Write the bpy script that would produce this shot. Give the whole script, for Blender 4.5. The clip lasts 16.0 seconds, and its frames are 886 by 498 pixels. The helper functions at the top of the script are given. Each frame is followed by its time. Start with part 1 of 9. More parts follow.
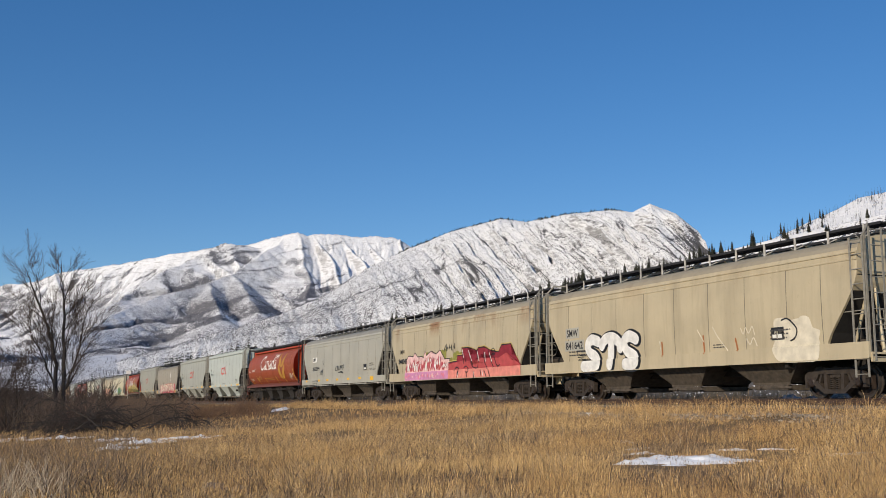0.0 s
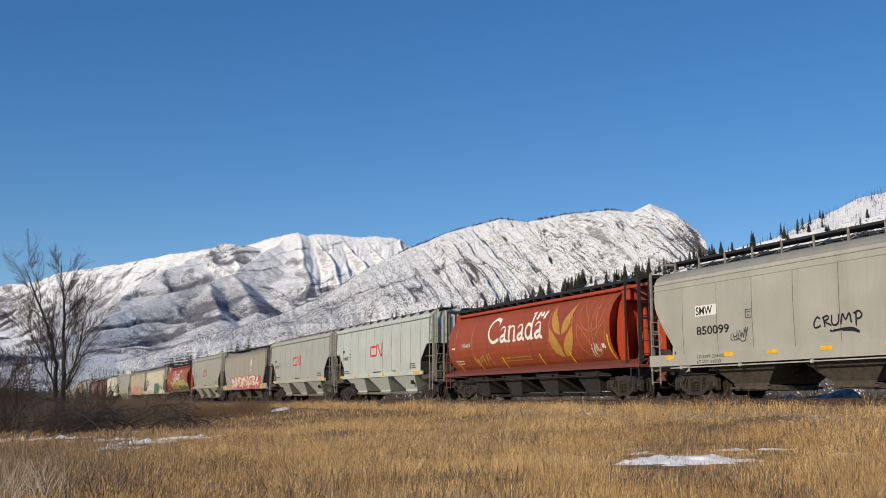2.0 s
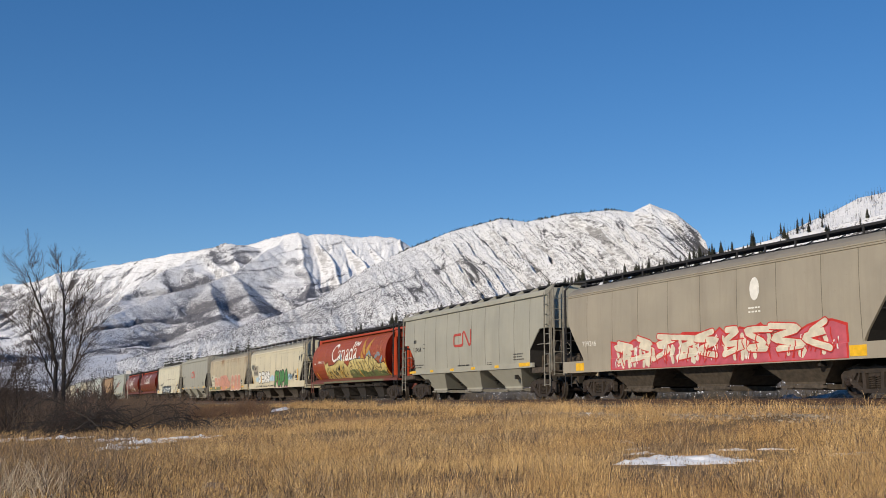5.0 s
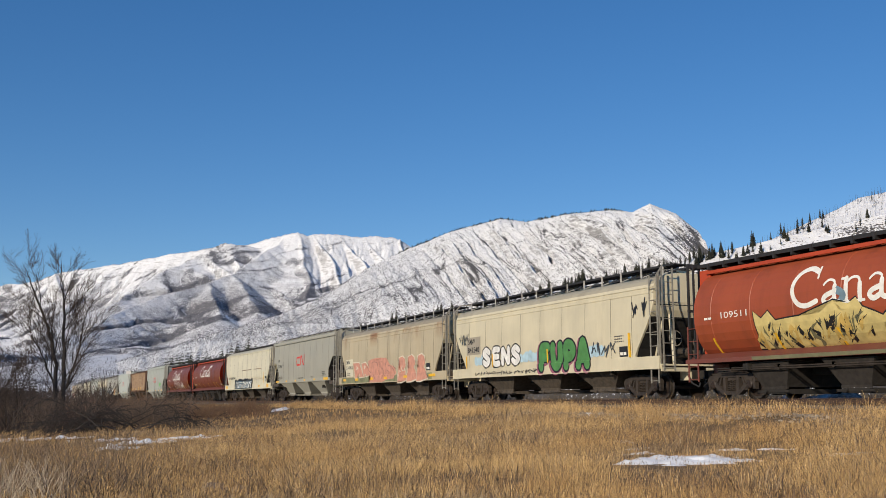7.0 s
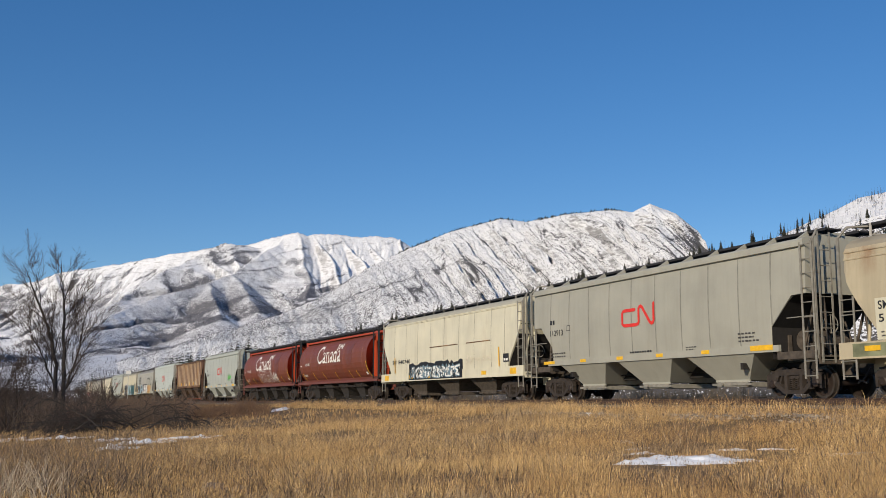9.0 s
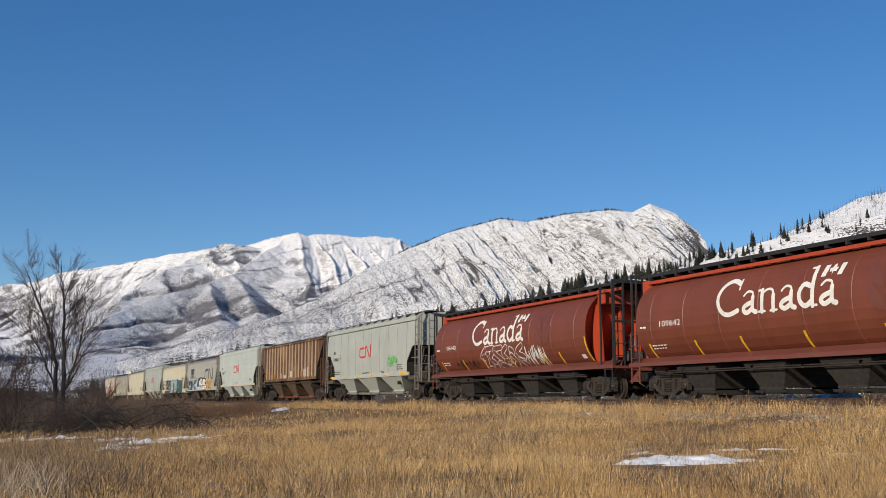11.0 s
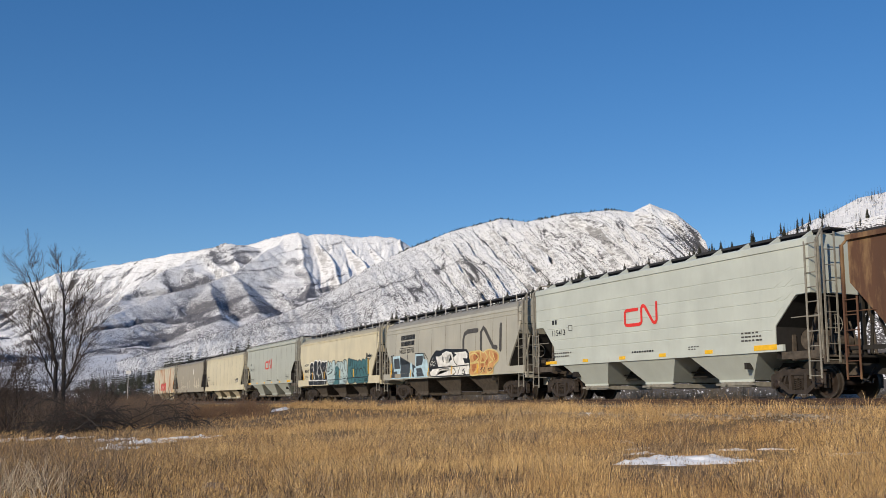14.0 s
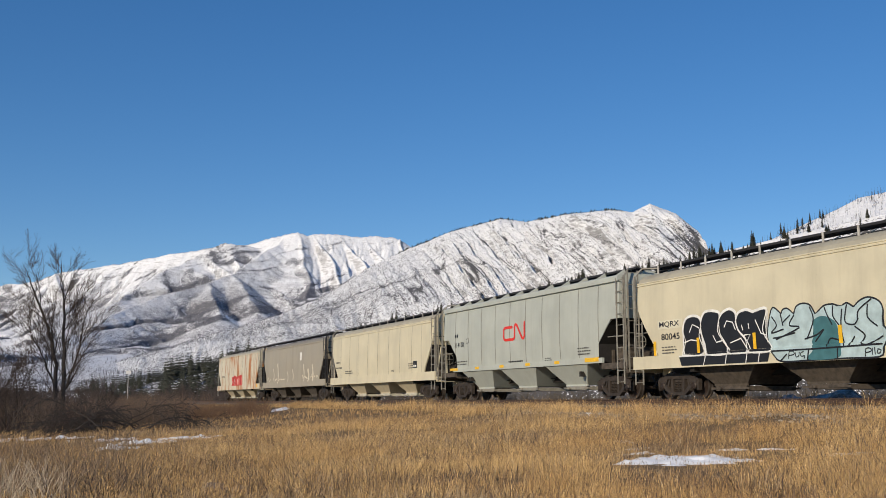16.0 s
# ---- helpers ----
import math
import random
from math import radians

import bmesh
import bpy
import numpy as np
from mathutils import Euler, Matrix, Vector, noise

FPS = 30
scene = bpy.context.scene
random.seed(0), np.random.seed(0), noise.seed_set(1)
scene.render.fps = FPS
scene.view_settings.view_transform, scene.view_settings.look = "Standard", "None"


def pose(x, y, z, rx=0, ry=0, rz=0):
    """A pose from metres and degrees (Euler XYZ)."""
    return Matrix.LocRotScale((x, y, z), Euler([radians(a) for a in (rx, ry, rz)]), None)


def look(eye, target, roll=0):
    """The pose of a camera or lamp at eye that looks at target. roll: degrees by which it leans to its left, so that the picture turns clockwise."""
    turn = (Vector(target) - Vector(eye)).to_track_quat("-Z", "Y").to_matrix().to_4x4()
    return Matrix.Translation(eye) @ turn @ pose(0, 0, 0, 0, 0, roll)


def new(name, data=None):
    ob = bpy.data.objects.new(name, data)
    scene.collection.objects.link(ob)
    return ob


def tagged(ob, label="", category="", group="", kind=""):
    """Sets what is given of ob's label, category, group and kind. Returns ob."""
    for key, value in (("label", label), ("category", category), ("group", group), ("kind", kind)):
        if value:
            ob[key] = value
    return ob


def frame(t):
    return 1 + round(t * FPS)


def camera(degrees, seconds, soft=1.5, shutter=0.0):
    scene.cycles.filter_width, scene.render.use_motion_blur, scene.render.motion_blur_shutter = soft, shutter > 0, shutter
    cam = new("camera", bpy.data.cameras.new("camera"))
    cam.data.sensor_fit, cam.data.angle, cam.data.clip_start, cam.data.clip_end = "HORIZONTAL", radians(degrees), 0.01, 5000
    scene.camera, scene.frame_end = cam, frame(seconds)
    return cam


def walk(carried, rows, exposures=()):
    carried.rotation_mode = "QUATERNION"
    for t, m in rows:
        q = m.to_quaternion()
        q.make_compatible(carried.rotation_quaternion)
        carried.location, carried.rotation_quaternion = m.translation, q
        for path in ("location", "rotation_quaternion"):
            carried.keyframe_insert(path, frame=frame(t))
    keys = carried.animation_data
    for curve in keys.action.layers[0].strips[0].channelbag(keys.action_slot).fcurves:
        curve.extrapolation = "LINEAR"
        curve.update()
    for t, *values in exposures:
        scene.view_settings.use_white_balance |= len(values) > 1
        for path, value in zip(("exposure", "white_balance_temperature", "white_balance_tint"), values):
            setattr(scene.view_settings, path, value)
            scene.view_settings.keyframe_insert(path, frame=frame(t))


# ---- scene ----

# The track runs along x, the train rolls towards +x; the field lies between the camera and the track.
EYE = (0.0, 0.0, 1.5)
YAW, PITCH = radians(23.6), radians(8.43)
AIM = (-math.cos(YAW) * math.cos(PITCH), math.sin(YAW) * math.cos(PITCH), math.sin(PITCH))
cam = camera(46.4, 16.0, soft=0.4)
STAND = look(EYE, [e + a for e, a in zip(EYE, AIM)])
walk(cam, [(0.0, STAND), (16.0, STAND)], [(0.0, -0.10), (16.0, -0.10)])

TRACK_Y = 23.07
RAIL_Z = 1.61
SPEED = 22.25

# ---------------------------------------------------------------- light
SUN_DIR = Vector((0.52, -0.78, 0.36)).normalized()
world = bpy.data.worlds.new("sky")
scene.world = world
world.use_nodes = True
wn = world.node_tree.nodes
sky = wn.new("ShaderNodeTexSky")
sky.sky_type = "NISHITA"
sky.sun_disc = False
sky.sun_elevation = math.asin(SUN_DIR.z)
sky.sun_rotation = math.atan2(SUN_DIR.x, SUN_DIR.y)
sky.altitude = 1100
sky.air_density, sky.dust_density, sky.ozone_density = 1.0, 0.0, 4.0
clear = wn.new("ShaderNodeHueSaturation")
clear.inputs["Saturation"].default_value = 1.33
clear.inputs["Hue"].default_value = 0.5075
even = wn.new("ShaderNodeGamma")
even.inputs["Gamma"].default_value = 0.8
world.node_tree.links.new(sky.outputs[0], even.inputs["Color"])
world.node_tree.links.new(even.outputs[0], clear.inputs["Color"])
world.node_tree.links.new(clear.outputs[0], wn["Background"].inputs[0])
wn["Background"].inputs[1].default_value = 0.153
sun = new("sun", bpy.data.lights.new("sun", "SUN"))
sun.data.energy, sun.data.angle, sun.data.color = 4.45, radians(0.53), (1.0, 0.865, 0.68)
sun.matrix_world = look(SUN_DIR * 100, (0, 0, 0))


# ---------------------------------------------------------------- materials
def nodes_of(name, rough=0.7, metal=0.0):
    m = bpy.data.materials.new(name)
    m.use_nodes = True
    nt = m.node_tree
    b = nt.nodes["Principled BSDF"]
    b.inputs["Roughness"].default_value = rough
    b.inputs["Metallic"].default_value = metal
    return m, nt, b


def link(nt, a, b):
    nt.links.new(a, b)


def coords(nt, scale=(1, 1, 1), kind="Object"):
    tc = nt.nodes.new("ShaderNodeTexCoord")
    mp = nt.nodes.new("ShaderNodeMapping")
    mp.inputs["Scale"].default_value = scale
    link(nt, tc.outputs[kind], mp.inputs[0])
    return mp.outputs[0]


def noise_tex(nt, vec, scale, detail=4.0, rough=0.55):
    n = nt.nodes.new("ShaderNodeTexNoise")
    n.inputs["Scale"].default_value = scale
    n.inputs["Detail"].default_value = detail
    n.inputs["Roughness"].default_value = rough
    link(nt, vec, n.inputs["Vector"])
    return n.outputs["Fac"]


def ramp(nt, fac, a, b, va=0.0, vb=1.0):
    r = nt.nodes.new("ShaderNodeMapRange")
    r.inputs["From Min"].default_value, r.inputs["From Max"].default_value = a, b
    r.inputs["To Min"].default_value, r.inputs["To Max"].default_value = va, vb
    link(nt, fac, r.inputs["Value"])
    return r.outputs[0]


def mix(nt, fac, a, b, mode="MIX"):
    m = nt.nodes.new("ShaderNodeMix")
    m.data_type, m.blend_type = "RGBA", mode
    for v, i in ((fac, 0), (a, 6), (b, 7)):
        if isinstance(v, (int, float)):
            m.inputs[i].default_value = v
        elif isinstance(v, tuple):
            m.inputs[i].default_value = (*v, 1.0)
        else:
            link(nt, v, m.inputs[i])
    return m.outputs[2]


def maths(nt, op, a, b=0.0):
    m = nt.nodes.new("ShaderNodeMath")
    m.operation = op
    for v, i in ((a, 0), (b, 1)):
        if isinstance(v, (int, float)):
            m.inputs[i].default_value = v
        else:
            link(nt, v, m.inputs[i])
    return m.outputs[0]


def bump(nt, bsdf, fac, strength, dist):
    b = nt.nodes.new("ShaderNodeBump")
    b.inputs["Strength"].default_value, b.inputs["Distance"].default_value = strength, dist
    link(nt, fac, b.inputs["Height"])
    link(nt, b.outputs[0], bsdf.inputs["Normal"])


PAINTS = {}


def paint(name, col, grime=(0.12, 0.09, 0.06), wear=0.5, rust=0.0, rough=0.5, rust_col=(0.22, 0.09, 0.035), eaves=0.0):
    """Weathered rail-car paint: cloudy fading, rain streaks, rust blooms."""
    m, nt, b = nodes_of(name, rough)
    PAINTS[m.name] = col
    o = coords(nt)
    st = coords(nt, (1.0, 1.0, 0.12))
    streak = ramp(nt, noise_tex(nt, st, 1.7, 6.0, 0.62), 0.50, 0.86)
    cloud = noise_tex(nt, o, 0.7, 5.0, 0.6)
    c = mix(nt, ramp(nt, cloud, 0.3, 0.7), tuple(v * 0.90 for v in col), tuple(min(1, v * 1.08) for v in col))
    c = mix(nt, maths(nt, "MULTIPLY", streak, wear), c, tuple(0.45 * v + 0.55 * g for v, g in zip(col, grime)))
    runs = ramp(nt, noise_tex(nt, coords(nt, (1.0, 1.0, 0.05)), 6.0, 4.0, 0.7), 0.52, 0.80)
    c = mix(nt, maths(nt, "MULTIPLY", runs, 0.55 * wear), c, tuple(0.55 * v + 0.45 * g for v, g in zip(col, grime)))
    speck = ramp(nt, noise_tex(nt, o, 9.0, 6.0, 0.7), 0.62, 0.74)
    c = mix(nt, maths(nt, "MULTIPLY", speck, 0.35 * wear), c, grime)
    if rust > 0:
        rs = ramp(nt, noise_tex(nt, coords(nt, (0.8, 1.0, 0.22)), 1.5, 7.0, 0.65), 0.60 - 0.12 * rust, 0.70 - 0.08 * rust)
        c = mix(nt, maths(nt, "MULTIPLY", rs, min(1.0, rust)), c, rust_col)
    if eaves > 0:
        sep = nt.nodes.new("ShaderNodeSeparateXYZ")
        link(nt, coords(nt), sep.inputs[0])
        band = maths(nt, "MULTIPLY", ramp(nt, sep.outputs["Z"], 3.2, 3.9), ramp(nt, sep.outputs["Z"], 4.45, 4.2))
        blot = ramp(nt, noise_tex(nt, coords(nt, (0.55, 1.0, 0.25)), 1.1, 7.0, 0.68), 0.50, 0.66)
        c = mix(nt, maths(nt, "MULTIPLY", maths(nt, "MULTIPLY", band, blot), eaves), c, rust_col)
    link(nt, c, b.inputs["Base Color"])
    link(nt, ramp(nt, cloud, 0.2, 0.8, rough - 0.1, rough + 0.15), b.inputs["Roughness"])
    bump(nt, b, noise_tex(nt, o, 1.8, 3.0), 0.12, 0.03)
    return m


def plain(name, col, rough=0.6, metal=0.0, vary=0.25, scale=6.0):
    m, nt, b = nodes_of(name, rough, metal)
    n = noise_tex(nt, coords(nt), scale, 5.0)
    link(nt, mix(nt, ramp(nt, n, 0.3, 0.7), tuple(v * (1 - vary) for v in col), tuple(min(1, v * (1 + vary)) for v in col)), b.inputs["Base Color"])
    return m


MAT = {
    "tan": paint("tan_paint", (0.50, 0.425, 0.285), wear=0.75, eaves=0.25, rust_col=(0.27, 0.16, 0.08)),
    "tan_rusty": paint("rust_stained_tan_paint", (0.49, 0.42, 0.285), wear=0.75, rust=0.15, eaves=0.85, rust_col=(0.25, 0.12, 0.05)),
    "cream": paint("cream_paint", (0.62, 0.56, 0.40), wear=0.35, rust=0.08),
    "ivory": paint("ivory_paint", (0.66, 0.62, 0.47), wear=0.4, rust=0.15),
    "grey": paint("grey_paint", (0.41, 0.395, 0.335), wear=0.45),
    "cn_grey": paint("pale_grey_paint", (0.43, 0.45, 0.40), wear=0.35),
    "cn_dull": paint("dull_grey_paint", (0.37, 0.36, 0.30), wear=0.4),
    "cn_mid": paint("mid_grey_paint", (0.405, 0.41, 0.36), wear=0.4),
    "cn_new": paint("clean_pale_grey_paint", (0.50, 0.535, 0.49), wear=0.2),
    "taupe": paint("taupe_paint", (0.355, 0.315, 0.245), wear=0.55, rust=0.05),
    "red": paint("orange_red_paint", (0.33, 0.070, 0.026), grime=(0.07, 0.03, 0.02), wear=0.85),
    "maroon": paint("maroon_paint", (0.185, 0.050, 0.026), grime=(0.06, 0.025, 0.018), wear=0.8),
    # Brighter copy of the red, with the sun on the car ends put in.
    "bright_red": paint("brightened_red_paint", (0.44, 0.060, 0.020), grime=(0.12, 0.04, 0.02), wear=0.4),
    "dark_red": paint("dark_red_sill_paint", (0.17, 0.05, 0.035), wear=0.6),
    "brown": paint("rusted_brown_paint", (0.105, 0.050, 0.028), grime=(0.035, 0.02, 0.014), wear=1.0, rust=1.0, rough=0.8, rust_col=(0.27, 0.165, 0.08)),
    "brown_bay": paint("dark_rusted_bay_paint", (0.085, 0.05, 0.03), grime=(0.03, 0.02, 0.016), wear=0.8, rust=0.6, rough=0.8, rust_col=(0.20, 0.12, 0.055)),
    "brown_post": paint("pale_rusted_post_paint", (0.50, 0.37, 0.25), wear=0.6, rust=0.4, rough=0.75),
    "rusty_white": paint("rust_streaked_white_paint", (0.60, 0.55, 0.42), wear=0.4, rust=1.0, rust_col=(0.42, 0.15, 0.035)),
    # Grime and the shade below the cars share this near-black.
    "under": plain("sooty_underframe_steel", (0.02, 0.017, 0.014), 0.85),
    # Dusty bay colours, darkened to hold the shade under the car bodies.
    "bay": plain("shaded_dusty_bay_steel", (0.028, 0.023, 0.019), 0.85, 0.0, 0.4),
    "bay_brown": plain("shaded_dusty_brown_bay_steel", (0.070, 0.055, 0.040), 0.85, 0.0, 0.4),
    "grime": plain("grimy_brown_end_steel", (0.075, 0.060, 0.046), 0.8, 0.0, 0.45),
    # Near-black: grime plus the shade of the end recesses, in one colour.
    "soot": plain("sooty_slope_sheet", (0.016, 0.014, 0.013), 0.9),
    # Seam lines darkened: dirt and the shade of the groove in one colour.
    "side_seam": plain("shaded_dirt_in_weld_seam", (0.17, 0.15, 0.11), 0.75),
    "ear_line": plain("faint_salmon_line_paint", (0.44, 0.16, 0.075), 0.6),
    "seam": plain("dirty_weld_seam", (0.245, 0.24, 0.205), 0.75),
    "truck": plain("dusty_cast_steel", (0.036, 0.027, 0.021), 0.75, 0.0, 0.45),
    "wheel": plain("brown_wheel_steel", (0.034, 0.023, 0.018), 0.6, 0.2),
    "tread": plain("polished_tread_steel", (0.075, 0.062, 0.052), 0.5, 0.5, 0.3),
    "black": plain("black_grating", (0.022, 0.021, 0.022), 0.7),
    "steel": plain("grey_ladder_steel", (0.24, 0.225, 0.19), 0.6),
    "galv": plain("pale_steel_bracket", (0.45, 0.43, 0.39), 0.5),
    "pale": plain("pale_gate_steel", (0.50, 0.47, 0.38), 0.6),
    "ink": plain("black_stencil_paint", (0.02, 0.02, 0.022), 0.6),
    "faded": plain("faded_dark_stencil_paint", (0.075, 0.07, 0.065), 0.6),
    "white": plain("white_stencil_paint", (0.78, 0.76, 0.70), 0.55, 0.0, 0.1),
    "yellow": plain("yellow_reflector", (0.80, 0.46, 0.02), 0.4, 0.0, 0.15),
    "logo": plain("red_emblem_paint", (0.70, 0.035, 0.025), 0.5, 0.0, 0.12),
    "logo_dull": plain("worn_red_emblem_paint", (0.45, 0.06, 0.045), 0.6, 0.0, 0.2),
    "gold": plain("faded_gold_paint", (0.46, 0.24, 0.045), 0.6, 0.0, 0.15),
}


# ---------------------------------------------------------------- mesh helpers
def part(name, bm, material, parent=None, label="", smooth=False):
    me = bpy.data.meshes.new(name)
    if smooth:
        for f in bm.faces:
            f.smooth = True
    bm.normal_update()
    bm.to_mesh(me)
    bm.free()
    me.materials.append(material)
    ob = new(name, me)
    ob.parent = parent
    if label:
        tagged(ob, label)
    return ob


def clone(ob, parent, m=Matrix()):
    made = new(ob.name.split(".")[0], ob.data)
    made.parent = parent
    made.matrix_basis = m
    for key in ("label",):
        if key in ob:
            made[key] = ob[key]
    return made


def box(bm, x0, x1, y0, y1, z0, z1):
    v = [bm.verts.new((x, y, z)) for z in (z0, z1) for x, y in ((x0, y0), (x1, y0), (x1, y1), (x0, y1))]
    for q in ((3, 2, 1, 0), (4, 5, 6, 7), (0, 1, 5, 4), (1, 2, 6, 5), (2, 3, 7, 6), (3, 0, 4, 7)):
        bm.faces.new([v[i] for i in q])
    return bm


def frustum(bm, a, za, b, zb):
    """Between the rectangles a at za and b at zb, each x0, x1, y0, y1."""
    v = [bm.verts.new((x, y, z)) for (x0, x1, y0, y1), z in ((b, zb), (a, za)) for x, y in ((x0, y0), (x1, y0), (x1, y1), (x0, y1))]
    for q in ((3, 2, 1, 0), (4, 5, 6, 7), (0, 1, 5, 4), (1, 2, 6, 5), (2, 3, 7, 6), (3, 0, 4, 7)):
        bm.faces.new([v[i] for i in q])
    return bm


def prism_y(bm, pts, y0, y1):
    """The x, z outline pts (counter-clockwise seen from -y) from y0 to y1."""
    a = [bm.verts.new((x, y0, z)) for x, z in pts]
    b = [bm.verts.new((x, y1, z)) for x, z in pts]
    n = len(pts)
    bm.faces.new(a)
    bm.faces.new(b[::-1])
    for i in range(n):
        bm.faces.new((a[i], b[i], b[(i + 1) % n], a[(i + 1) % n]))
    return bm


def tube(bm, p, q, r, n=6, r2=None):
    p, q = Vector(p), Vector(q)
    d = (q - p).normalized()
    s = d.orthogonal().normalized()
    t = d.cross(s)
    r2 = r if r2 is None else r2
    a, b = [[bm.verts.new(c + (s * math.cos(k * math.tau / n) + t * math.sin(k * math.tau / n)) * rr) for k in range(n)] for c, rr in ((p, r), (q, r2))]
    for k in range(n):
        bm.faces.new((a[k], a[(k + 1) % n], b[(k + 1) % n], b[k]))
    bm.faces.new(a[::-1])
    bm.faces.new(b)
    return bm


def disc_y(bm, x, z, rings):
    """A turned part round the y axis: rings of (y, radius)."""
    n = 22
    loops = [[bm.verts.new((x + r * math.cos(k * math.tau / n), y, z + r * math.sin(k * math.tau / n))) for k in range(n)] for y, r in rings]
    for a, b in zip(loops, loops[1:]):
        for k in range(n):
            bm.faces.new((a[k], b[k], b[(k + 1) % n], a[(k + 1) % n]))
    bm.faces.new(loops[0])
    bm.faces.new(loops[-1][::-1])
    return bm


def loft(bm, stations, ring):
    """Skin through closed rings at stations along x; ring(x) gives y, z points."""
    loops = [[bm.verts.new((x, y, z)) for y, z in ring(x)] for x in stations]
    n = len(loops[0])
    for a, b in zip(loops, loops[1:]):
        for k in range(n):
            bm.faces.new((a[k], b[k], b[(k + 1) % n], a[(k + 1) % n]))
    bm.faces.new(loops[0])
    bm.faces.new(loops[-1][::-1])
    bmesh.ops.recalc_face_normals(bm, faces=bm.faces[:])
    return bm


def grid_mesh(name, pts, nu, nv, material):
    """A smooth sheet from nu x nv points (array)."""
    idx = np.arange(nu * nv).reshape(nu, nv)
    quads = np.stack([idx[:-1, :-1], idx[1:, :-1], idx[1:, 1:], idx[:-1, 1:]], -1).reshape(-1, 4)
    me = bpy.data.meshes.new(name)
    fill(me, pts.reshape(-1, 3), quads)
    me.polygons.foreach_set("use_smooth", np.ones(len(quads), bool))
    me.materials.append(material)
    return new(name, me)


def fill(me, verts, faces):
    """Verts (n, 3) and faces (m, k), all with k corners, into an empty mesh."""
    m, k = faces.shape
    me.vertices.add(len(verts))
    me.vertices.foreach_set("co", np.asarray(verts, np.float32).ravel())
    me.loops.add(m * k)
    me.loops.foreach_set("vertex_index", faces.astype(np.int32).ravel())
    me.polygons.add(m)
    me.polygons.foreach_set("loop_start", np.arange(0, m * k, k, dtype=np.int32))
    me.polygons.foreach_set("loop_total", np.full(m, k, np.int32))
    me.update(calc_edges=True)
    me.validate()


def hash_noise(x, y, seed=0):
    """Smooth value noise in 2D on arrays, -1 to 1."""
    xi, yi = np.floor(x).astype(np.int64), np.floor(y).astype(np.int64)
    fx, fy = x - xi, y - yi
    fx, fy = fx * fx * (3 - 2 * fx), fy * fy * (3 - 2 * fy)

    def h(a, b):
        n = (a * 374761393 + b * 668265263 + seed * 974711) & 0xFFFFFFFF
        n = ((n ^ (n >> 13)) * 1274126177) & 0xFFFFFFFF
        return ((n ^ (n >> 16)) & 0xFFFF) / 32767.5 - 1

    a, b, c, d = h(xi, yi), h(xi + 1, yi), h(xi, yi + 1), h(xi + 1, yi + 1)
    return (a * (1 - fx) + b * fx) * (1 - fy) + (c * (1 - fx) + d * fx) * fy


def fractal(x, y, octaves=5, gain=0.5, seed=0, ridged=False):
    s, amp, tot = 0.0, 1.0, 0.0
    for o in range(octaves):
        n = hash_noise(x * 2**o + 17.3 * o, y * 2**o - 9.1 * o, seed + o)
        s = s + amp * (1 - 2 * np.abs(n) if ridged else n)
        tot += amp
        amp *= gain
    return s / tot


def roof_paint(mat):
    """The same paint, duller under years of sooty film and grain dust."""
    name = "sooty_" + mat.name
    if name not in bpy.data.materials:
        return paint(name, tuple(0.55 * v + 0.05 for v in PAINTS[mat.name]), wear=0.8, rust=0.15, rough=0.7)
    return bpy.data.materials[name]


# ---------------------------------------------------------------- land
def ground(x, y):
    """Height of the land at plan points (arrays)."""
    x, y = np.asarray(x, float), np.asarray(y, float)
    u = TRACK_Y - y
    us = [-4000, -900, -120, -40, -8, -4.4, -2.3, 2.3, 3.3, 5.0, 8.0, 13.0, 23.0, 45.0, 200.0, 4000.0]
    zs = [30.0, 14.0, 2.0, 0.9, 0.7, 0.75, RAIL_Z - 0.26, RAIL_Z - 0.26, 1.08, 1.12, 0.72, 0.33, 0.0, -0.1, 0.2, 6.0]
    z = np.interp(u, us, zs)
    rough = np.clip((np.abs(u) - 2.6) / 2.0, 0, 1)
    z = z + rough * (0.10 * fractal(x / 5.0, y / 5.0, 4, seed=3) + 0.05 * fractal(x / 0.9, y / 0.9, 3, seed=8))
    return z


def ground_material():
    m, nt, b = nodes_of("dead_grass_earth", 0.9)
    o = coords(nt)
    big = noise_tex(nt, o, 0.16, 4.0)
    fine = noise_tex(nt, o, 6.0, 8.0, 0.7)
    c = mix(nt, ramp(nt, big, 0.35, 0.65), (0.16, 0.10, 0.045), (0.25, 0.16, 0.07))
    c = mix(nt, ramp(nt, fine, 0.35, 0.7), c, (0.085, 0.053, 0.027))
    link(nt, c, b.inputs["Base Color"])
    bump(nt, b, fine, 0.6, 0.06)
    return m


def sinh_axis(lo, hi, mid, tight, n):
    a, c = math.asinh((lo - mid) / tight), math.asinh((hi - mid) / tight)
    return mid + tight * np.sinh(np.linspace(a, c, n))


gx, gy = np.meshgrid(sinh_axis(-4900, 400, -22, 14, 250), sinh_axis(-2500, 3500, 12, 9, 250), indexing="ij")
land = grid_mesh("ground", np.stack([gx, gy, ground(gx, gy)], -1), 250, 250, ground_material())
tagged(land, "dry winter field of dead straw grass", "ground", kind="structure")


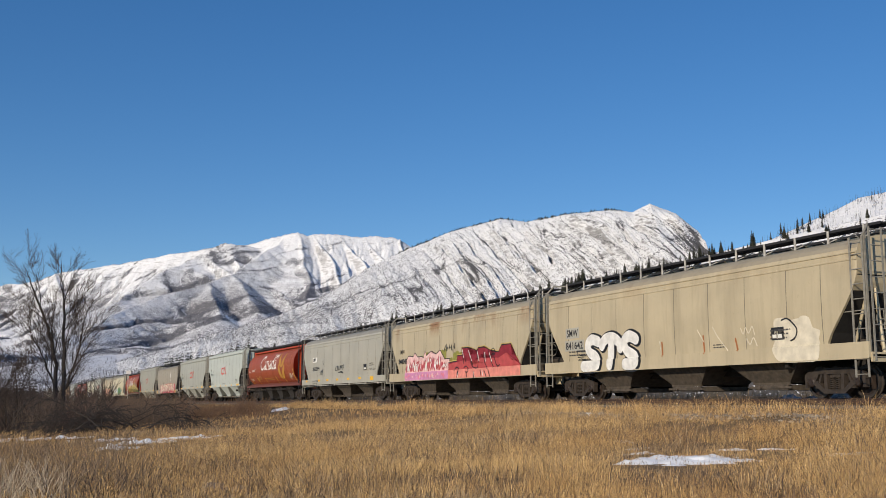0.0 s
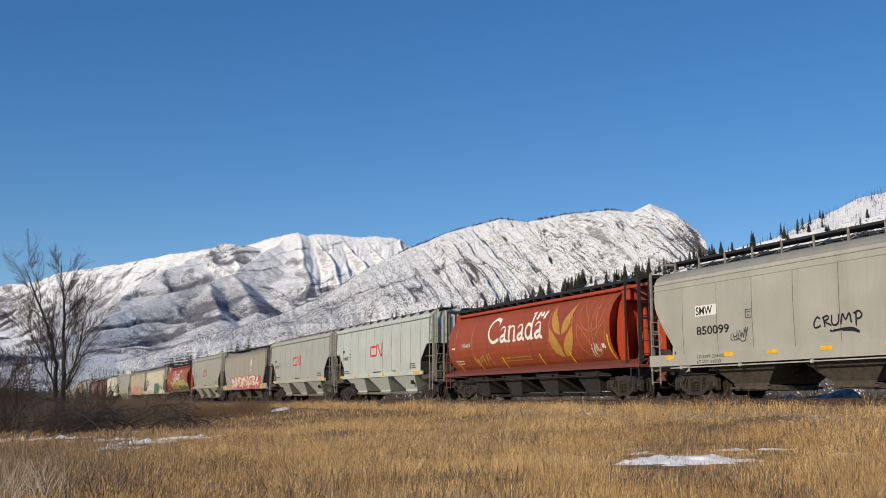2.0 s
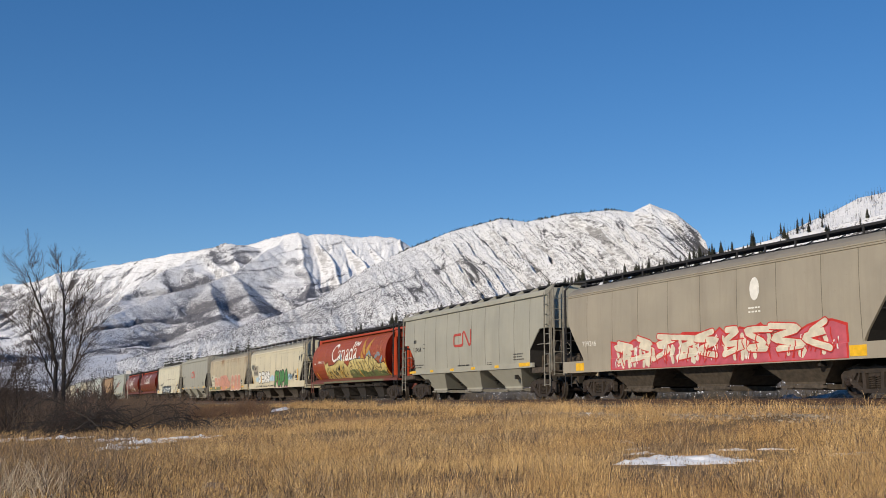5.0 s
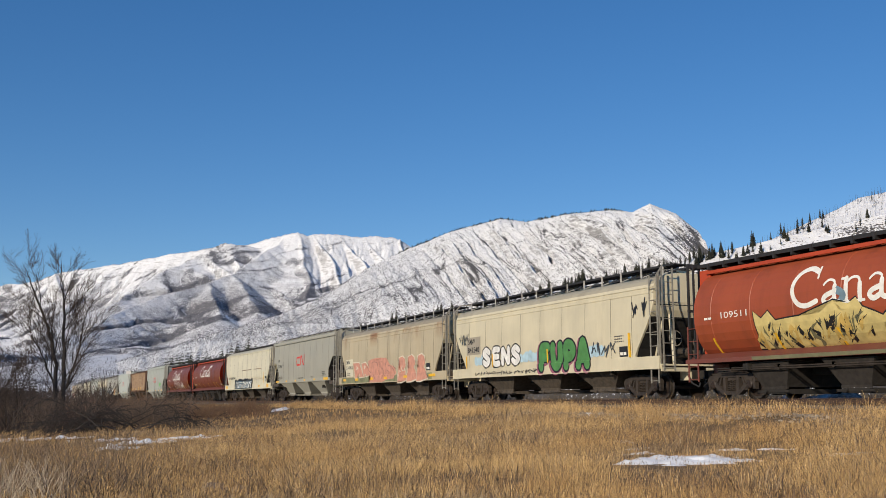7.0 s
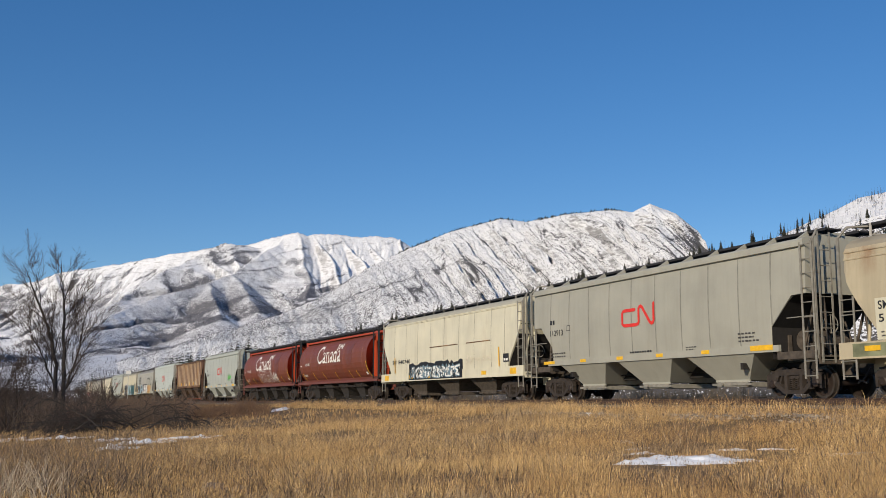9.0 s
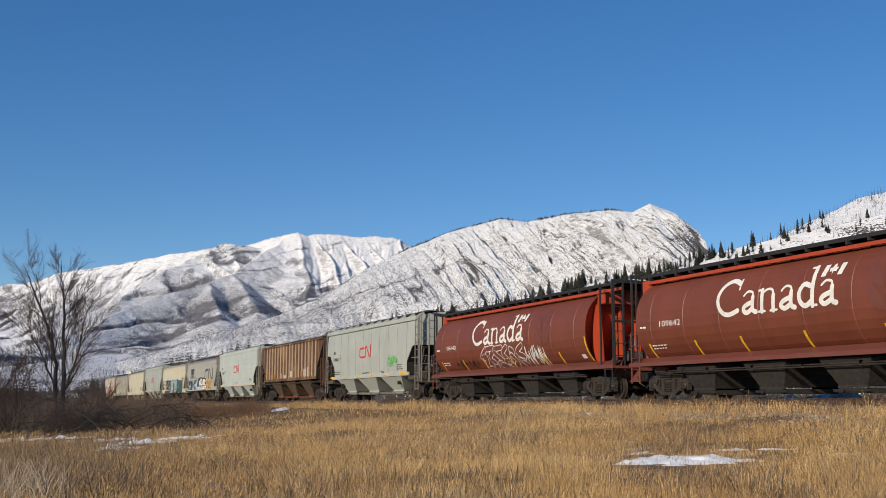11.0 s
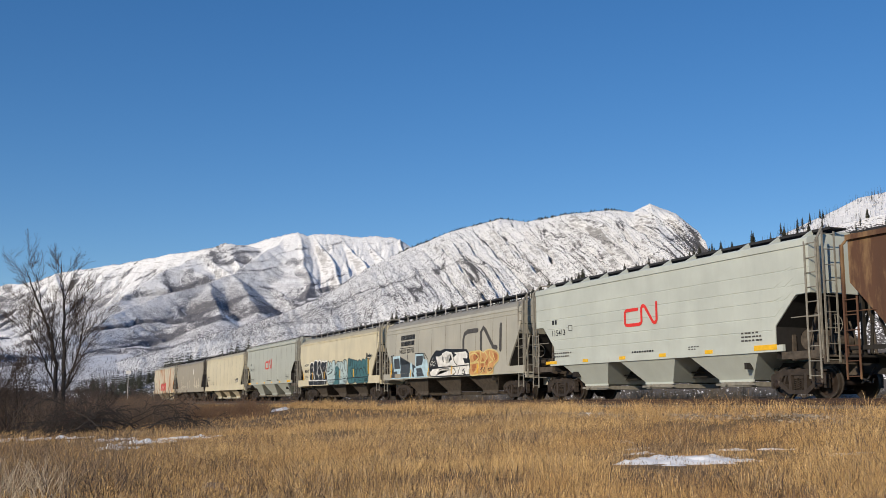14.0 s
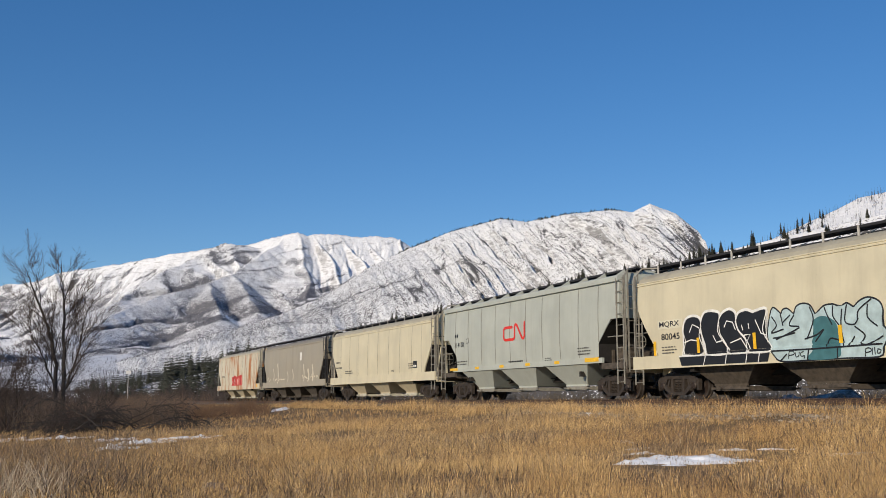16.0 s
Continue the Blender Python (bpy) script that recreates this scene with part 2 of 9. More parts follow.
def snow_rock_material(name, rock, scale, tint=(0.92, 0.915, 0.91), wood_shade=(0.085, 0.08, 0.09), speck=0.3, lo=0.71, hi=0.78, relief=0.7):
    """Snow with bare burnt forest standing in it and rock on the steep faces."""
    m, nt, b = nodes_of(name, 0.75)
    o = coords(nt)
    hatch = noise_tex(nt, coords(nt, (1, 1, 0.30)), 0.25 / scale, 3.0, 0.6)
    at = nt.nodes.new("ShaderNodeAttribute")
    at.attribute_name = "wood_shade"
    cover = noise_tex(nt, o, 0.012 / scale, 6.0, 0.65)
    thick = maths(nt, "ADD", at.outputs["Fac"], ramp(nt, cover, 0.32, 0.68, -speck, speck))
    thick = ramp(nt, thick, 0.0, 1.0)
    wood_fac = ramp(nt, maths(nt, "ADD", hatch, maths(nt, "MULTIPLY", thick, 0.36)), lo - 0.02, hi - 0.02, 0.0, 0.95)
    geo = nt.nodes.new("ShaderNodeNewGeometry")
    sep = nt.nodes.new("ShaderNodeSeparateXYZ")
    link(nt, geo.outputs["Normal"], sep.inputs[0])
    strata = noise_tex(nt, coords(nt, (1, 1, 5.0)), 0.022 / scale, 6.0, 0.75)
    steep = ramp(nt, maths(nt, "ADD", sep.outputs["Z"], maths(nt, "MULTIPLY", maths(nt, "SUBTRACT", strata, 0.5), 1.1)), 0.70, 0.50)
    rockfac = maths(nt, "MULTIPLY", steep, rock)
    snow = mix(nt, noise_tex(nt, o, 0.02 / scale, 6.0), tuple(v * 0.95 for v in tint), tint)
    c = mix(nt, rockfac, snow, mix(nt, strata, (0.07, 0.068, 0.072), (0.25, 0.23, 0.21)))
    c = mix(nt, wood_fac, c, wood_shade)
    link(nt, c, b.inputs["Base Color"])
    bump(nt, b, noise_tex(nt, o, 0.045 / scale, 9.0, 0.72), relief, 9.0 * scale)
    return m


def dead_forest(name, label, X, Y, Z, chance, n, hgt, wid, seed):
    """Thin bare spikes standing where chance (array) is high."""
    rng = np.random.default_rng(seed)
    p = np.clip(chance, 0, None).ravel()
    at = rng.choice(len(p), n, p=p / p.sum())
    x, y, z = X.ravel()[at] + rng.uniform(-4, 4, n), Y.ravel()[at] + rng.uniform(-4, 4, n), Z.ravel()[at] - 1.0
    h, w = rng.uniform(0.5, 1.25, n) * hgt, rng.uniform(0.6, 1.3, n) * wid
    v = np.zeros((n, 4, 3))
    v[:, 0] = np.stack([x, y, z + h], -1)
    for k, a in enumerate((0.3, 2.4, 4.5)):
        v[:, k + 1] = np.stack([x + w * math.cos(a), y + w * math.sin(a), z], -1)
    f = (np.arange(n)[:, None, None] * 4 + np.array([[0, 1, 2], [0, 2, 3], [0, 3, 1]])[None]).reshape(-1, 3)
    me = bpy.data.meshes.new(name)
    fill(me, v.reshape(-1, 3), f)
    me.materials.append(plain(name + "_bark", (0.055, 0.052, 0.056), 0.9, 0.0, 0.4, 0.05))
    return tagged(new(name, me), label, "dead trees", kind="stuff")


def mountain(name, ridge, down, run, base, power, spur, gully, skew, material, seed, nu=560, nv=240, crest=4.0, freq=1.0, bands=0.0, bare=0.1, wooded=0.4, incise=0.0, woods=0.3, groove=62.0, crag=0.22, low=0.0, rib=0.0, slit=0.055, zones=(), ledges=0.0, dip=0.42, lines=0.0, ribw=17.0, saw=0.0):
    """A sheet that falls from the crest line along down, cut by spurs, benches and slanting gullies; woods stand in the
    gullies and on the benches, and gully shade is painted into the same mask.
    """
    r = np.array(ridge, float)
    d = np.concatenate([[0], np.cumsum(np.hypot(*np.diff(r[:, :2], axis=0).T))])
    s = np.linspace(0, d[-1], nu)
    p = np.stack([np.interp(s, d, r[:, i]) for i in range(3)], -1)
    p[:, 2] += crest * fractal(s / 60.0, s * 0 + seed, 5, 0.6, seed)
    v = np.concatenate([np.linspace(-0.25, -0.01, 14), np.linspace(0, 1, nv - 14) ** 1.25])
    S, V = np.meshgrid(s, v, indexing="ij")
    W = np.clip(V, 0, 1)
    D = W * run
    X = p[:, None, 0] + down[0] * run * V
    Y = p[:, None, 1] + down[1] * run * V
    H = p[:, None, 2] - base
    fall = (1 - W) ** power
    swell = np.clip(W * 4, 0, 1) * np.clip((1 - W) * 3, 0, 1)
    a = (S - skew * D) * freq
    wob = 30 * fractal(S / 160.0, D / 160.0, 3, 0.5, seed + 31)
    big = fractal((a + wob) / 420.0, D * freq / 900.0, 3, 0.45, seed + 5, ridged=True)
    cut = fractal((a + wob * 0.5) / 80.0, D * freq / 700.0, 4, 0.5, seed + 9)
    trench = np.exp(-((fractal((a + wob * 0.6) / groove, D * freq / 900.0, 2, 0.5, seed + 9) + 0.05) / slit) ** 2)
    trench = trench * np.clip(0.55 + 1.3 * fractal((a + wob) / 90.0, D / 260.0, 3, 0.55, seed + 51), 0, 1)
    fine = fractal(S / 26.0, D / 26.0, 4, 0.6, seed + 14)
    ribs = fractal((a + wob * 0.4) / ribw, D / 150.0, 3, 0.55, seed + 41)
    bench = fractal((D + dip * S + 0.4 * wob) / 150.0, S / 1400.0, 4, 0.5, seed + 17)
    Z = base + H * fall + swell * (spur * (big - 0.1) + gully * cut + bands * bench) - incise * trench * np.clip(W * 8, 0, 1) * np.clip((1 - W) * 4, 0, 1)
    Z = Z + np.clip(W * 14, 0, 1) * (crag * (gully + 0.3 * bands) * fine + rib * ribs)
    L = d[-1]
    # slanting gullies: broad lit backs that break off in a steep face on one side
    tooth = (a + 0.45 * wob + 10 * fractal(S / 45.0, D / 220.0, 3, 0.5, seed + 91)) / 52.0 + 0.55 * np.sin(a / 131.0) + 0.35 * np.sin(a / 57.0 + 1.0)
    cell = np.floor(tooth)
    t = tooth - cell
    size = 0.35 + 0.65 * np.abs(hash_noise(cell, cell * 0 + 0.5, seed + 93)) ** 0.7
    steep = np.where(t < 0.82, t / 0.82, (1 - t) / 0.18)
    right = np.clip((S / L - 0.40) * 5, 0.0, 1) * np.clip(W * 9, 0, 1) * np.clip((0.85 - W) * 3, 0, 1)
    Z = Z + saw * size * (steep - 0.5) * right
    t2 = (a + 0.6 * wob + 5 * fractal(S / 20.0, D / 120.0, 3, 0.5, seed + 97)) / 19.0
    t2 = t2 - np.floor(t2)
    Z = Z + 0.22 * saw * (np.where(t2 < 0.75, t2 / 0.75, (1 - t2) / 0.25) - 0.5) * right * np.clip(0.6 + 1.2 * fractal(S / 70.0, D / 140.0, 3, 0.5, seed + 99), 0, 1)
    Z = np.where(V < 0, base + H * (1 + V * 2.2), Z)
    ob = grid_mesh(name, np.stack([X, Y, Z], -1), nu, nv, material)
    wood_shade = woods + wooded * (0.8 * bench * (bands > 0) + 0.9 * fractal(S / 240.0, D / 240.0, 4, 0.55, seed + 21) + 0.6 * W) + low * np.clip((W - 0.3) * 2, 0, 1) + (0.8 * trench * np.clip(0.45 + fractal(S / 200.0, D / 120.0, 3, 0.5, seed + 3), 0, 1) if incise > 0 else 0.0)
    edge = 0.35 * fractal(S / 90.0, D / 90.0, 4, 0.6, seed + 61)
    for f0, w0, rf, rw, turn, more in zones:
        u, q = (S / L - f0), (W - w0) + turn * (S / L - f0)
        wood_shade = wood_shade + more * np.clip(1.6 - 1.6 * (np.hypot(u / rf, q / rw) + edge), 0, 1)
    line = fractal((D + dip * S + 0.7 * wob) / 95.0, S / 900.0, 3, 0.5, seed + 67)
    wood_shade = wood_shade + ledges * np.exp(-((line - 0.02) / 0.04) ** 2) * np.clip(0.3 + fractal(S / 150.0, D / 60.0, 3, 0.5, seed + 71), 0, 1)
    # Thin dark lines: gully shade and couloir trees in one mask.
    thin = np.exp(-(fractal((a + 0.5 * wob) / 21.0, D / 420.0, 2, 0.5, seed + 81) / 0.06) ** 2) + 0.8 * np.exp(-(fractal((a + 0.8 * wob) / 48.0, D / 600.0, 2, 0.5, seed + 83) / 0.035) ** 2)
    wood_shade = wood_shade + lines * thin * np.clip(0.4 + 1.4 * fractal(S / 120.0, D / 90.0, 3, 0.55, seed + 87), 0, 1) * np.clip((S / L - 0.36) * 8, 0.15, 1)
    if saw:
        # Steep gully faces are darkened here: their shade put into the tree mask.
        wood_shade = wood_shade - 0.06 * right + 1.8 * size * right * np.clip((t - 0.82) * 9, 0, 1) * np.clip(0.85 + fractal(S / 60.0, D / 60.0, 3, 0.5, seed + 95), 0, 1)
    if saw:
        dead_forest("near_dead_forest", "thin burnt trees standing on the ribbed mountain", X, Y, Z, (V > 0.03) * (np.clip(wood_shade, 0.02, 1) ** 1.5 + 0.10) * (0.35 + np.clip((0.5 - S / L) * 3, 0, 1)), 9000, 6.5, 0.6, seed)
    wood_shade = wood_shade * np.clip((W - bare) * 9, 0, 1)
    at = ob.data.attributes.new("wood_shade", "FLOAT", "POINT")
    at.data.foreach_set("value", wood_shade.astype(np.float32).ravel())
    return ob


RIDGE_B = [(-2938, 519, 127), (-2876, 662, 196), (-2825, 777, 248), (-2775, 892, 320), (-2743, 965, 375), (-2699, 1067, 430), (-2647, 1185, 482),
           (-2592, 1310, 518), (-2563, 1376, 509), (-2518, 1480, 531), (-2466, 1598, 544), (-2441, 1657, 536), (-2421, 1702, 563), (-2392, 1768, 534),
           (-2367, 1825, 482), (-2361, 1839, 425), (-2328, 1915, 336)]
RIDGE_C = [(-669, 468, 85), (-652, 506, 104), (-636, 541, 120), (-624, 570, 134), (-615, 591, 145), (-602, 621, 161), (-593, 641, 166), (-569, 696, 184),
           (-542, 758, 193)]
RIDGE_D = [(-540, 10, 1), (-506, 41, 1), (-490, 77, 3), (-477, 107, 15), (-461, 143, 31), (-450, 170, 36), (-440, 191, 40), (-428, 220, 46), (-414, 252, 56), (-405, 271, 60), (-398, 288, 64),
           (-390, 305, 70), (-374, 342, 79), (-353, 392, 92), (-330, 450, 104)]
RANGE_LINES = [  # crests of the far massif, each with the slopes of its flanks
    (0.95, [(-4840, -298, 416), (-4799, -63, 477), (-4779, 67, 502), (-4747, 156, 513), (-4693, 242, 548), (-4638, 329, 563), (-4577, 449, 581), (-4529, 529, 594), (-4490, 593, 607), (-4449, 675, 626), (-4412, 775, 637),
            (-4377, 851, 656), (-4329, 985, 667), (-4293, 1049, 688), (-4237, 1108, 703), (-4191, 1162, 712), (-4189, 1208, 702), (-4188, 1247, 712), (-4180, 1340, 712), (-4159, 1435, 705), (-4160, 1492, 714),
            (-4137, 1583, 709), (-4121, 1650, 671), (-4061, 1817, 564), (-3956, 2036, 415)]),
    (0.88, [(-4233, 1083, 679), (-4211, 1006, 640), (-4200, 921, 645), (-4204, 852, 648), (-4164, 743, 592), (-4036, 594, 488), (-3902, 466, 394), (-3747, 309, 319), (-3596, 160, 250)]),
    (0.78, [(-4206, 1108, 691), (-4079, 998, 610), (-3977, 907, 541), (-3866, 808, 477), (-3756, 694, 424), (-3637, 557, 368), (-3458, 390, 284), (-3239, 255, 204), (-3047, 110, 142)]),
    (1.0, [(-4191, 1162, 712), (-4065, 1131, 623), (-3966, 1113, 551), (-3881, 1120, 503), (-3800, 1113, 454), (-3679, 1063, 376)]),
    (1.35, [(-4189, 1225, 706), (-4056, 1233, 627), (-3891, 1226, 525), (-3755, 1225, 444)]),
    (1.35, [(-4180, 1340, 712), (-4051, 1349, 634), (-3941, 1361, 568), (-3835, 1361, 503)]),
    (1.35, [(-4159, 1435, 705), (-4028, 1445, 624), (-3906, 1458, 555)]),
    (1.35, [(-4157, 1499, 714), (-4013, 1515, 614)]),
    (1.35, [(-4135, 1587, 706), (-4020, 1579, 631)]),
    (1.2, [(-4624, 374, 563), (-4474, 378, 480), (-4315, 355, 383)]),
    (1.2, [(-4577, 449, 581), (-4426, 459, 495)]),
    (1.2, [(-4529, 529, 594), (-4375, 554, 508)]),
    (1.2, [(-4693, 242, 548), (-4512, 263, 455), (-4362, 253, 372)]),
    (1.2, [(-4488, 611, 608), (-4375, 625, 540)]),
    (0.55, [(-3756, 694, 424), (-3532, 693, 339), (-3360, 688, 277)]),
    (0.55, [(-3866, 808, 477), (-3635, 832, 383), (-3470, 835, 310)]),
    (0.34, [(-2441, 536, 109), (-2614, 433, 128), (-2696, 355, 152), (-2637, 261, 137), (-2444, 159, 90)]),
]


def massif(name, lines, material, seed, nu=640, nv=290):
    """Mountains as the upper hull of flanks falling from crest lines, fluted down the fall line, over a rising foot."""
    along_x, depth = np.linspace(-2150, 560, nu), 1500 + 3400 * np.linspace(0, 1, nv) ** 0.8
    A, D = np.meshgrid(along_x, depth, indexing="ij")
    X, Y = 0.4004 * A - 0.9164 * D, 0.9164 * A + 0.4004 * D
    wx = X + 34 * fractal(X / 210.0, Y / 210.0, 4, 0.5, seed + 1)
    wy = Y + 34 * fractal(X / 210.0, Y / 210.0, 4, 0.5, seed + 2)
    foot = 0.095 * (D - 1500) + 16 * fractal(X / 260.0, Y / 260.0, 4, 0.5, seed + 3) * np.clip((D - 1500) / 400.0, 0, 1)
    soft = 7.0
    Z = np.full_like(foot, -900.0)
    flank, carved = np.full_like(Z, -1.0), np.zeros_like(Z)
    for i, (slope, pts) in enumerate(lines):
        p = np.array(pts, float)
        run = np.concatenate([[0], np.cumsum(np.hypot(*np.diff(p[:, :2], axis=0).T))])
        near, arc, top = np.full_like(Z, 1e9), np.zeros_like(Z), np.zeros_like(Z)
        for q in range(len(p) - 1):
            ax, ay, bx, by = p[q, 0], p[q, 1], p[q + 1, 0], p[q + 1, 1]
            px, py = (X, Y) if i == 0 else (wx, wy)
            k = np.clip(((px - ax) * (bx - ax) + (py - ay) * (by - ay)) / ((bx - ax) ** 2 + (by - ay) ** 2), 0, 1)
            d = np.hypot(px - ax - k * (bx - ax), py - ay - k * (by - ay))
            m = d < near
            near = np.where(m, d, near)
            arc = np.where(m, run[q] + k * (run[q + 1] - run[q]), arc)
            top = np.where(m, p[q, 2] + k * (p[q + 1, 2] - p[q, 2]), top)
        flute = fractal(arc / 62.0 + 0.004 * near, near / 420.0, 4, 0.55, seed + 11 * i + 5)
        fine = fractal(arc / 17.0, near / 160.0, 3, 0.55, seed + 11 * i + 7)
        far = np.clip(near / 90.0, 0, 1)
        rough = 3.0 * fractal(arc / 30.0, arc * 0, 4, 0.6, seed + 60 + i) * np.clip(1 - near / 60, 0, 1)
        h = top + rough - slope * near * (0.60 + 0.40 * np.exp(-near / 330.0)) * (1 + (0.28 if slope > 0.4 else 0.05) * flute * far) + 9.0 * fine * far * np.clip(slope * 1.6 - 0.5, 0, 1)
        w = np.clip(0.5 + (h - Z) / (2 * soft), 0, 1)
        carved = np.where(h > Z, flute * far, carved)
        flank = np.where(h > Z, i, flank)
        Z = Z * (1 - w) + h * w + soft * w * (1 - w)
    w = np.clip(0.5 + (foot - Z) / 110.0, 0, 1)
    Z = Z * (1 - w) + foot * w + 55.0 * w * (1 - w)
    Z = Z + 3.0 * fractal(X / 24.0, Y / 24.0, 4, 0.6, seed + 21)
    Z = Z - 20 * np.clip((1600 - D) / 100.0, 0, 1)
    # bedding: benches that dip to the left and break off in low cliffs
    dipped = Z - 0.40 * A
    strata = fractal(dipped / 58.0 + 0.5 * fractal(X / 120.0, Y / 120.0, 3, 0.5, seed + 33), A / 700.0, 3, 0.55, seed + 31)
    high = np.clip((Z - 330) / 240.0, 0, 1)
    Z = Z + 11.0 * np.tanh(strata / 0.10) * (1 - high) * np.clip((D - 1700) / 300.0, 0, 1) * np.clip((-A - 620) / 200.0, 0.2, 1)
    ob = grid_mesh(name, np.stack([X, Y, Z], -1), nu, nv, material)
    # ledges dip to the left across the face; woods thicken downhill and on the shaded spur
    broken = np.clip(0.35 + 1.5 * fractal(X / 110.0, Y / 110.0, 4, 0.6, seed + 35), 0, 1)
    ledge = np.exp(-(strata / 0.06) ** 2) * broken
    patchy = fractal(X / 170.0, Y / 170.0, 5, 0.6, seed + 37)
    wood_shade = 0.34 + 0.30 * patchy + ledge * (1.7 - 0.9 * high) - 0.30 * high
    left_face = np.clip((-A - 900) / 300.0, 0, 1)
    wood_shade += 1.3 * np.clip(carved - 0.08, 0, 0.5) * np.clip(1.2 - np.clip((A + 800) / 200.0, 0, 1) * high * 1.3, 0, 1)
    wood_shade += 0.7 * np.clip(high * 1.5, 0, 1) * np.clip((-A - 720) / 150.0, 0, 1) * np.clip(0.02 + 1.6 * fractal(X / 50.0, Y / 50.0, 4, 0.65, seed + 45), 0, 0.7)
    wood_shade += 0.24 * np.isin(flank, (2, 14, 15)) * np.clip((A + 1150) / 250.0, 0, 1) * np.clip((640 - Z) / 60.0, 0, 1)
    wood_shade += 0.45 * (flank == 1) * np.clip((A + 1020) / 120.0, 0, 1) * (0.4 + 2.2 * np.clip(fractal(X / 40.0, Z / 60.0, 3, 0.6, seed + 39), -0.2, 1))
    wood_shade += 0.5 * (flank == 3) * np.clip((560 - Z) / 60.0, 0, 1)
    wood_shade += 0.75 * np.exp(-(((D - 2560 - 0.08 * A + 90 * patchy) / 70.0) ** 2)) - 0.2 * left_face * high
    wood_shade += 0.25 * np.clip((2300 - D) / 300.0, 0, 1)
    dead_forest("far_dead_forest", "thin burnt trees standing over the far snowy slopes", X, Y, Z, np.clip(wood_shade, 0, 1) ** 2 * np.clip((D - 1600) / 300.0, 0, 1) * np.clip((3900 - D) / 300.0, 0, 1) / np.maximum(D, 1) ** 0.5, 15000, 9.0, 0.75, seed)
    wood_shade = wood_shade - 0.16 * np.clip((3300 - D) / 500.0, 0, 1)
    at = ob.data.attributes.new("wood_shade", "FLOAT", "POINT")
    at.data.foreach_set("value", wood_shade.astype(np.float32).ravel())
    return ob


far_massif = massif("mountain_far", RANGE_LINES, snow_rock_material("far_snow_and_burnt_forest", 0.6, 0.85, tint=(0.84, 0.84, 0.85), wood_shade=(0.085, 0.085, 0.10), speck=0.14, relief=0.4, lo=0.67, hi=0.78), 2)
tagged(far_massif, "distant snow-covered massif with grey burnt forest", "mountain", kind="structure")
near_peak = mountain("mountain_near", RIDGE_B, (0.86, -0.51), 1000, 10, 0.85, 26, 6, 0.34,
                     snow_rock_material("snow_on_ribbed_rock", 0.75, 0.95, tint=(0.87, 0.865, 0.86), speck=0.12, wood_shade=(0.050, 0.048, 0.052), lo=0.67, hi=0.72, relief=0.8), 11, nu=780, nv=240, bare=0.0, wooded=0.14, incise=0, woods=0.19, groove=36.0, crag=0.5, low=0.12, rib=3.5,
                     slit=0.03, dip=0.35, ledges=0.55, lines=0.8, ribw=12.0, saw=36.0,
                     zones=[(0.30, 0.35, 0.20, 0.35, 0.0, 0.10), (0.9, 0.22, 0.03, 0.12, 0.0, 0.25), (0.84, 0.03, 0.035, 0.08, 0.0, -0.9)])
tagged(near_peak, "snowy rock mountain with slanting gullies and pointed summit", "mountain", kind="structure")
hill = mountain("hill_slope", RIDGE_C, (0.78, -0.62), 420, 2, 1.0, 8, 4, 0.1, snow_rock_material("hill_snow", 0.1, 0.3, speck=0.15, wood_shade=(0.14, 0.12, 0.11)), 23, 240, 120, 1.5, bare=0.0, wooded=0.2, woods=0.15)
tagged(hill, "snowy hillside with sparse burnt trunks", "hill", kind="structure")
shoulder = mountain("hill_shoulder", RIDGE_D, (0.62, -0.78), 130, -1, 0.9, 2, 2, 0.1, snow_rock_material("shoulder_snow", 0.1, 0.3, speck=0.5, wood_shade=(0.06, 0.05, 0.045)), 29, 240, 100, 1.0, bare=0.0,
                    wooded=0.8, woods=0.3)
tagged(shoulder, "low snowy shoulder with conifers", "hill", kind="structure")


# ---------------------------------------------------------------- track
def gravel_material():
    m, nt, b = nodes_of("grey_brown_ballast", 0.9)
    o = coords(nt)
    v = nt.nodes.new("ShaderNodeTexVoronoi")
    v.inputs["Scale"].default_value = 16.0
    link(nt, o, v.inputs["Vector"])
    c = mix(nt, v.outputs["Color"], (0.10, 0.085, 0.07), (0.24, 0.21, 0.17))
    link(nt, c, b.inputs["Base Color"])
    bump(nt, b, v.outputs["Distance"], 0.9, 0.05)
    return m


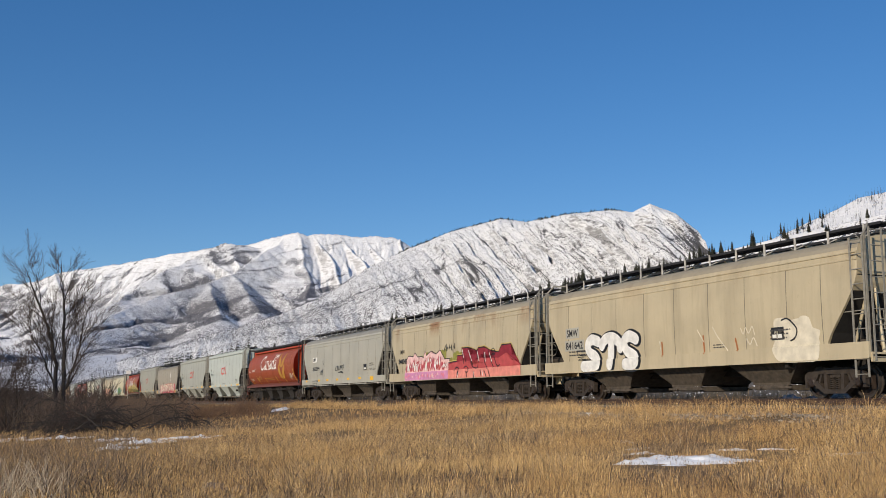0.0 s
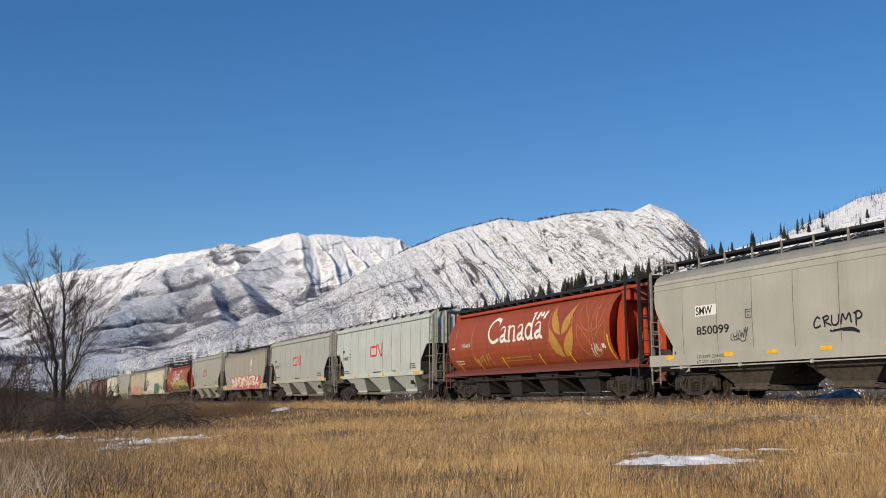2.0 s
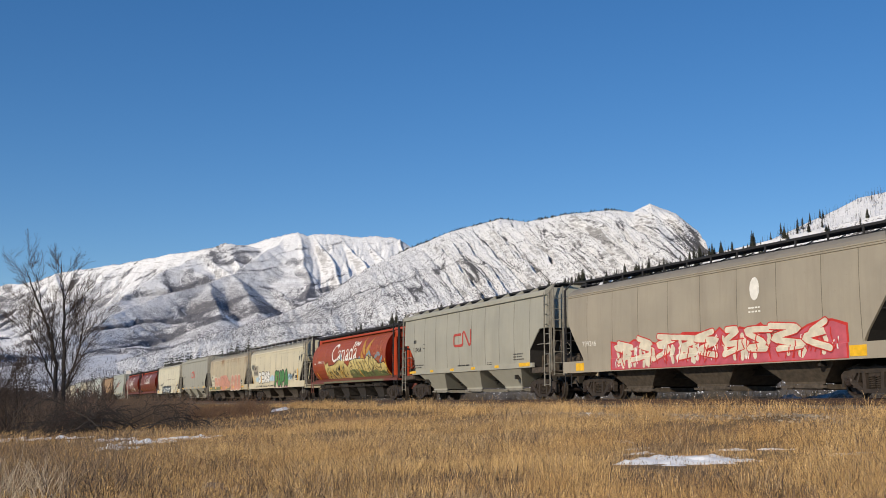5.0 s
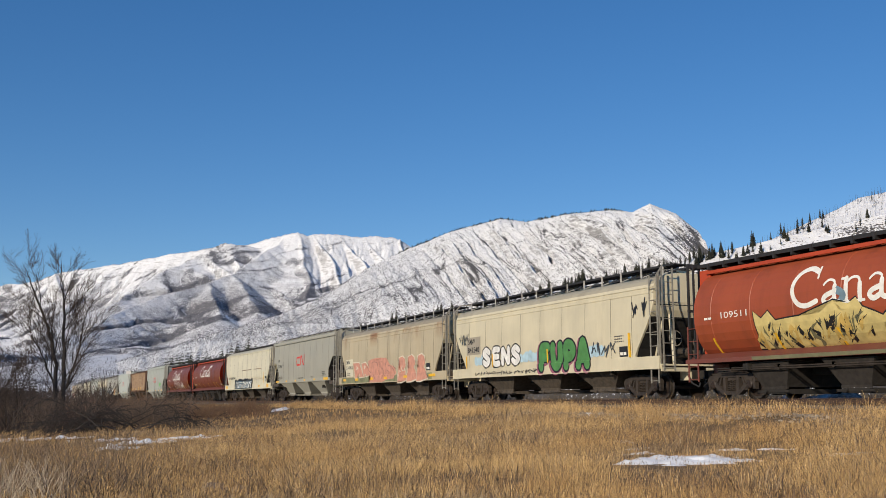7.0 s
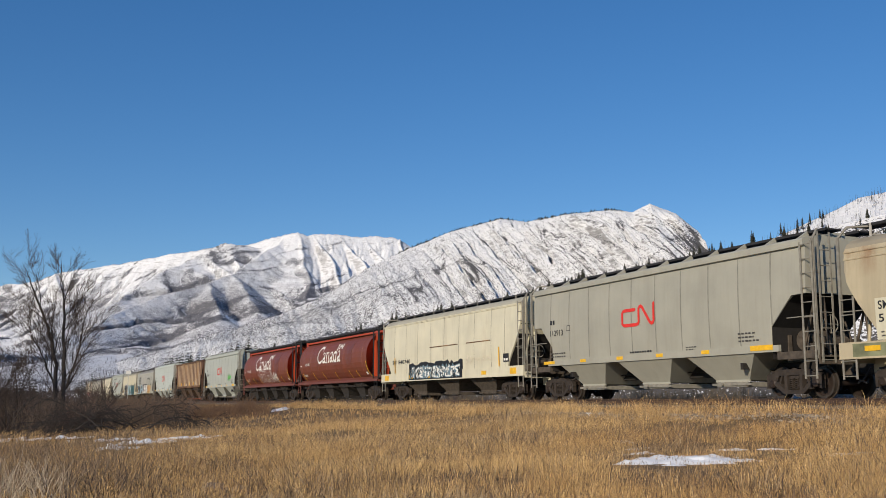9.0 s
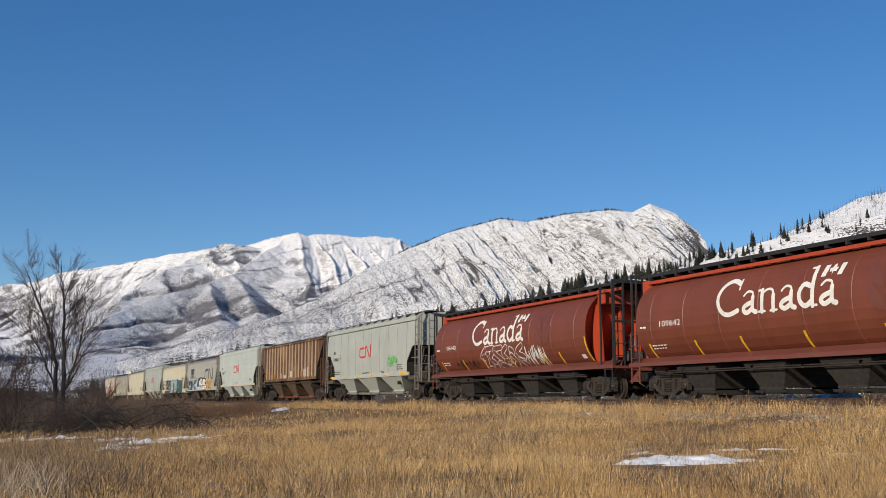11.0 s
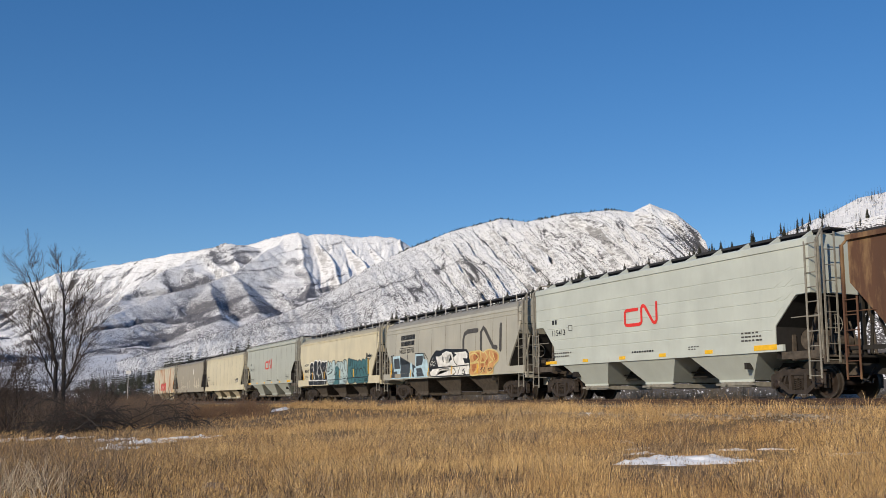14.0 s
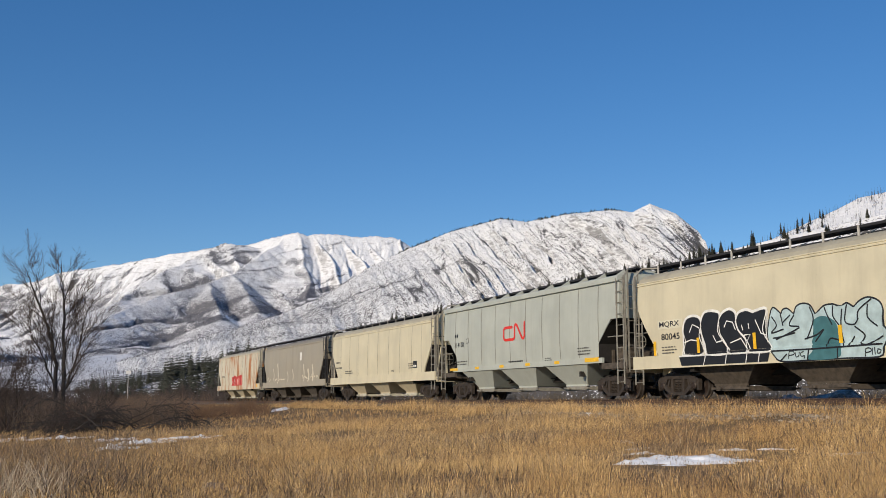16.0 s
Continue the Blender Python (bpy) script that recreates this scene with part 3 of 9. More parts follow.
def make_track():
    xs = np.concatenate([np.linspace(-900, -140, 60), np.linspace(-139, 60, 400)])
    prof = [(-3.1, -0.62), (-2.25, -0.235), (-1.3, -0.20), (1.3, -0.20), (2.25, -0.235), (3.1, -0.62)]
    pts = np.zeros((len(xs), len(prof), 3))
    for j, (u, z) in enumerate(prof):
        pts[:, j] = np.stack([xs, np.full_like(xs, TRACK_Y + u), np.full_like(xs, RAIL_Z + z)], -1)
    pts[:, :, 2] += 0.03 * fractal(pts[:, :, 0] / 0.6, pts[:, :, 1] / 0.6, 3, seed=40)
    bed = grid_mesh("ballast", pts, len(xs), len(prof), gravel_material())
    tagged(bed, "grey-brown gravel bed under the rails", "ballast", kind="structure")
    bm = bmesh.new()
    for k in range(-460, 40):
        x = k * 0.6 + random.uniform(-0.03, 0.03)
        box(bm, x - 0.115, x + 0.115, TRACK_Y - 1.3, TRACK_Y + 1.3, RAIL_Z - 0.32, RAIL_Z - 0.175)
    ties = part("sleepers", bm, plain("creosoted_timber", (0.05, 0.038, 0.03), 0.85))
    tagged(ties, "dark creosoted timber sleepers in the ballast", "sleepers", kind="stuff")
    section = [(-0.07, -0.175), (0.07, -0.175), (0.07, -0.16), (0.012, -0.14), (0.012, -0.045), (0.036, -0.035), (0.036, 0.0), (-0.036, 0.0), (-0.036, -0.035), (-0.012, -0.045), (-0.012, -0.14), (-0.07, -0.16)]
    for s in (-1, 1):
        bm = bmesh.new()
        loft(bm, [-900.0, -100.0, 60.0], lambda x: [(TRACK_Y + s * 0.755 + y, RAIL_Z + z) for y, z in section])
        rail = part("rail", bm, plain("rusted_rail_steel", (0.09, 0.055, 0.04), 0.55, 0.4))
        tagged(rail, "rust-brown steel rail with worn head", "rail", group="track rails")


make_track()


# ---------------------------------------------------------------- grass and snow
def straw_material(name, a, b_, c_, dark):
    m, nt, b = nodes_of(name, 0.8)
    geo = nt.nodes.new("ShaderNodeNewGeometry")
    r = geo.outputs["Random Per Island"]
    patchy = noise_tex(nt, coords(nt), 0.22, 4.0)
    c = mix(nt, r, a, b_)
    c = mix(nt, ramp(nt, patchy, 0.40, 0.62), c, mix(nt, r, c_, tuple(v * 0.62 for v in c_)))
    clump = noise_tex(nt, coords(nt), 1.1, 5.0, 0.65)
    c = mix(nt, ramp(nt, clump, 0.56, 0.68, 0.0, 0.75), c, mix(nt, r, tuple(v * 0.6 for v in b_), dark))
    c = mix(nt, ramp(nt, clump, 0.44, 0.34, 0.0, 0.6), c, tuple(min(0.85, v * 1.08) for v in a))
    c = mix(nt, ramp(nt, r, 0.79, 0.81), c, dark)
    c = mix(nt, ramp(nt, r, 0.09, 0.07), c, tuple(min(0.85, v * 1.1) for v in a))
    link(nt, c, b.inputs["Base Color"])
    return m


def blades(name, x, y, hgt, wid, material, rng, per, lean=0.35, spread=0.10):
    """Curved straw blades, per at each root."""
    n = len(x) * per
    ox, oy = rng.normal(0, spread, n), rng.normal(0, spread, n)
    X, Y = np.repeat(x, per) + ox, np.repeat(y, per) + oy
    H = np.repeat(hgt, per) * rng.uniform(0.55, 1.15, n)
    Wd = np.repeat(wid, per) * rng.uniform(0.6, 1.3, n)
    a = np.arctan2(oy, ox) + rng.normal(0, 0.9, n)
    H = H * (1.15 - 0.5 * np.clip(np.hypot(ox, oy) / (2.5 * spread), 0, 1))
    le = np.where(rng.random(n) < 0.3, rng.uniform(0.5, 1.3, n), np.abs(rng.normal(0, lean, n))) * H
    b = rng.uniform(0, math.tau, n)
    dx, dy = np.cos(a) * le, np.sin(a) * le
    wx, wy = np.cos(b) * Wd / 2, np.sin(b) * Wd / 2
    Z = ground(X, Y) - 0.02
    v = np.zeros((n, 5, 3))
    v[:, 0] = np.stack([X - wx, Y - wy, Z], -1)
    v[:, 1] = np.stack([X + wx, Y + wy, Z], -1)
    mh = rng.uniform(0.45, 0.9, n)
    mw = rng.uniform(0.6, 1.9, n)
    v[:, 2] = np.stack([X + dx * mh**2 - wx * mw, Y + dy * mh**2 - wy * mw, Z + H * mh], -1)
    v[:, 3] = np.stack([X + dx * mh**2 + wx * mw, Y + dy * mh**2 + wy * mw, Z + H * mh], -1)
    v[:, 4] = np.stack([X + dx, Y + dy, Z + H], -1)
    f = (np.arange(n)[:, None, None] * 5 + np.array([[0, 1, 3], [0, 3, 2], [2, 3, 4]])[None]).reshape(-1, 3)
    me = bpy.data.meshes.new(name)
    fill(me, v.reshape(-1, 3), f)
    me.materials.append(material)
    return new(name, me)


def seed_heads(x, y, hgt, material, rng):
    """Thin stalks, each under a small ragged spike."""
    n = len(x)
    z = ground(x, y) - 0.02
    a, lean = rng.uniform(0, math.tau, n), np.abs(rng.normal(0, 0.22, n)) * hgt
    tip = np.stack([x + np.cos(a) * lean, y + np.sin(a) * lean, z + hgt], -1)
    root = np.stack([x, y, z], -1)
    way = tip - root
    way /= np.linalg.norm(way, axis=1)[:, None]
    b = rng.uniform(0, math.tau, n)
    side = np.stack([np.cos(b), np.sin(b), 0 * b], -1)
    wide, long = rng.uniform(0.0018, 0.0045, n)[:, None], rng.uniform(0.02, 0.07, n)[:, None]
    v = np.zeros((n, 6, 3))
    v[:, 0], v[:, 1] = root - side * 0.0016, root + side * 0.0016
    v[:, 2], v[:, 5] = tip - way * long, tip
    v[:, 3], v[:, 4] = tip - way * long * 0.55 - side * wide, tip - way * long * 0.55 + side * wide
    f = (np.arange(n)[:, None, None] * 6 + np.array([[0, 1, 2], [2, 4, 3], [3, 4, 5]])[None]).reshape(-1, 3)
    me = bpy.data.meshes.new("seed_heads")
    fill(me, v.reshape(-1, 3), f)
    me.materials.append(material)
    return tagged(new("seed_heads", me), "pale ripe seed heads over the straw", "grass", kind="stuff")


SNOW = [(-15.3, 11.3, 1.3, 1.0, -1.74), (-16.3, 13.7, 1.0, 0.20, -1.85), (-14.0, 13.9, 0.5, 0.22, -1.9), (-17.4, 11.7, 0.4, 0.16, -1.73), (-18.4, 12.6, 0.4, 0.16, -1.7), (-37.4, 6.0, 1.5, 0.9, -1.26), (-35.0, 4.4, 1.3, 0.9, -1.24),
        (-31.8, 3.5, 0.9, 0.7, -1.24), (-39.5, 7.4, 1.0, 0.7, -1.29), (-40.5, 4.2, 1.5, 1.0, -1.22), (-43.5, 2.5, 1.6, 0.9, -1.22),
        (-65.5, 17.2, 2.4, 0.7, 0.1),
        (-22.4, 19.4, 2.0, 0.3, 0.1), (-30.0, 18.4, 1.0, 0.25, 0.0), (-17.6, 1.2, 0.7, 0.3, 0.3), (-16.0, 5.0, 0.5, 0.2, 0.2), (-20.5, 13.4, 0.7, 0.2, 0.2), (-118.0, 1.5, 9.0, 4.0, 0.1),
        (-44.0, 0.5, 2.5, 0.7, 0.2), (-24.5, 18.6, 0.8, 0.22, 0.0), (-27.0, 29.6, 6.0, 1.2, 0.0), (-44.0, 29.8, 9.0, 1.4, 0.0), (-70.0, 30.4, 14.0, 1.6, 0.0), (-12.9, 3.4, 0.4, 0.2, 0.3)]


def in_snow(x, y, grow=1.0):
    inside = np.zeros(np.shape(x), bool)
    for cx, cy, a, b, turn in SNOW:
        c, s = math.cos(-0.45 + turn), math.sin(-0.45 + turn)
        u, v = (x - cx) * c + (y - cy) * s, -(x - cx) * s + (y - cy) * c
        inside |= (u / (a * grow)) ** 2 + (v / (b * grow)) ** 2 < 1
    return inside


def make_snow():
    m, nt, b = nodes_of("old_crusted_snow", 0.6)
    o = coords(nt)
    n = noise_tex(nt, o, 3.0, 8.0, 0.7)
    link(nt, mix(nt, ramp(nt, n, 0.55, 0.8), (0.90, 0.90, 0.90), (0.56, 0.52, 0.45)), b.inputs["Base Color"])
    bump(nt, b, n, 0.6, 0.05)
    for i, (cx, cy, a, bb, turn) in enumerate(SNOW):
        c, s = math.cos(-0.45 + turn), math.sin(-0.45 + turn)
        nr, na = 18, 80
        t = np.linspace(0, math.tau, na)
        r = np.linspace(0, 1, nr)
        T, Rr = np.meshgrid(t, r, indexing="ij")
        edge = 1 + 0.45 * fractal(np.cos(T) * 2.6 + i * 7, np.sin(T) * 2.6, 5, 0.65, 50 + i)
        u, v = np.cos(T) * Rr * edge * a, np.sin(T) * Rr * edge * bb
        x, y = cx + u * c - v * s, cy + u * s + v * c
        z = ground(x, y) + (0.09 if bb > 0.6 else 0.045) * (1 - Rr**2.2) + (0.10 if bb > 0.6 else 0.05) * ((0.10 + 0.04 * (cx < -29)) / 0.10) * fractal(x / 0.6, y / 0.35, 4, 0.65, seed=60) - (0.04 if cx < -29 else 0.015)
        ob = grid_mesh("snow_patch", np.stack([x, y, z], -1), na, nr, m)
        tagged(ob, "thin crusted old snow lying between dead grass", "snow", group="snow patches")


make_snow()


def make_grass():
    rng = np.random.default_rng(5)
    straw = straw_material("dry_straw", (0.78, 0.54, 0.25), (0.42, 0.25, 0.098), (0.58, 0.355, 0.145), (0.12, 0.07, 0.04))
    dull = straw_material("dull_weeds", (0.46, 0.34, 0.20), (0.17, 0.105, 0.06), (0.22, 0.135, 0.076), (0.07, 0.044, 0.033))
    axis = math.pi - YAW

    def wedge(n, r0, r1, half, bias):
        r = r0 + (r1 - r0) * rng.random(n) ** bias
        a = axis + rng.uniform(-half, half, n)
        x, y = r * np.cos(a), r * np.sin(a)
        ok = (TRACK_Y - y > 3.0) & (~in_snow(x, y, 0.97) | (rng.random(n) < np.where(x < -28, 0.6, 0.42)))
        return x[ok], y[ok]

    def gaps(x, y, keep, seed):
        d = fractal(x / 2.2, y / 2.2, 4, 0.6, seed)
        return (d + rng.uniform(-0.35, 0.35, len(x))) > keep

    def low_near_snow(x, y, hgt):
        """Grass lies flat round the snow patches."""
        f = np.ones(len(x))
        for cx, cy, a, b, turn in SNOW:
            if a < 0.75:
                continue
            for back in (0.0, 0.05, 0.10):
                near = np.hypot((x - cx * (1 - back)) / (a + 0.2), (y - cy * (1 - back)) / (a * 0.5 + b * 0.5 + 0.2))
                f = np.minimum(f, 0.42 + 1.0 * np.clip(near - 0.8, 0, 1))
        hgt = hgt * np.clip(f, 0, 1)
        return hgt

    x, y = wedge(36000, 8.5, 42, 0.56, 1.0)
    k = gaps(x, y, -0.10, 70) & ((TRACK_Y - y < 18.5) | (rng.random(len(x)) < 0.45))
    x, y = x[k], y[k]
    u = TRACK_Y - y
    bank = (u < 5.6) & (x > -31)
    k = ~bank | (rng.random(len(x)) < 0.5)
    x, y, u = x[k], y[k], u[k]
    hgt = 0.28 + 0.22 * fractal(x / 1.3, y / 1.3, 4, 0.65, seed=72) + np.where(u < 6.5, 0.10, 0.0)
    hgt = low_near_snow(x, y, np.clip(hgt, 0.08, 1))
    ob = blades("straw_grass", x, y, hgt, np.full(len(x), 0.0032), straw, rng, 17, 0.42, 0.14)
    tagged(ob, "golden dry straw grass covering the field", "grass", kind="stuff")
    x, y = wedge(26000, 8.0, 46, 0.56, 1.0)
    k = (gaps(x, y, 0.05, 75) | (TRACK_Y - y > 17)) & ~((TRACK_Y - y < 5.8) & (x > -31) & (rng.random(len(x)) < 0.7))
    x, y = x[k], y[k]
    hgt = 0.30 + 0.14 * fractal(x / 0.9, y / 0.9, 3, seed=76)
    hgt = low_near_snow(x, y, hgt)
    ob = blades("weeds", x, y, hgt, np.full(len(x), 0.0075), dull, rng, 6, 0.6, 0.15)
    tagged(ob, "dull brown matted weeds between the straw", "weeds", kind="stuff")
    faded = straw_material("far_straw", (0.52, 0.35, 0.155), (0.33, 0.195, 0.08), (0.42, 0.26, 0.11), (0.17, 0.10, 0.05))
    x, y = wedge(26000, 40, 150, 0.52, 1.2)
    hgt = 0.24 + 0.15 * fractal(x / 3, y / 3, 3, seed=78)
    ob = blades("far_grass", x, y, hgt, np.full(len(x), 0.016), faded, rng, 4, 0.4, 0.35)
    tagged(ob, "dry grass in the far part of the field", "grass", kind="stuff")
    # ripe seed heads on taller stalks
    pale = straw_material("pale_seed_heads", (0.62, 0.42, 0.18), (0.34, 0.20, 0.075), (0.48, 0.29, 0.11), (0.12, 0.07, 0.04))
    x, y = wedge(120000, 9.0, 34, 0.56, 1.0)
    k = gaps(x, y, 0.0, 70) & ~((TRACK_Y - y < 5.6) & (x > -31))
    x, y = x[k], y[k]
    seed_heads(x, y, low_near_snow(x, y, np.clip(0.36 + 0.20 * fractal(x / 1.3, y / 1.3, 4, 0.65, seed=72) + rng.normal(0, 0.07, len(x)), 0.1, 0.8)), pale, rng)
    x = rng.uniform(-75, -6, 2600)
    y = TRACK_Y - rng.uniform(2.25, 4.6, 2600)
    k = gaps(x, y, -0.05, 80)
    x, y = x[k], y[k]
    ob = blades("trackside_grass", x, y, rng.uniform(0.18, 0.5, len(x)) * (1 + 0.5 * fractal(x / 1.1, y / 1.1, 3, 0.6, 81)), np.full(len(x), 0.0050), straw, rng, 14, 0.45, 0.16)
    tagged(ob, "tall pale grass tufts along the track", "grass", kind="stuff")


make_grass()


# ---------------------------------------------------------------- bare wood and conifers
def tubes(name, segs, material, sides=4):
    """Tapered round sticks: rows of x0 y0 z0 x1 y1 z1 r0 r1."""
    s = np.array(segs, float)
    p, q = s[:, 0:3], s[:, 3:6]
    d = q - p
    d /= np.maximum(1e-9, np.linalg.norm(d, axis=1))[:, None]
    ref = np.where(np.abs(d[:, 2:3]) > 0.9, np.array([[1.0, 0, 0]]), np.array([[0, 0, 1.0]]))
    u = np.cross(d, ref)
    u /= np.linalg.norm(u, axis=1)[:, None]
    w = np.cross(d, u)
    n = len(s)
    v = np.zeros((n, 2 * sides, 3))
    for k in range(sides):
        t = k * math.tau / sides
        o = u * math.cos(t) + w * math.sin(t)
        v[:, k] = p + o * s[:, 6:7]
        v[:, sides + k] = q + o * s[:, 7:8]
    quad = np.array([[k, (k + 1) % sides, sides + (k + 1) % sides, sides + k] for k in range(sides)])
    f = (np.arange(n)[:, None, None] * 2 * sides + quad[None]).reshape(-1, 4)
    me = bpy.data.meshes.new(name)
    fill(me, v.reshape(-1, 3), f)
    me.materials.append(material)
    return new(name, me)


BARK = plain("dark_bark", (0.040, 0.032, 0.028), 0.85, 0.0, 0.35)
TWIG = plain("brown_twig_bark", (0.075, 0.054, 0.043), 0.85, 0.0, 0.35)
PALE = plain("bleached_dead_stem", (0.56, 0.45, 0.32), 0.8, 0.0, 0.25)


def grow(rnd, p, d, length, r, level, out, up=0.06, wander=0.16, split=(0.35, 0.75)):
    """A limb that wanders upwards and throws side limbs; out: rows by level."""
    steps = (8, 5, 4, 3)[level]
    p, d = Vector(p), Vector(d).normalized()
    for k in range(steps):
        d = (d + Vector((rnd.gauss(0, wander), rnd.gauss(0, wander), rnd.gauss(0, wander * 0.6) + up))).normalized()
        q = p + d * length / steps
        r2 = max(0.0085, r * (0.84 if level == 0 else 0.74))
        out[level].append((*p, *q, r, r2))
        if level < 3 and k >= (1 if level else 2):
            for _ in range((3, 3, 2)[level]):
                s = d.orthogonal().normalized()
                s.rotate(Matrix.Rotation(rnd.uniform(0, math.tau), 3, d))
                side = (d + s * rnd.uniform(*split)).normalized()
                grow(rnd, q, side, length * rnd.uniform(0.28, 0.50) * (1 - 0.35 * k / steps), max(0.013, r2 * rnd.uniform(0.36, 0.55)), level + 1, out, up, wander * 1.1, split)
        p, r = q, r2


def stem(rnd, pts, r, out, first=0.14, limbs=16, reach=(1.3, 2.9)):
    """A trunk along a bent line of points, tapering, with limbs that fork twice into long fine twigs."""
    path = [Vector(p) for p in pts]
    fine = []
    for i in range(len(path) - 1):
        for k in range(4):
            fine.append(path[i].lerp(path[i + 1], k / 4) + Vector((rnd.gauss(0, 0.035), rnd.gauss(0, 0.035), 0)))
    fine.append(path[-1])
    n = len(fine) - 1
    radius = [max(0.010, r * (1 - i / n) ** 0.8) for i in range(n + 1)]
    for i in range(n):
        out[0].append((*fine[i], *fine[i + 1], radius[i], radius[i + 1]))

    def branch(p, d, length, rr, level):
        steps = (5, 4, 3)[level - 1]
        for k in range(steps):
            d = (d + Vector((rnd.gauss(0, 0.13), rnd.gauss(0, 0.13), rnd.gauss(0, 0.08) + 0.09))).normalized()
            q = p + d * length / steps
            r2 = max(0.0055, rr * 0.76)
            out[level].append((*p, *q, rr, r2))
            if level < 3:
                for _ in range((2, 2)[level - 1] if k else 1):
                    s = d.orthogonal().normalized()
                    s.rotate(Matrix.Rotation(rnd.uniform(0, math.tau), 3, d))
                    branch(q, (d + s * rnd.uniform(0.35, 0.75)).normalized(), length * rnd.uniform(0.34, 0.6), max(0.0065, r2 * 0.6), level + 1)
            p, rr = q, r2

    for j in range(limbs):
        f = first + (0.97 - first) * (j + rnd.random()) / limbs
        i = min(n - 1, int(f * n))
        d = (fine[i + 1] - fine[i]).normalized()
        s = d.orthogonal().normalized()
        s.rotate(Matrix.Rotation(rnd.uniform(0, math.tau), 3, d))
        size = rnd.uniform(*reach) * (1.15 - 0.65 * f)
        branch(fine[i], (d + s * rnd.uniform(0.45, 0.95)).normalized(), size, min(radius[i] * 0.6, 0.012 + 0.012 * size), 1)
    return n


def bare_tree(x, y, stems, seed, limbs=16, reach=(1.3, 2.9), label="leafless young aspen tree with several slender stems"):
    """stems: base radius and a bent line of points, as metres along the right of the field's long view, away, up."""
    rnd = random.Random(seed)
    tree = tagged(new("bare_tree"), label, "tree", group="bare trees")
    tree.location = (x, y, float(ground(x, y)) - 0.05)
    out = [[], [], [], []]
    for r, line in stems:
        at = len(out[0])
        stem(rnd, [(0.40 * a - 0.916 * c, 0.916 * a + 0.40 * c, 0.9 * z) for a, c, z in line], r, out, limbs=limbs, reach=reach)
        trunk = tubes("trunk", out[0][at:], BARK, 7)
        trunk.parent = tree
    for name, rows, mat, sides in (("branchwork", out[1], BARK, 5), ("crown", out[2] + out[3], TWIG, 3)):
        ob = tubes(name, rows, mat, sides)
        ob.parent = tree
        tagged(ob, kind="stuff")
    return tree


bare_tree(-57.3, 3.5, [(0.13, [(-0.15, 0, 0), (-0.30, 0, 2.6), (-0.45, 0.1, 4.2), (-0.9, 0.2, 5.9), (-1.6, 0.2, 7.6), (-2.0, 0.1, 8.8), (-2.4, 0.0, 9.7)]),
                       (0.13, [(0.1, 0.1, 0), (0.05, 0.1, 2.9), (-0.05, 0.2, 4.8), (-0.15, 0.3, 6.6), (-0.35, 0.2, 8.4), (-0.5, 0.2, 10.3)]),
                       (0.07, [(0.0, 0.1, 1.4), (0.35, 0.2, 3.2), (0.75, 0.3, 5.0), (0.9, 0.3, 6.4), (1.3, 0.2, 8.2)]),
                       (0.06, [(-0.2, 0.0, 2.2), (-0.9, -0.1, 4.0), (-1.6, 0.0, 5.3), (-2.4, 0.1, 6.4)])], 4, 17, (1.2, 2.7))
bare_tree(-56.0, 1.2, [(0.05, [(0, 0, 0), (-0.4, 0, 1.6), (-1.1, 0, 3.2), (-1.6, 0, 4.9)]), (0.05, [(0.1, 0, 0), (0.2, 0, 1.8), (0.1, 0, 3.4), (0.3, 0, 4.6)]),
                       (0.045, [(0, 0, 0), (-0.8, 0, 1.3), (-2.0, 0, 2.6), (-3.0, 0, 4.0)])], 9, 10, (0.9, 1.9), "small leafless willow tree leaning over the brush")
bare_tree(-54.6, -0.4, [(0.05, [(0, 0, 0), (-0.2, 0, 1.5), (0.2, 0, 3.0), (0.1, 0, 4.6)]), (0.05, [(0, 0, 0), (0.6, 0, 1.5), (1.4, 0, 2.8), (1.9, 0, 3.9)])], 15, 10, (0.9, 1.8), "small leafless willow tree leaning over the brush")
bare_tree(-60.0, 5.4, [(0.04, [(0, 0, 0), (0.5, 0, 1.0), (1.2, 0, 1.9)]), (0.04, [(0, 0, 0), (-0.3, 0, 1.0), (-0.6, 0, 2.0)])], 21, 7, (0.6, 1.2), "low leafless sapling beside the fallen branches")


def thicket(name, spots, material, seed, stems=(9, 15), hgt=(1.2, 2.6), r=0.012, spread=0.7, label="", category="shrub"):
    rnd = random.Random(seed)
    segs = []
    for x, y in spots:
        z = float(ground(x, y)) - 0.05
        size = rnd.uniform(*hgt)
        for _ in range(rnd.randint(*stems)):
            a = rnd.uniform(0, math.tau)
            o = rnd.uniform(0, 0.3)
            p = Vector((x + o * math.cos(a), y + o * math.sin(a), z))
            d = Vector((math.cos(a) * spread * rnd.random(), math.sin(a) * spread * rnd.random(), 1)).normalized()
            n = 3
            rr = r * rnd.uniform(0.7, 1.4)
            for k in range(n):
                d = (d + Vector((rnd.gauss(0, 0.22), rnd.gauss(0, 0.22), 0.03))).normalized()
                q = p + d * size * rnd.uniform(0.7, 1.1) / n
                segs.append((*p, *q, rr, rr * 0.7))
                if k:
                    e = (d + Vector((rnd.gauss(0, 0.6), rnd.gauss(0, 0.6), 0.2))).normalized()
                    segs.append((*p, *(p + e * size * 0.3), rr * 0.6, rr * 0.3))
                p, rr = q, rr * 0.7
    ob = tubes(name, segs, material, 3)
    return tagged(ob, label, category, kind="stuff")


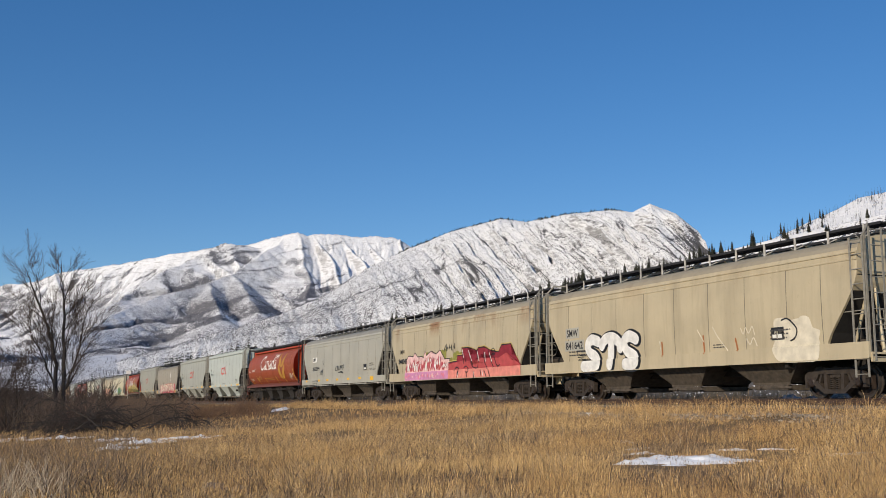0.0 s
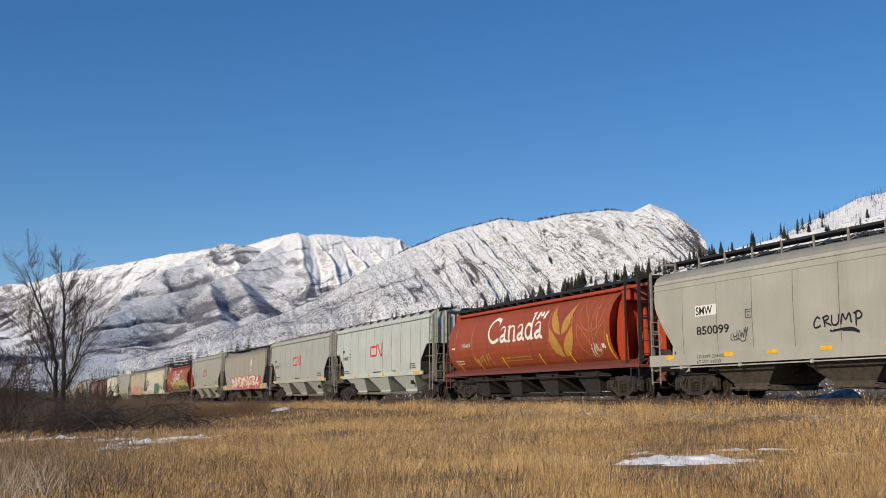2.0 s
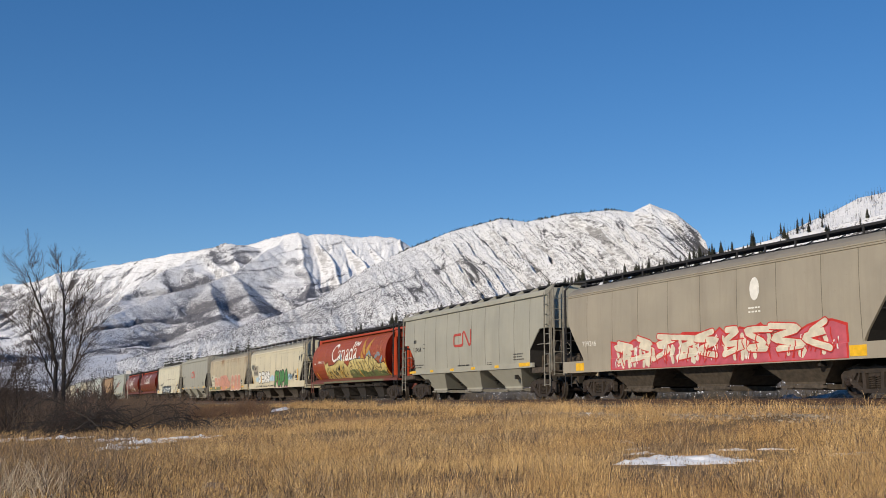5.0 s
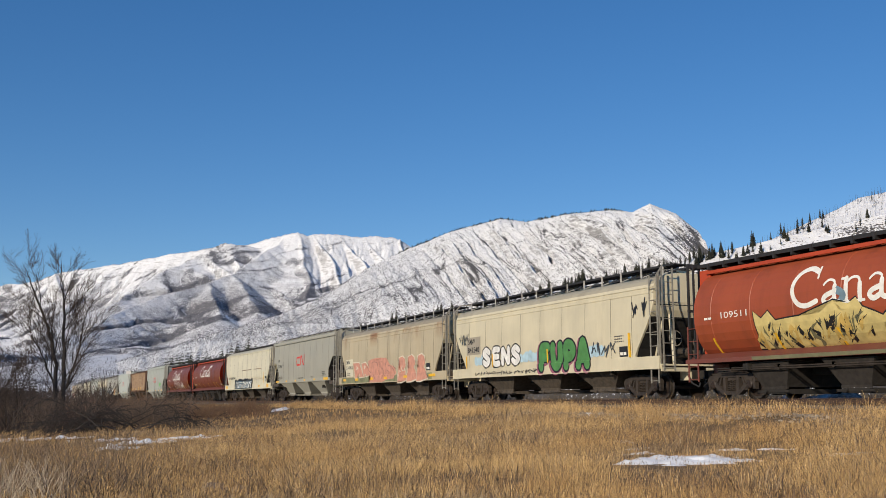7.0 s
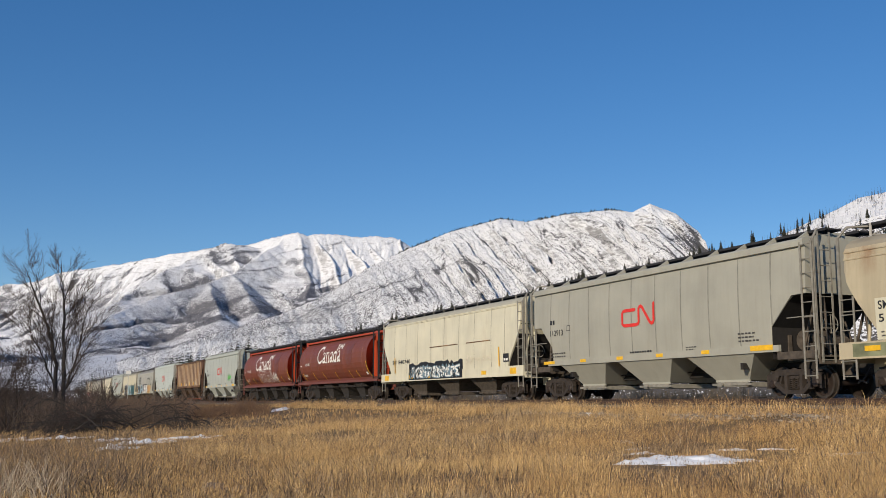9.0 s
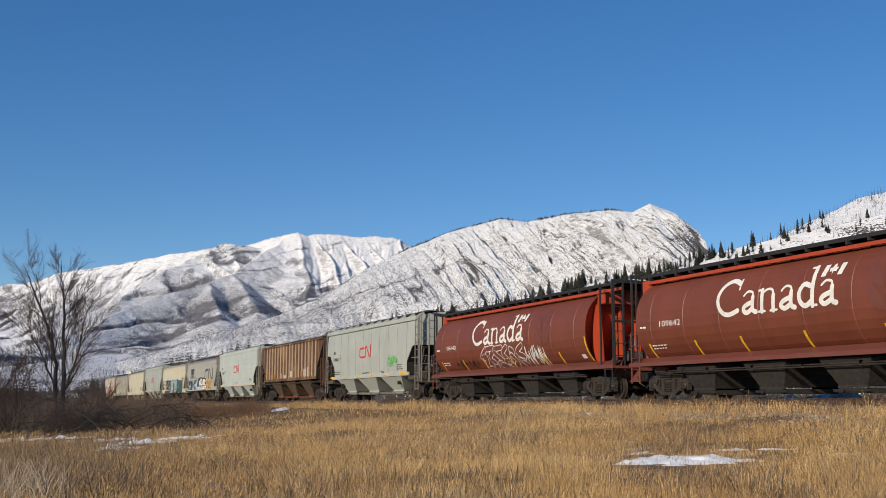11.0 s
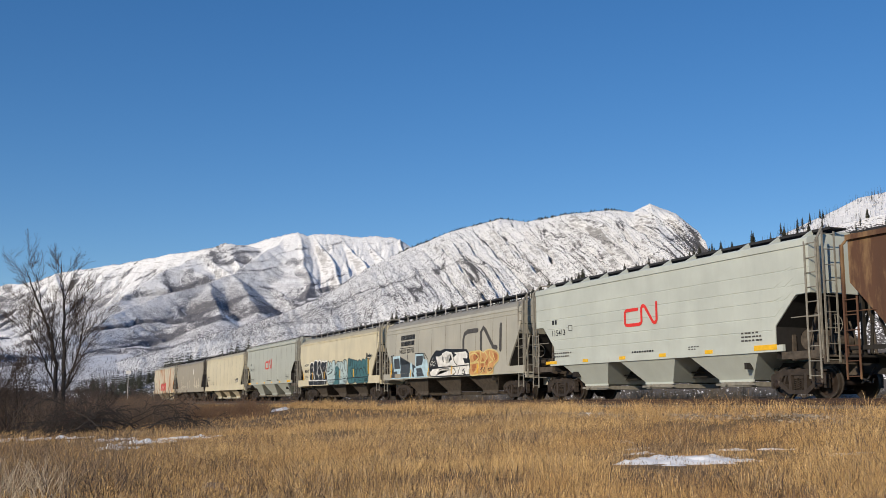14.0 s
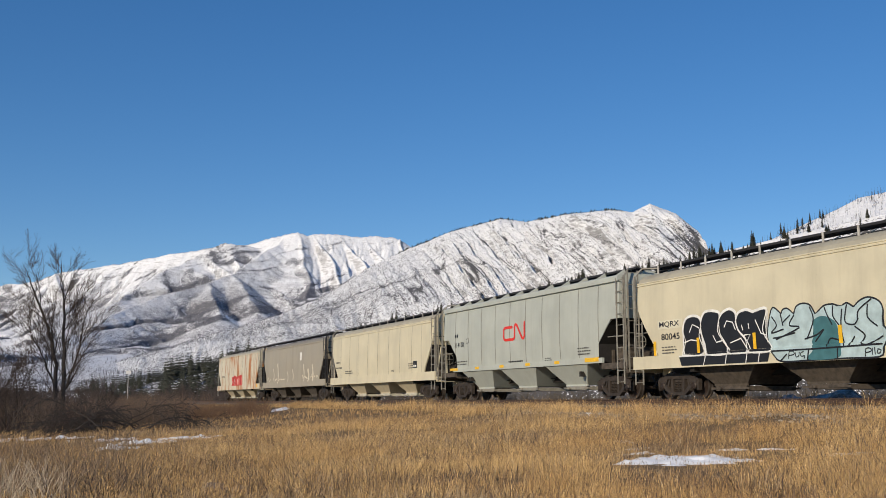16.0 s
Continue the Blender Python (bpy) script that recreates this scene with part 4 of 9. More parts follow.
rb = random.Random(12)
spots = []
while len(spots) < 950:
    x, y = rb.uniform(-150, -52), rb.uniform(-16, 19)
    if y < (3.5 if x > -58 else 8.0) + (-x - 52) * 0.26 and TRACK_Y - y > 4.5:
        spots.append((x, y))
thicket("leafless_brush", spots, plain("dark_brown_brush", (0.21, 0.135, 0.09), 0.9, 0.0, 0.4), 3, (6, 10), hgt=(0.9, 1.9), r=0.012, label="dark brown leafless brush along the field edge")
spots = [(rb.uniform(-62, -50), rb.uniform(-4, 9)) for _ in range(120)]
thicket("willow_scrub", spots, plain("willow_bark", (0.13, 0.095, 0.07), 0.85, 0.0, 0.4), 8, hgt=(1.2, 2.4), r=0.012, label="tangled leafless willow scrub round the bare trees")
spots = [(rb.uniform(-66, -53), rb.uniform(-7, 2.6)) for _ in range(90)]
thicket("tall_brush", spots, plain("dark_willow_bark", (0.085, 0.062, 0.05), 0.85, 0.0, 0.4), 41, (9, 14), (2.2, 4.2), 0.014, 0.55, "tall dark leafless brush round the bare trees")
spots = [(rb.uniform(-53, -47), rb.uniform(2.6, 5.2)) for _ in range(28)]
thicket("tangled_brush", spots, plain("blackish_brush", (0.060, 0.044, 0.036), 0.9, 0.0, 0.4), 43, (7, 12), (0.9, 2.2), 0.013, 1.0, "dark tangled brush over the fallen branches")
spots = [(rb.uniform(-330, -150), rb.uniform(-30, 75)) for _ in range(420)]
spots = [(x, y) for x, y in spots if abs(TRACK_Y - y) > 5]
thicket("far_brush", spots, plain("far_brown_brush", (0.085, 0.062, 0.052), 0.9, 0.0, 0.4), 5, (8, 13), (2.5, 5.5), 0.065, label="far belt of brown leafless brush")
spots = [(rb.uniform(-170, -8), TRACK_Y + rb.uniform(6.5, 30)) for _ in range(310)]
thicket("trackside_brush", spots, plain("olive_brown_brush", (0.12, 0.095, 0.062), 0.9, 0.0, 0.4), 6, (13, 20), (0.9, 2.4), 0.018, label="low brush behind the track bed")


def fallen_branches():
    rnd = random.Random(31)
    for k in range(18):
        x0, y0 = -47 + rnd.uniform(-2, 2), rnd.uniform(3.4, 6.6)
        z0 = float(ground(x0, y0))
        out = [[], [], [], []]
        a = rnd.choice((rnd.uniform(-0.4, 0.4), rnd.uniform(2.7, 3.4)))
        grow(rnd, (x0, y0, z0 + rnd.uniform(0.0, 0.5)), (rnd.uniform(-0.3, 0.3), math.cos(a), rnd.uniform(0.4, 1.1)), rnd.uniform(1.8, 3.8), rnd.uniform(0.022, 0.042), 1, out, up=-0.20, wander=0.17, split=(0.5, 0.9))
        ob = tubes("fallen_branch", out[1] + out[2] + out[3], BARK, 4)
        tagged(ob, "dark fallen branch sprawled over dead grass", "branch", group="fallen branches")


fallen_branches()
spots = [(-15.0 + rb.uniform(-2.2, 1.2), 0.40 + rb.uniform(-0.7, 0.6)) for _ in range(34)]
thicket("dead_stems", spots, PALE, 14, (3, 5), (0.5, 1.0), 0.0085, 0.45, "pale bleached dead weed stems")
spots = [(-16.0 + rb.uniform(-1.5, 1.5), 1.5 + rb.uniform(-0.6, 0.8)) for _ in range(16)]
thicket("dark_stalks", spots, TWIG, 16, (2, 3), (0.5, 0.95), 0.008, 0.3, "dark dead weed stalks in the grass")
spots = [(rb.uniform(-34, -16), 0.0) for _ in range(220)]
spots = [(x, -x * rb.uniform(-0.02, 0.13) + rb.uniform(-0.5, 0.5)) for x, _ in spots]
thicket("dead_brush", spots, plain("grey_brown_weed", (0.24, 0.17, 0.11), 0.9, 0.0, 0.5), 19, (5, 9), (0.3, 0.75), 0.008, 0.9, "grey-brown dead weeds in the near field")
spots = [(rb.uniform(-80, -58), 0.0) for _ in range(260)]
spots = [(x, -x * rb.uniform(0.12, 0.25)) for x, _ in spots]
thicket("red_brush", [p for p in spots if TRACK_Y - p[1] > 4.5], plain("reddish_brush", (0.20, 0.115, 0.065), 0.9, 0.0, 0.4), 20, (5, 8), (0.5, 1.1), 0.012, 0.8, "low reddish-brown brush at the field edge")
spots = [(rb.uniform(-31, -11), TRACK_Y - rb.uniform(3.5, 5.6)) for _ in range(420)]
thicket("bank_scrub", spots, plain("grey_brown_scrub", (0.30, 0.22, 0.15), 0.9, 0.0, 0.5), 18, (3, 5), (0.10, 0.30), 0.008, 1.6, "low grey-brown scrub on the gravel bank")


# Dark tones mixed into the snow stand in for the train's shadow.
SHADED_SNOW, shaded_nt, shaded_b = nodes_of("shaded_ploughed_snow", 0.8)
link(shaded_nt, mix(shaded_nt, ramp(shaded_nt, noise_tex(shaded_nt, coords(shaded_nt), 1.3, 8.0, 0.7), 0.42, 0.62), (0.07, 0.055, 0.04), (0.55, 0.53, 0.50)), shaded_b.inputs["Base Color"])


def snow_bank(x, y, a, b, hgt, seed):
    """A heap of old ploughed snow beside the line."""
    n, m = 60, 16
    T, R = np.meshgrid(np.linspace(0, math.tau, n), np.linspace(0, 1, m), indexing="ij")
    edge = 1 + 0.3 * fractal(np.cos(T) * 2, np.sin(T) * 2, 4, 0.6, seed)
    X, Y = x + np.cos(T) * R * edge * a, y + np.sin(T) * R * edge * b
    Z = ground(X, Y) - 0.1 + hgt * (1 - R**1.8) * (1 + 0.35 * fractal(X / 1.6, Y / 1.6, 4, 0.6, seed + 3))
    ob = grid_mesh("snow_bank", np.stack([X, Y, Z], -1), n, m, SHADED_SNOW)
    return tagged(ob, "heap of old snow behind the track", "snow", group="snow banks")


snow_bank(-30.0, 29.0, 2.2, 1.5, 1.45, 5)
snow_bank(-33.3, 30.0, 1.6, 1.2, 1.25, 6)
spots = [(x + rb.uniform(-1.0, 1.0), 28.6 + rb.uniform(-0.9, 0.9)) for x in (-40.5, -38.9, -33.8) for _ in range(12)]
thicket("grey_shrubs", spots, plain("grey_green_sage", (0.17, 0.15, 0.10), 0.9, 0.0, 0.4), 51, (16, 24), (0.9, 1.7), 0.011, 0.7, "grey-green leafless shrubs close behind the track")


def bank_gravel():
    """Loose stones strewn over the bank below the ballast."""
    rng = np.random.default_rng(21)
    bm = bmesh.new()
    bmesh.ops.create_icosphere(bm, subdivisions=1, radius=1.0)
    v = np.array([p.co[:] for p in bm.verts])
    f = np.array([[q.index for q in t.verts] for t in bm.faces])
    bm.free()
    n = 2600
    x = rng.uniform(-34, -8, n)
    y = TRACK_Y - 3.0 - 2.8 * rng.random(n) ** 1.3
    r = rng.uniform(0.018, 0.06, n) * rng.uniform(0.6, 1.4, n)
    z = ground(x, y) + r * 0.3
    squash = rng.uniform(0.6, 1.3, (n, 1, 3)) * np.array([1.2, 1.2, 0.7])
    pts = v[None] * squash * (1 + rng.uniform(-0.18, 0.18, (n, len(v), 1))) * r[:, None, None] + np.stack([x, y, z], -1)[:, None]
    me = bpy.data.meshes.new("bank_gravel")
    fill(me, pts.reshape(-1, 3), (np.arange(n)[:, None, None] * len(v) + f[None]).reshape(-1, 3))
    m, nt, b = nodes_of("strewn_stone", 0.9)
    geo = nt.nodes.new("ShaderNodeNewGeometry")
    link(nt, mix(nt, geo.outputs["Random Per Island"], (0.16, 0.13, 0.10), (0.42, 0.36, 0.28)), b.inputs["Base Color"])
    me.materials.append(m)
    tagged(new("bank_gravel", me), "loose grey-brown stones strewn on the bank", "gravel", kind="stuff")


bank_gravel()


def rocks():
    rnd = random.Random(3)
    m = plain("lichened_field_stone", (0.26, 0.20, 0.15), 0.85, 0.0, 0.4)
    for x, y, s in ((-16.4, 3.35, 0.20), (-16.1, 3.65, 0.16), (-16.6, 3.9, 0.10)):
        bm = bmesh.new()
        bmesh.ops.create_icosphere(bm, subdivisions=3, radius=s)
        for v in bm.verts:
            n = noise.noise(v.co * 6 + Vector((x, y, 0))) * 0.35 + noise.noise(v.co * 17) * 0.12
            v.co *= 1 + n
            v.co.z *= 0.8
        ob = part("rock", bm, m)
        ob.location = (x, y, float(ground(x, y)) + s * 0.35)
        ob.rotation_euler = (0, 0, rnd.random() * 6)
        tagged(ob, "small brown field rock among dead grass", "rock", group="field rocks")


rocks()


def sign_post():
    ob = tagged(new("trackside_sign"), "pale trackside sign on a thin post", "sign")
    x, y = -175.8, 20.9
    ob.location = (x, y, float(ground(x, y)))
    part("post", box(bmesh.new(), -0.05, 0.05, -0.05, 0.05, 0, 5.0), MAT["galv"], ob)
    part("plate", box(bmesh.new(), 0.06, 0.10, -0.4, 0.4, 4.7, 5.2), MAT["white"], ob)


sign_post()


def spruce_mesh(seed, whorls, spread, bare=0.10, sparse=0.1):
    """Crown of a unit-high spruce: whorls of drooping, uneven boughs."""
    rnd = random.Random(seed)
    verts, faces = [], []
    for i in range(whorls):
        f = i / (whorls - 1)
        z = bare + (1 - bare) * f
        reach = spread * (1 - f) ** 0.75 * rnd.uniform(0.7, 1.12) + 0.012
        count = 9 if f < 0.7 else 6
        for k in range(count):
            if rnd.random() < sparse:
                continue
            a = (k + rnd.uniform(-0.4, 0.4)) * math.tau / count + i * 0.7
            l = reach * rnd.uniform(0.6, 1.15)
            w = l * rnd.uniform(0.22, 0.36) + 0.006
            drop = l * rnd.uniform(0.25, 0.55)
            c, s = math.cos(a), math.sin(a)
            b = len(verts)
            verts += [(0, 0, z + 0.012), (c * l * 0.55 - s * w, s * l * 0.55 + c * w, z - drop * 0.45 - 0.012), (c * l * 0.55 + s * w, s * l * 0.55 - c * w, z - drop * 0.45 - 0.012),
                      (c * l, s * l, z - drop), (c * l * 0.5, s * l * 0.5, z - drop * 0.2 + 0.012), (c * l * 0.55, s * l * 0.55, z - drop * 0.5 - 0.03)]
            faces += [(b, b + 1, b + 4), (b, b + 4, b + 2), (b + 4, b + 1, b + 3), (b + 4, b + 3, b + 2), (b, b + 5, b + 3)]
    me = bpy.data.meshes.new("crown")
    fill(me, np.array(verts), np.array(faces))
    return me


def needles(name, col):
    m, nt, b = nodes_of(name, 0.85)
    info = nt.nodes.new("ShaderNodeObjectInfo")
    c = mix(nt, info.outputs["Random"], tuple(v * 0.7 for v in col), tuple(v * 1.3 for v in col))
    n = noise_tex(nt, coords(nt), 14.0, 4.0)
    link(nt, mix(nt, ramp(nt, n, 0.4, 0.7), c, tuple(v * 0.5 for v in col)), b.inputs["Base Color"])
    return m


NEEDLES = needles("dark_spruce_needles", (0.050, 0.052, 0.034))
CROWNS = [spruce_mesh(1, 20, 0.27, 0.06, 0.12), spruce_mesh(2, 18, 0.23, 0.08, 0.2), spruce_mesh(3, 22, 0.31, 0.04, 0.1), spruce_mesh(4, 18, 0.16, 0.15, 0.3)]
for c in CROWNS:
    c.materials.append(NEEDLES)
TRUNK = tubes("trunk", [(0, 0, 0, 0, 0, 1.0, 0.014, 0.002)], BARK, 6)
TRUNK_MESH = TRUNK.data
bpy.data.objects.remove(TRUNK)


def spruce(x, y, z, hgt, k, turn, group):
    ob = tagged(new("spruce"), "dark green spruce tree on snowy ground", "tree", group=group)
    ob.matrix_basis = Matrix.LocRotScale((x, y, z), Euler((0, 0, turn)), (hgt, hgt, hgt))
    for name, me in (("trunk", TRUNK_MESH), ("crown", CROWNS[k])):
        p = new(name, me)
        p.parent = ob
    return ob


def along(ridge, f):
    r = np.array(ridge, float)
    t = f * (len(r) - 1)
    return [float(np.interp(t, range(len(r)), r[:, i])) for i in range(3)]


def drop_on(ob, x, y):
    hit, place, _, _ = ob.ray_cast((x, y, 2000), (0, 0, -1))
    return place.z if hit else float(ground(x, y))


CLUMPS = [0.368, 0.401, 0.432, 0.434, 0.468, 0.49, 0.503, 0.506, 0.51, 0.522, 0.56, 0.564, 0.57, 0.575, 0.58, 0.627, 0.632, 0.644, 0.674, 0.689, 0.705, 0.715, 0.776, 0.791, 0.8, 0.824, 0.852]


def plant_conifers():
    rnd = random.Random(44)
    bpy.context.view_layer.update()
    # along the snowy shoulder behind the train
    for i in range(150):
        f = min(0.97, max(0.2, rnd.choice(CLUMPS) + rnd.gauss(0, 0.006))) if i % 5 else rnd.uniform(0.24, 0.97)
        x, y, z = along(RIDGE_D, f)
        d = rnd.choice((rnd.uniform(1, 9), rnd.uniform(1, 9), rnd.uniform(2, 70)))
        x, y = x + 0.62 * d, y - 0.78 * d
        spruce(x, y, drop_on(shoulder, x, y) - 0.3, rnd.uniform(3.2, 8.2), rnd.choice((0, 0, 1, 2, 3)), rnd.uniform(0, 6), "spruces on the shoulder")
    for i in range(42):
        x, y, z = along(RIDGE_D, rnd.uniform(0.72, 0.98))
        d = rnd.uniform(0, 14)
        x, y = x + 0.62 * d, y - 0.78 * d
        spruce(x, y, drop_on(shoulder, x, y) - 0.3, rnd.uniform(3.0, 6.5), rnd.choice((0, 1, 3, 3)), rnd.uniform(0, 6), "spruces on the shoulder")
    # dark belt across the valley floor
    kinds = []
    for k in range(3):
        me = spruce_mesh(60 + k, 10, (0.22, 0.28, 0.19)[k], 0.08, 0.15)
        v, f = np.zeros(len(me.vertices) * 3), np.zeros(len(me.loops), int)
        me.vertices.foreach_get("co", v)
        me.loops.foreach_get("vertex_index", f)
        kinds.append((v.reshape(-1, 3), f.reshape(-1, 3)))
        bpy.data.meshes.remove(me)
    vs, fs, n = [], [], 0
    for i in range(640):
        a = rnd.uniform(-0.03, 0.235)
        dist = rnd.uniform(320, 480)
        x, y = -dist * math.cos(a), dist * math.sin(a)
        if abs(TRACK_Y - y) < 7:
            continue
        z = max(float(ground(x, y)), drop_on(shoulder, x, y)) - 0.3
        h = rnd.uniform(3.5, 9) * (1.3 if a > 0.15 else 0.9)
        v, f = kinds[i % 3]
        vs.append(v * h + (x, y, z))
        fs.append(f + n)
        n += len(v)
    me = bpy.data.meshes.new("valley_spruces")
    fill(me, np.concatenate(vs), np.concatenate(fs))
    me.materials.append(NEEDLES)
    tagged(new("valley_spruces", me), "dark belt of spruces across the valley floor", "trees", kind="stuff")
    # sparse trees standing on the hill beyond
    for i in range(18):
        f = rnd.uniform(0.1, 0.8)
        x, y, z = along(RIDGE_C, f)
        d = rnd.uniform(3, 90)
        x, y = x + 0.78 * d, y - 0.62 * d
        spruce(x, y, drop_on(hill, x, y) - 0.3, rnd.uniform(7, 12), 3, rnd.uniform(0, 6), "spruces on the hill")


plant_conifers()


def burnt_trunks():
    rnd = random.Random(77)
    segs = []
    for i in range(900):
        f = rnd.uniform(0.1, 1.0)
        x, y, z = along(RIDGE_C, f)
        d = rnd.random() ** 1.6 * 160
        x, y = x + 0.78 * d, y - 0.62 * d
        z = drop_on(hill, x, y)
        h = rnd.uniform(2.5, 6.5)
        segs.append((x, y, z - 0.3, x + rnd.gauss(0, 0.3), y + rnd.gauss(0, 0.3), z + h, 0.13, 0.04))
    for i in range(160):
        f = rnd.uniform(0.3, 0.97)
        x, y, z = along(RIDGE_D, f)
        d = rnd.uniform(0, 60)
        x, y = x + 0.8 * d, y - 0.6 * d
        z = drop_on(shoulder, x, y)
        segs.append((x, y, z - 0.3, x + rnd.gauss(0, 0.2), y, z + rnd.uniform(4, 9), 0.10, 0.03))
    ob = tubes("burnt_trunks", segs, BARK, 4)
    tagged(ob, "bare burnt tree trunks standing on the snowy hillside", "dead trees", kind="stuff")
    # a fringe of firs along the crest of the near mountain
    verts, faces = [], []
    for i in range(420):
        f = rnd.choice((rnd.uniform(0.30, 0.47), rnd.uniform(0.52, 0.66), rnd.uniform(0.2, 0.66)))
        x, y, z = along(RIDGE_B, f)
        d = rnd.uniform(-8, 10)
        x, y, z = x + 0.86 * d, y - 0.51 * d, z - abs(d) * 0.5
        h, w = rnd.uniform(4, 9), rnd.uniform(1.5, 2.8)
        b = len(verts)
        verts += [(x, y, z + h), *[(x + w * math.cos(a), y + w * math.sin(a), z - 3) for a in (0.3, 2.4, 4.5)]]
        faces += [(b, b + 1, b + 2), (b, b + 2, b + 3), (b, b + 3, b + 1)]
    me = bpy.data.meshes.new("crest_firs")
    fill(me, np.array(verts), np.array(faces))
    me.materials.append(NEEDLES)
    tagged(new("crest_firs", me), "tiny dark firs along the mountain crest", "trees", kind="stuff")


burnt_trunks()


# ---------------------------------------------------------------- rail cars
def wheelset_mesh():
    bm = bmesh.new()
    for s in (-1, 1):
        y = 0.72 * s
        rings = [(y - 0.075 * s, 0.40), (y - 0.07 * s, 0.50), (y - 0.035 * s, 0.50), (y - 0.03 * s, 0.462), (y + 0.07 * s, 0.455), (y + 0.072 * s, 0.385),
                 (y + 0.02 * s, 0.36), (y + 0.01 * s, 0.17), (y + 0.08 * s, 0.14)]
        disc_y(bm, 0, 0, rings)
    tube(bm, (0, -1.02, 0), (0, 1.02, 0), 0.085, 12)
    for s in (-1, 1):
        disc_y(bm, 0, 0, [(s * 0.88, 0.135), (s * 1.10, 0.135), (s * 1.13, 0.10)])
        for k in range(3):
            a = k * math.tau / 3
            tube(bm, (0.07 * math.cos(a), s * 1.12, 0.07 * math.sin(a)), (0.07 * math.cos(a), s * 1.15, 0.07 * math.sin(a)), 0.018, 6)
    bmesh.ops.recalc_face_normals(bm, faces=bm.faces[:])
    for f in bm.faces:
        c = f.calc_center_median()
        r = math.hypot(c.x, c.z)
        f.material_index = 1 if 0.40 < r and 0.6 < abs(c.y) else 0
    me = bpy.data.meshes.new("wheelset")
    bm.to_mesh(me)
    bm.free()
    me.materials.append(MAT["wheel"])
    me.materials.append(MAT["tread"])
    return me


def side_frame_mesh():
    """Cast side frame: pedestals over two axles, a window for the spring nest, arched top."""
    bm = bmesh.new()
    y0, y1 = -0.075, 0.075
    prism_y(bm, [(-1.10, 0.47), (-0.74, 0.47), (-0.60, 0.68), (0.60, 0.68), (0.74, 0.47), (1.10, 0.47), (1.16, 0.54), (1.15, 0.66), (1.04, 0.75), (0.80, 0.77), (0.60, 0.86), (-0.60, 0.86), (-0.80, 0.77), (-1.04, 0.75), (-1.15, 0.66),
                 (-1.16, 0.54)], y0, y1)
    prism_y(bm, [(-0.80, 0.40), (-0.40, 0.13), (0.40, 0.13), (0.80, 0.40), (0.74, 0.50), (0.62, 0.46), (0.36, 0.25), (-0.36, 0.25), (-0.62, 0.46), (-0.74, 0.50)], y0 - 0.02, y1 + 0.02)
    for s in (-1, 1):
        prism_y(bm, [(s * 0.31 - 0.06, 0.22), (s * 0.31 + 0.06, 0.22), (s * 0.33 + 0.06, 0.72), (s * 0.33 - 0.06, 0.72)], y0 - 0.01, y1 + 0.01)
        prism_y(bm, [(s * 0.44 - 0.03, 0.84), (s * 0.44 + 0.03, 0.84), (s * 0.62 + 0.04, 0.42), (s * 0.62 - 0.04, 0.42)], y0 + 0.02, y1 - 0.02)
        box(bm, s * 0.69 - 0.05, s * 0.69 + 0.05, y0, y1, 0.28, 0.50)
        box(bm, s * 1.10 - 0.045, s * 1.10 + 0.045, y0, y1, 0.30, 0.52)
        box(bm, s * 0.89 - 0.16, s * 0.89 + 0.16, y0 - 0.02, y1 + 0.02, 0.56, 0.63)
        tube(bm, (s * 0.89 - 0.2, y1 - 0.02, 0.80), (s * 0.89 + 0.2, y1 - 0.02, 0.80), 0.03, 6)
    me = bpy.data.meshes.new("side_frame")
    bm.to_mesh(me)
    bm.free()
    me.materials.append(MAT["truck"])
    return me


def spring_mesh():
    """One coil spring, a bent round bar."""
    bm = bmesh.new()
    turns, steps, sides = 6, 9, 4
    rows = []
    for k in range(turns * steps + 1):
        a = k * math.tau / steps
        z = 0.25 + 0.34 * k / (turns * steps)
        rows.append([bm.verts.new(((0.085 + 0.018 * math.cos(q)) * math.cos(a), (0.085 + 0.018 * math.cos(q)) * math.sin(a), z + 0.018 * math.sin(q))) for q in (math.tau * m / sides for m in range(sides))])
    for p, q in zip(rows, rows[1:]):
        for m in range(sides):
            bm.faces.new((p[m], p[(m + 1) % sides], q[(m + 1) % sides], q[m]))
    bm.faces.new(rows[0])
    bm.faces.new(rows[-1][::-1])
    bmesh.ops.recalc_face_normals(bm, faces=bm.faces[:])
    me = bpy.data.meshes.new("spring")
    bm.to_mesh(me)
    bm.free()
    me.materials.append(MAT["truck"])
    return me


def bolster_mesh():
    bm = bmesh.new()
    box(bm, -0.20, 0.20, -1.06, 1.06, 0.60, 0.70)
    box(bm, -0.28, 0.28, -0.90, 0.90, 0.56, 0.82)
    tube(bm, (0, 0, 0.8), (0, 0, 0.96), 0.24, 14)
    for s in (-1, 1):
        box(bm, -0.08, 0.08, s * 0.95 - 0.1, s * 0.95 + 0.1, 0.8, 0.9)
        tube(bm, (s * 0.42, -0.85, 0.45), (s * 0.42, 0.85, 0.45), 0.06, 6)
        box(bm, s * 0.38 - 0.06, s * 0.38 + 0.06, -0.82, -0.62, 0.3, 0.6)
        box(bm, s * 0.38 - 0.06, s * 0.38 + 0.06, 0.62, 0.82, 0.3, 0.6)
    me = bpy.data.meshes.new("truck")
    bm.to_mesh(me)
    bm.free()
    me.materials.append(MAT["truck"])
    return me


WHEELSET, SIDE_FRAME, SPRING, BOLSTER = wheelset_mesh(), side_frame_mesh(), spring_mesh(), bolster_mesh()
wheelsets = []


